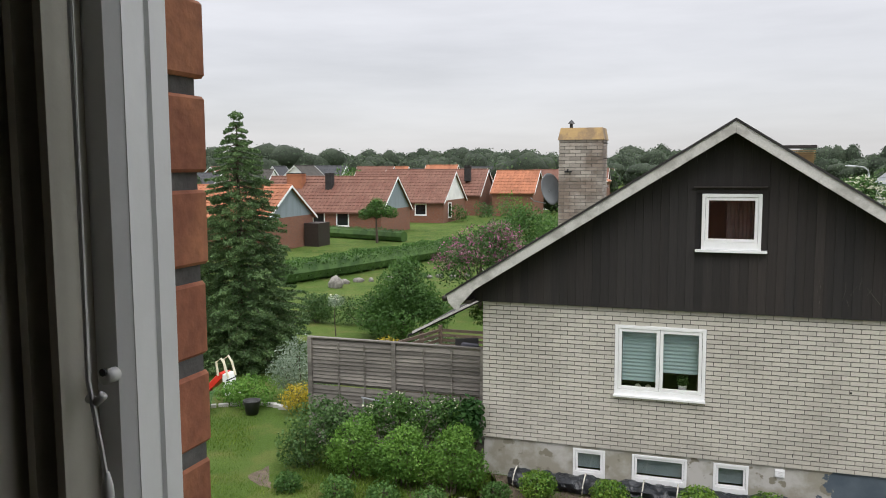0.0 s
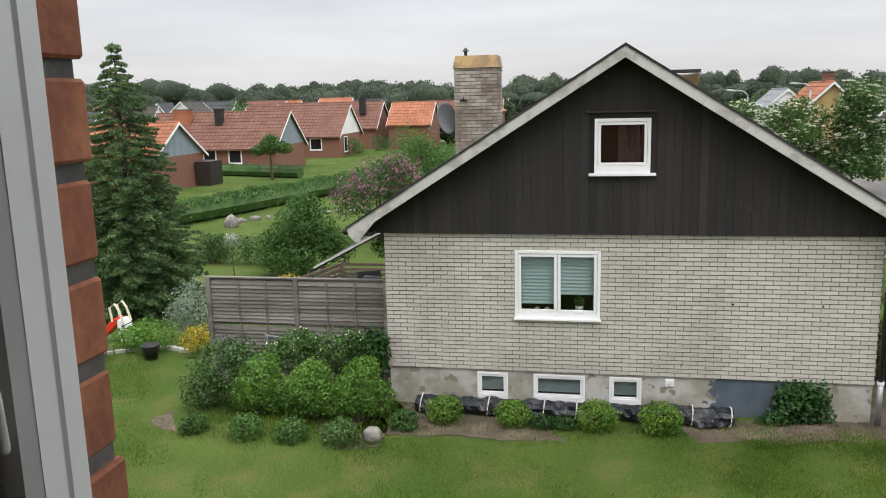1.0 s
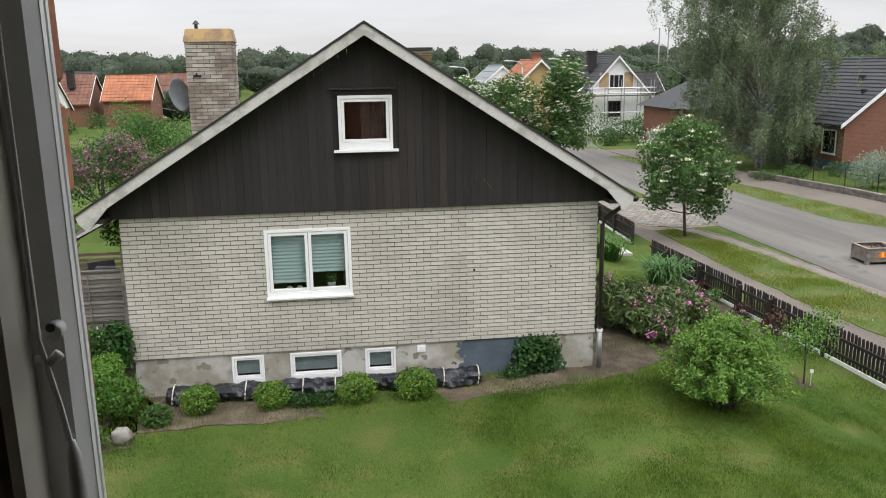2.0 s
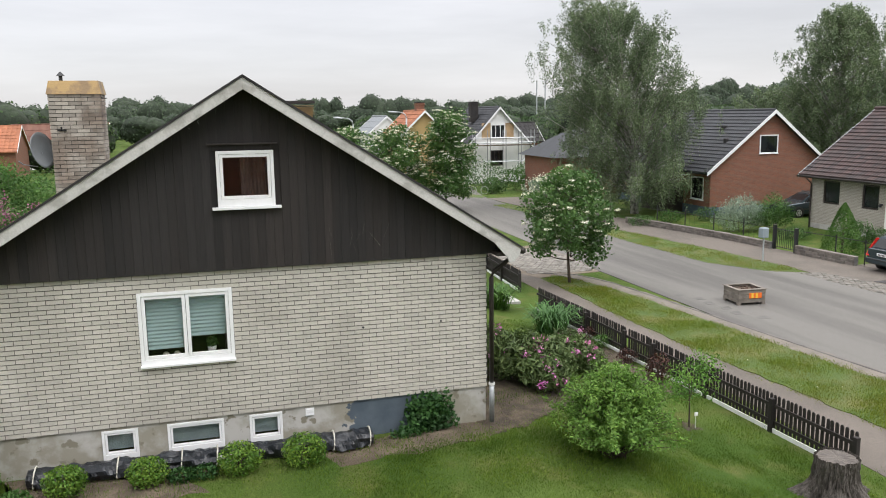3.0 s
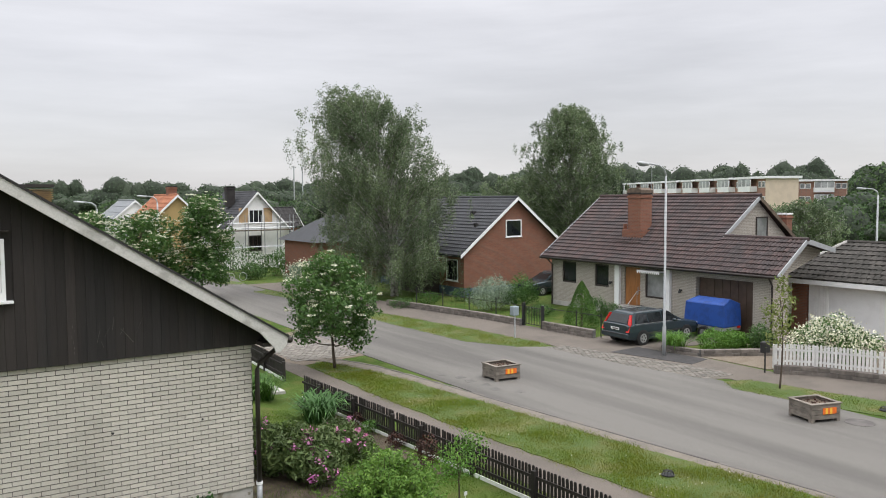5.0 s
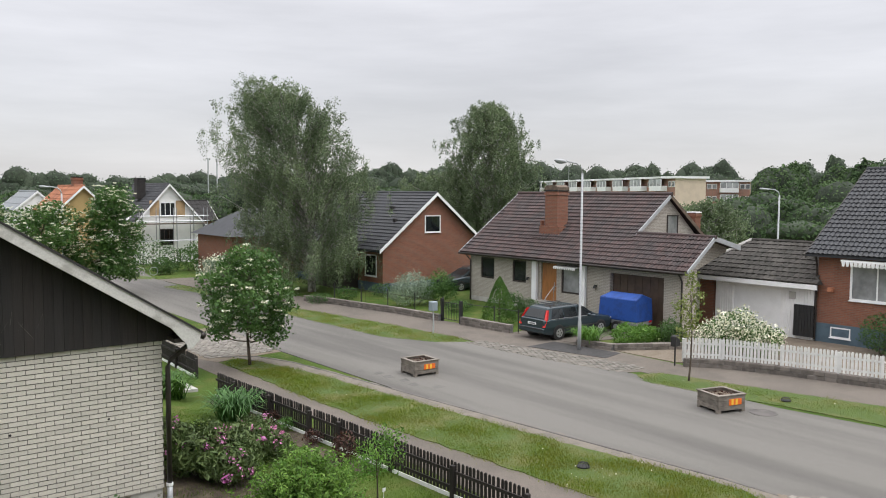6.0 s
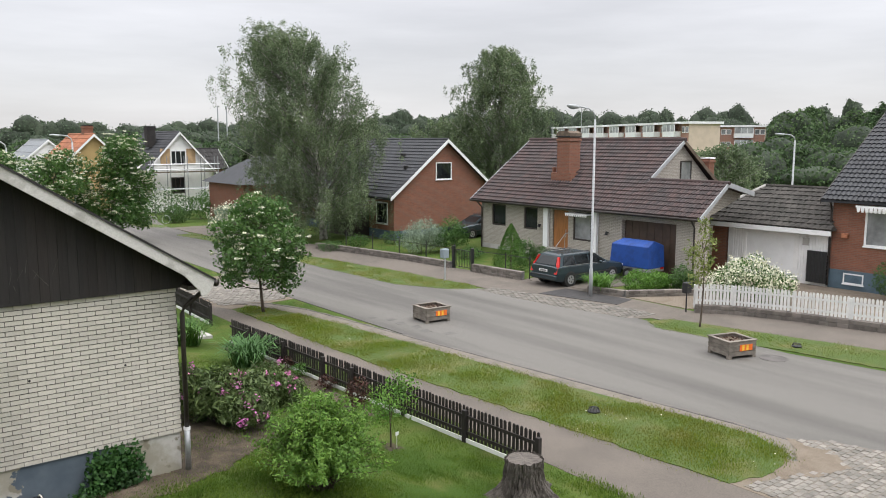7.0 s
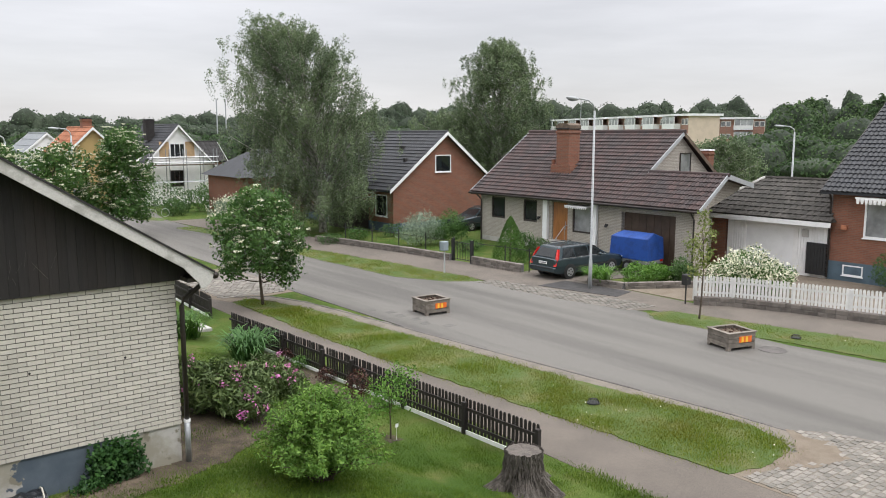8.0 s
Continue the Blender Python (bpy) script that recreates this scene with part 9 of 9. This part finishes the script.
part("prong", MB().tube([(-0.130, 1.381, 5.562), (-0.121, 1.379, 5.561), (-0.116, 1.380, 5.566)], 0.0035, 8), M_CORD, hk, smooth=True)
part("screw", MB().tube([(-0.122, 1.389, 5.580), (-0.122, 1.3865, 5.580)], 0.003, 8), M_TRIM, hk)

# ---- bricks of the gable, and paving setts ----
gable_holes = [(WIN[0], WIN[1], WIN[2], WIN[3])]
CHH, BL = (ZT - ZB) / 33, 0.262
full = mesh_of("brick", MB().box(-BL / 2 + 0.0055, BL / 2 - 0.0055, -0.008, 0.03, -CHH / 2 + 0.0075, CHH / 2 - 0.0075), M_BRICKW)
rest = MB()
singles = 0
for xc, zc, L in brick_run(WX0, WX1, ZB, 33, CHH, BL, gable_holes):
    o = U(-0.004, 0.004)
    if xc > 2.55 and singles < 300 and L > BL - 0.01:
        place(full, "brick", pose(xc, WY + o, zc, U(-0.4, 0.4), U(-0.3, 0.3), U(-0.5, 0.5)), wall)
        singles += 1
    else:
        a, b = L / 2 - 0.0055, CHH / 2 - 0.0075
        rest.box(-a, a, -0.006, 0.03, -b, b, pose(xc, WY + o, zc, U(-0.4, 0.4), U(-0.3, 0.3), U(-0.5, 0.5)))
for yc, zc, L in brick_run(WY + 0.03, HB, ZB, 33, CHH, BL, []):
    for xx, s in ((WX0, -1), (WX1, 1)):
        rest.box(xx - 0.008, xx + 0.008, yc - L / 2 + 0.0045, yc + L / 2 - 0.0045, zc - CHH / 2 + 0.0055, zc + CHH / 2 - 0.0055)
tagged(part("bricks", rest, M_BRICKW, wall), kind="stuff")

setts("sett_paving", [(13.95, 9.55), (14.9, 9.3), (15.9, 8.9), (16.4, 8.7), (16.75, 9.4), (17.0, 10.3), (17.6, 9.6), (18.4, 7.0), (18.4, 5.0), (13.95, 5.0)], ZS + 0.018, 0.20, 0.15, "pale granite sett paving at the crossover", 300)
setts("sett_paving", [(23.4, 28.2), (24.3, 28.4), (24.9, 24.8), (25.6, 21.0), (25.4, 20.2), (24.1, 20.4), (23.5, 24.0)], ZS + 0.016, 0.24, 0.18, "worn granite setts before the drive", 0)
setts("sett_paving", [(12.9, 32.0), (15.6, 31.8), (16.2, 33.5), (16.2, 38.0), (13.0, 38.0)], ZS + 0.016, 0.28, 0.22, "worn granite setts at the garden gate", 0)
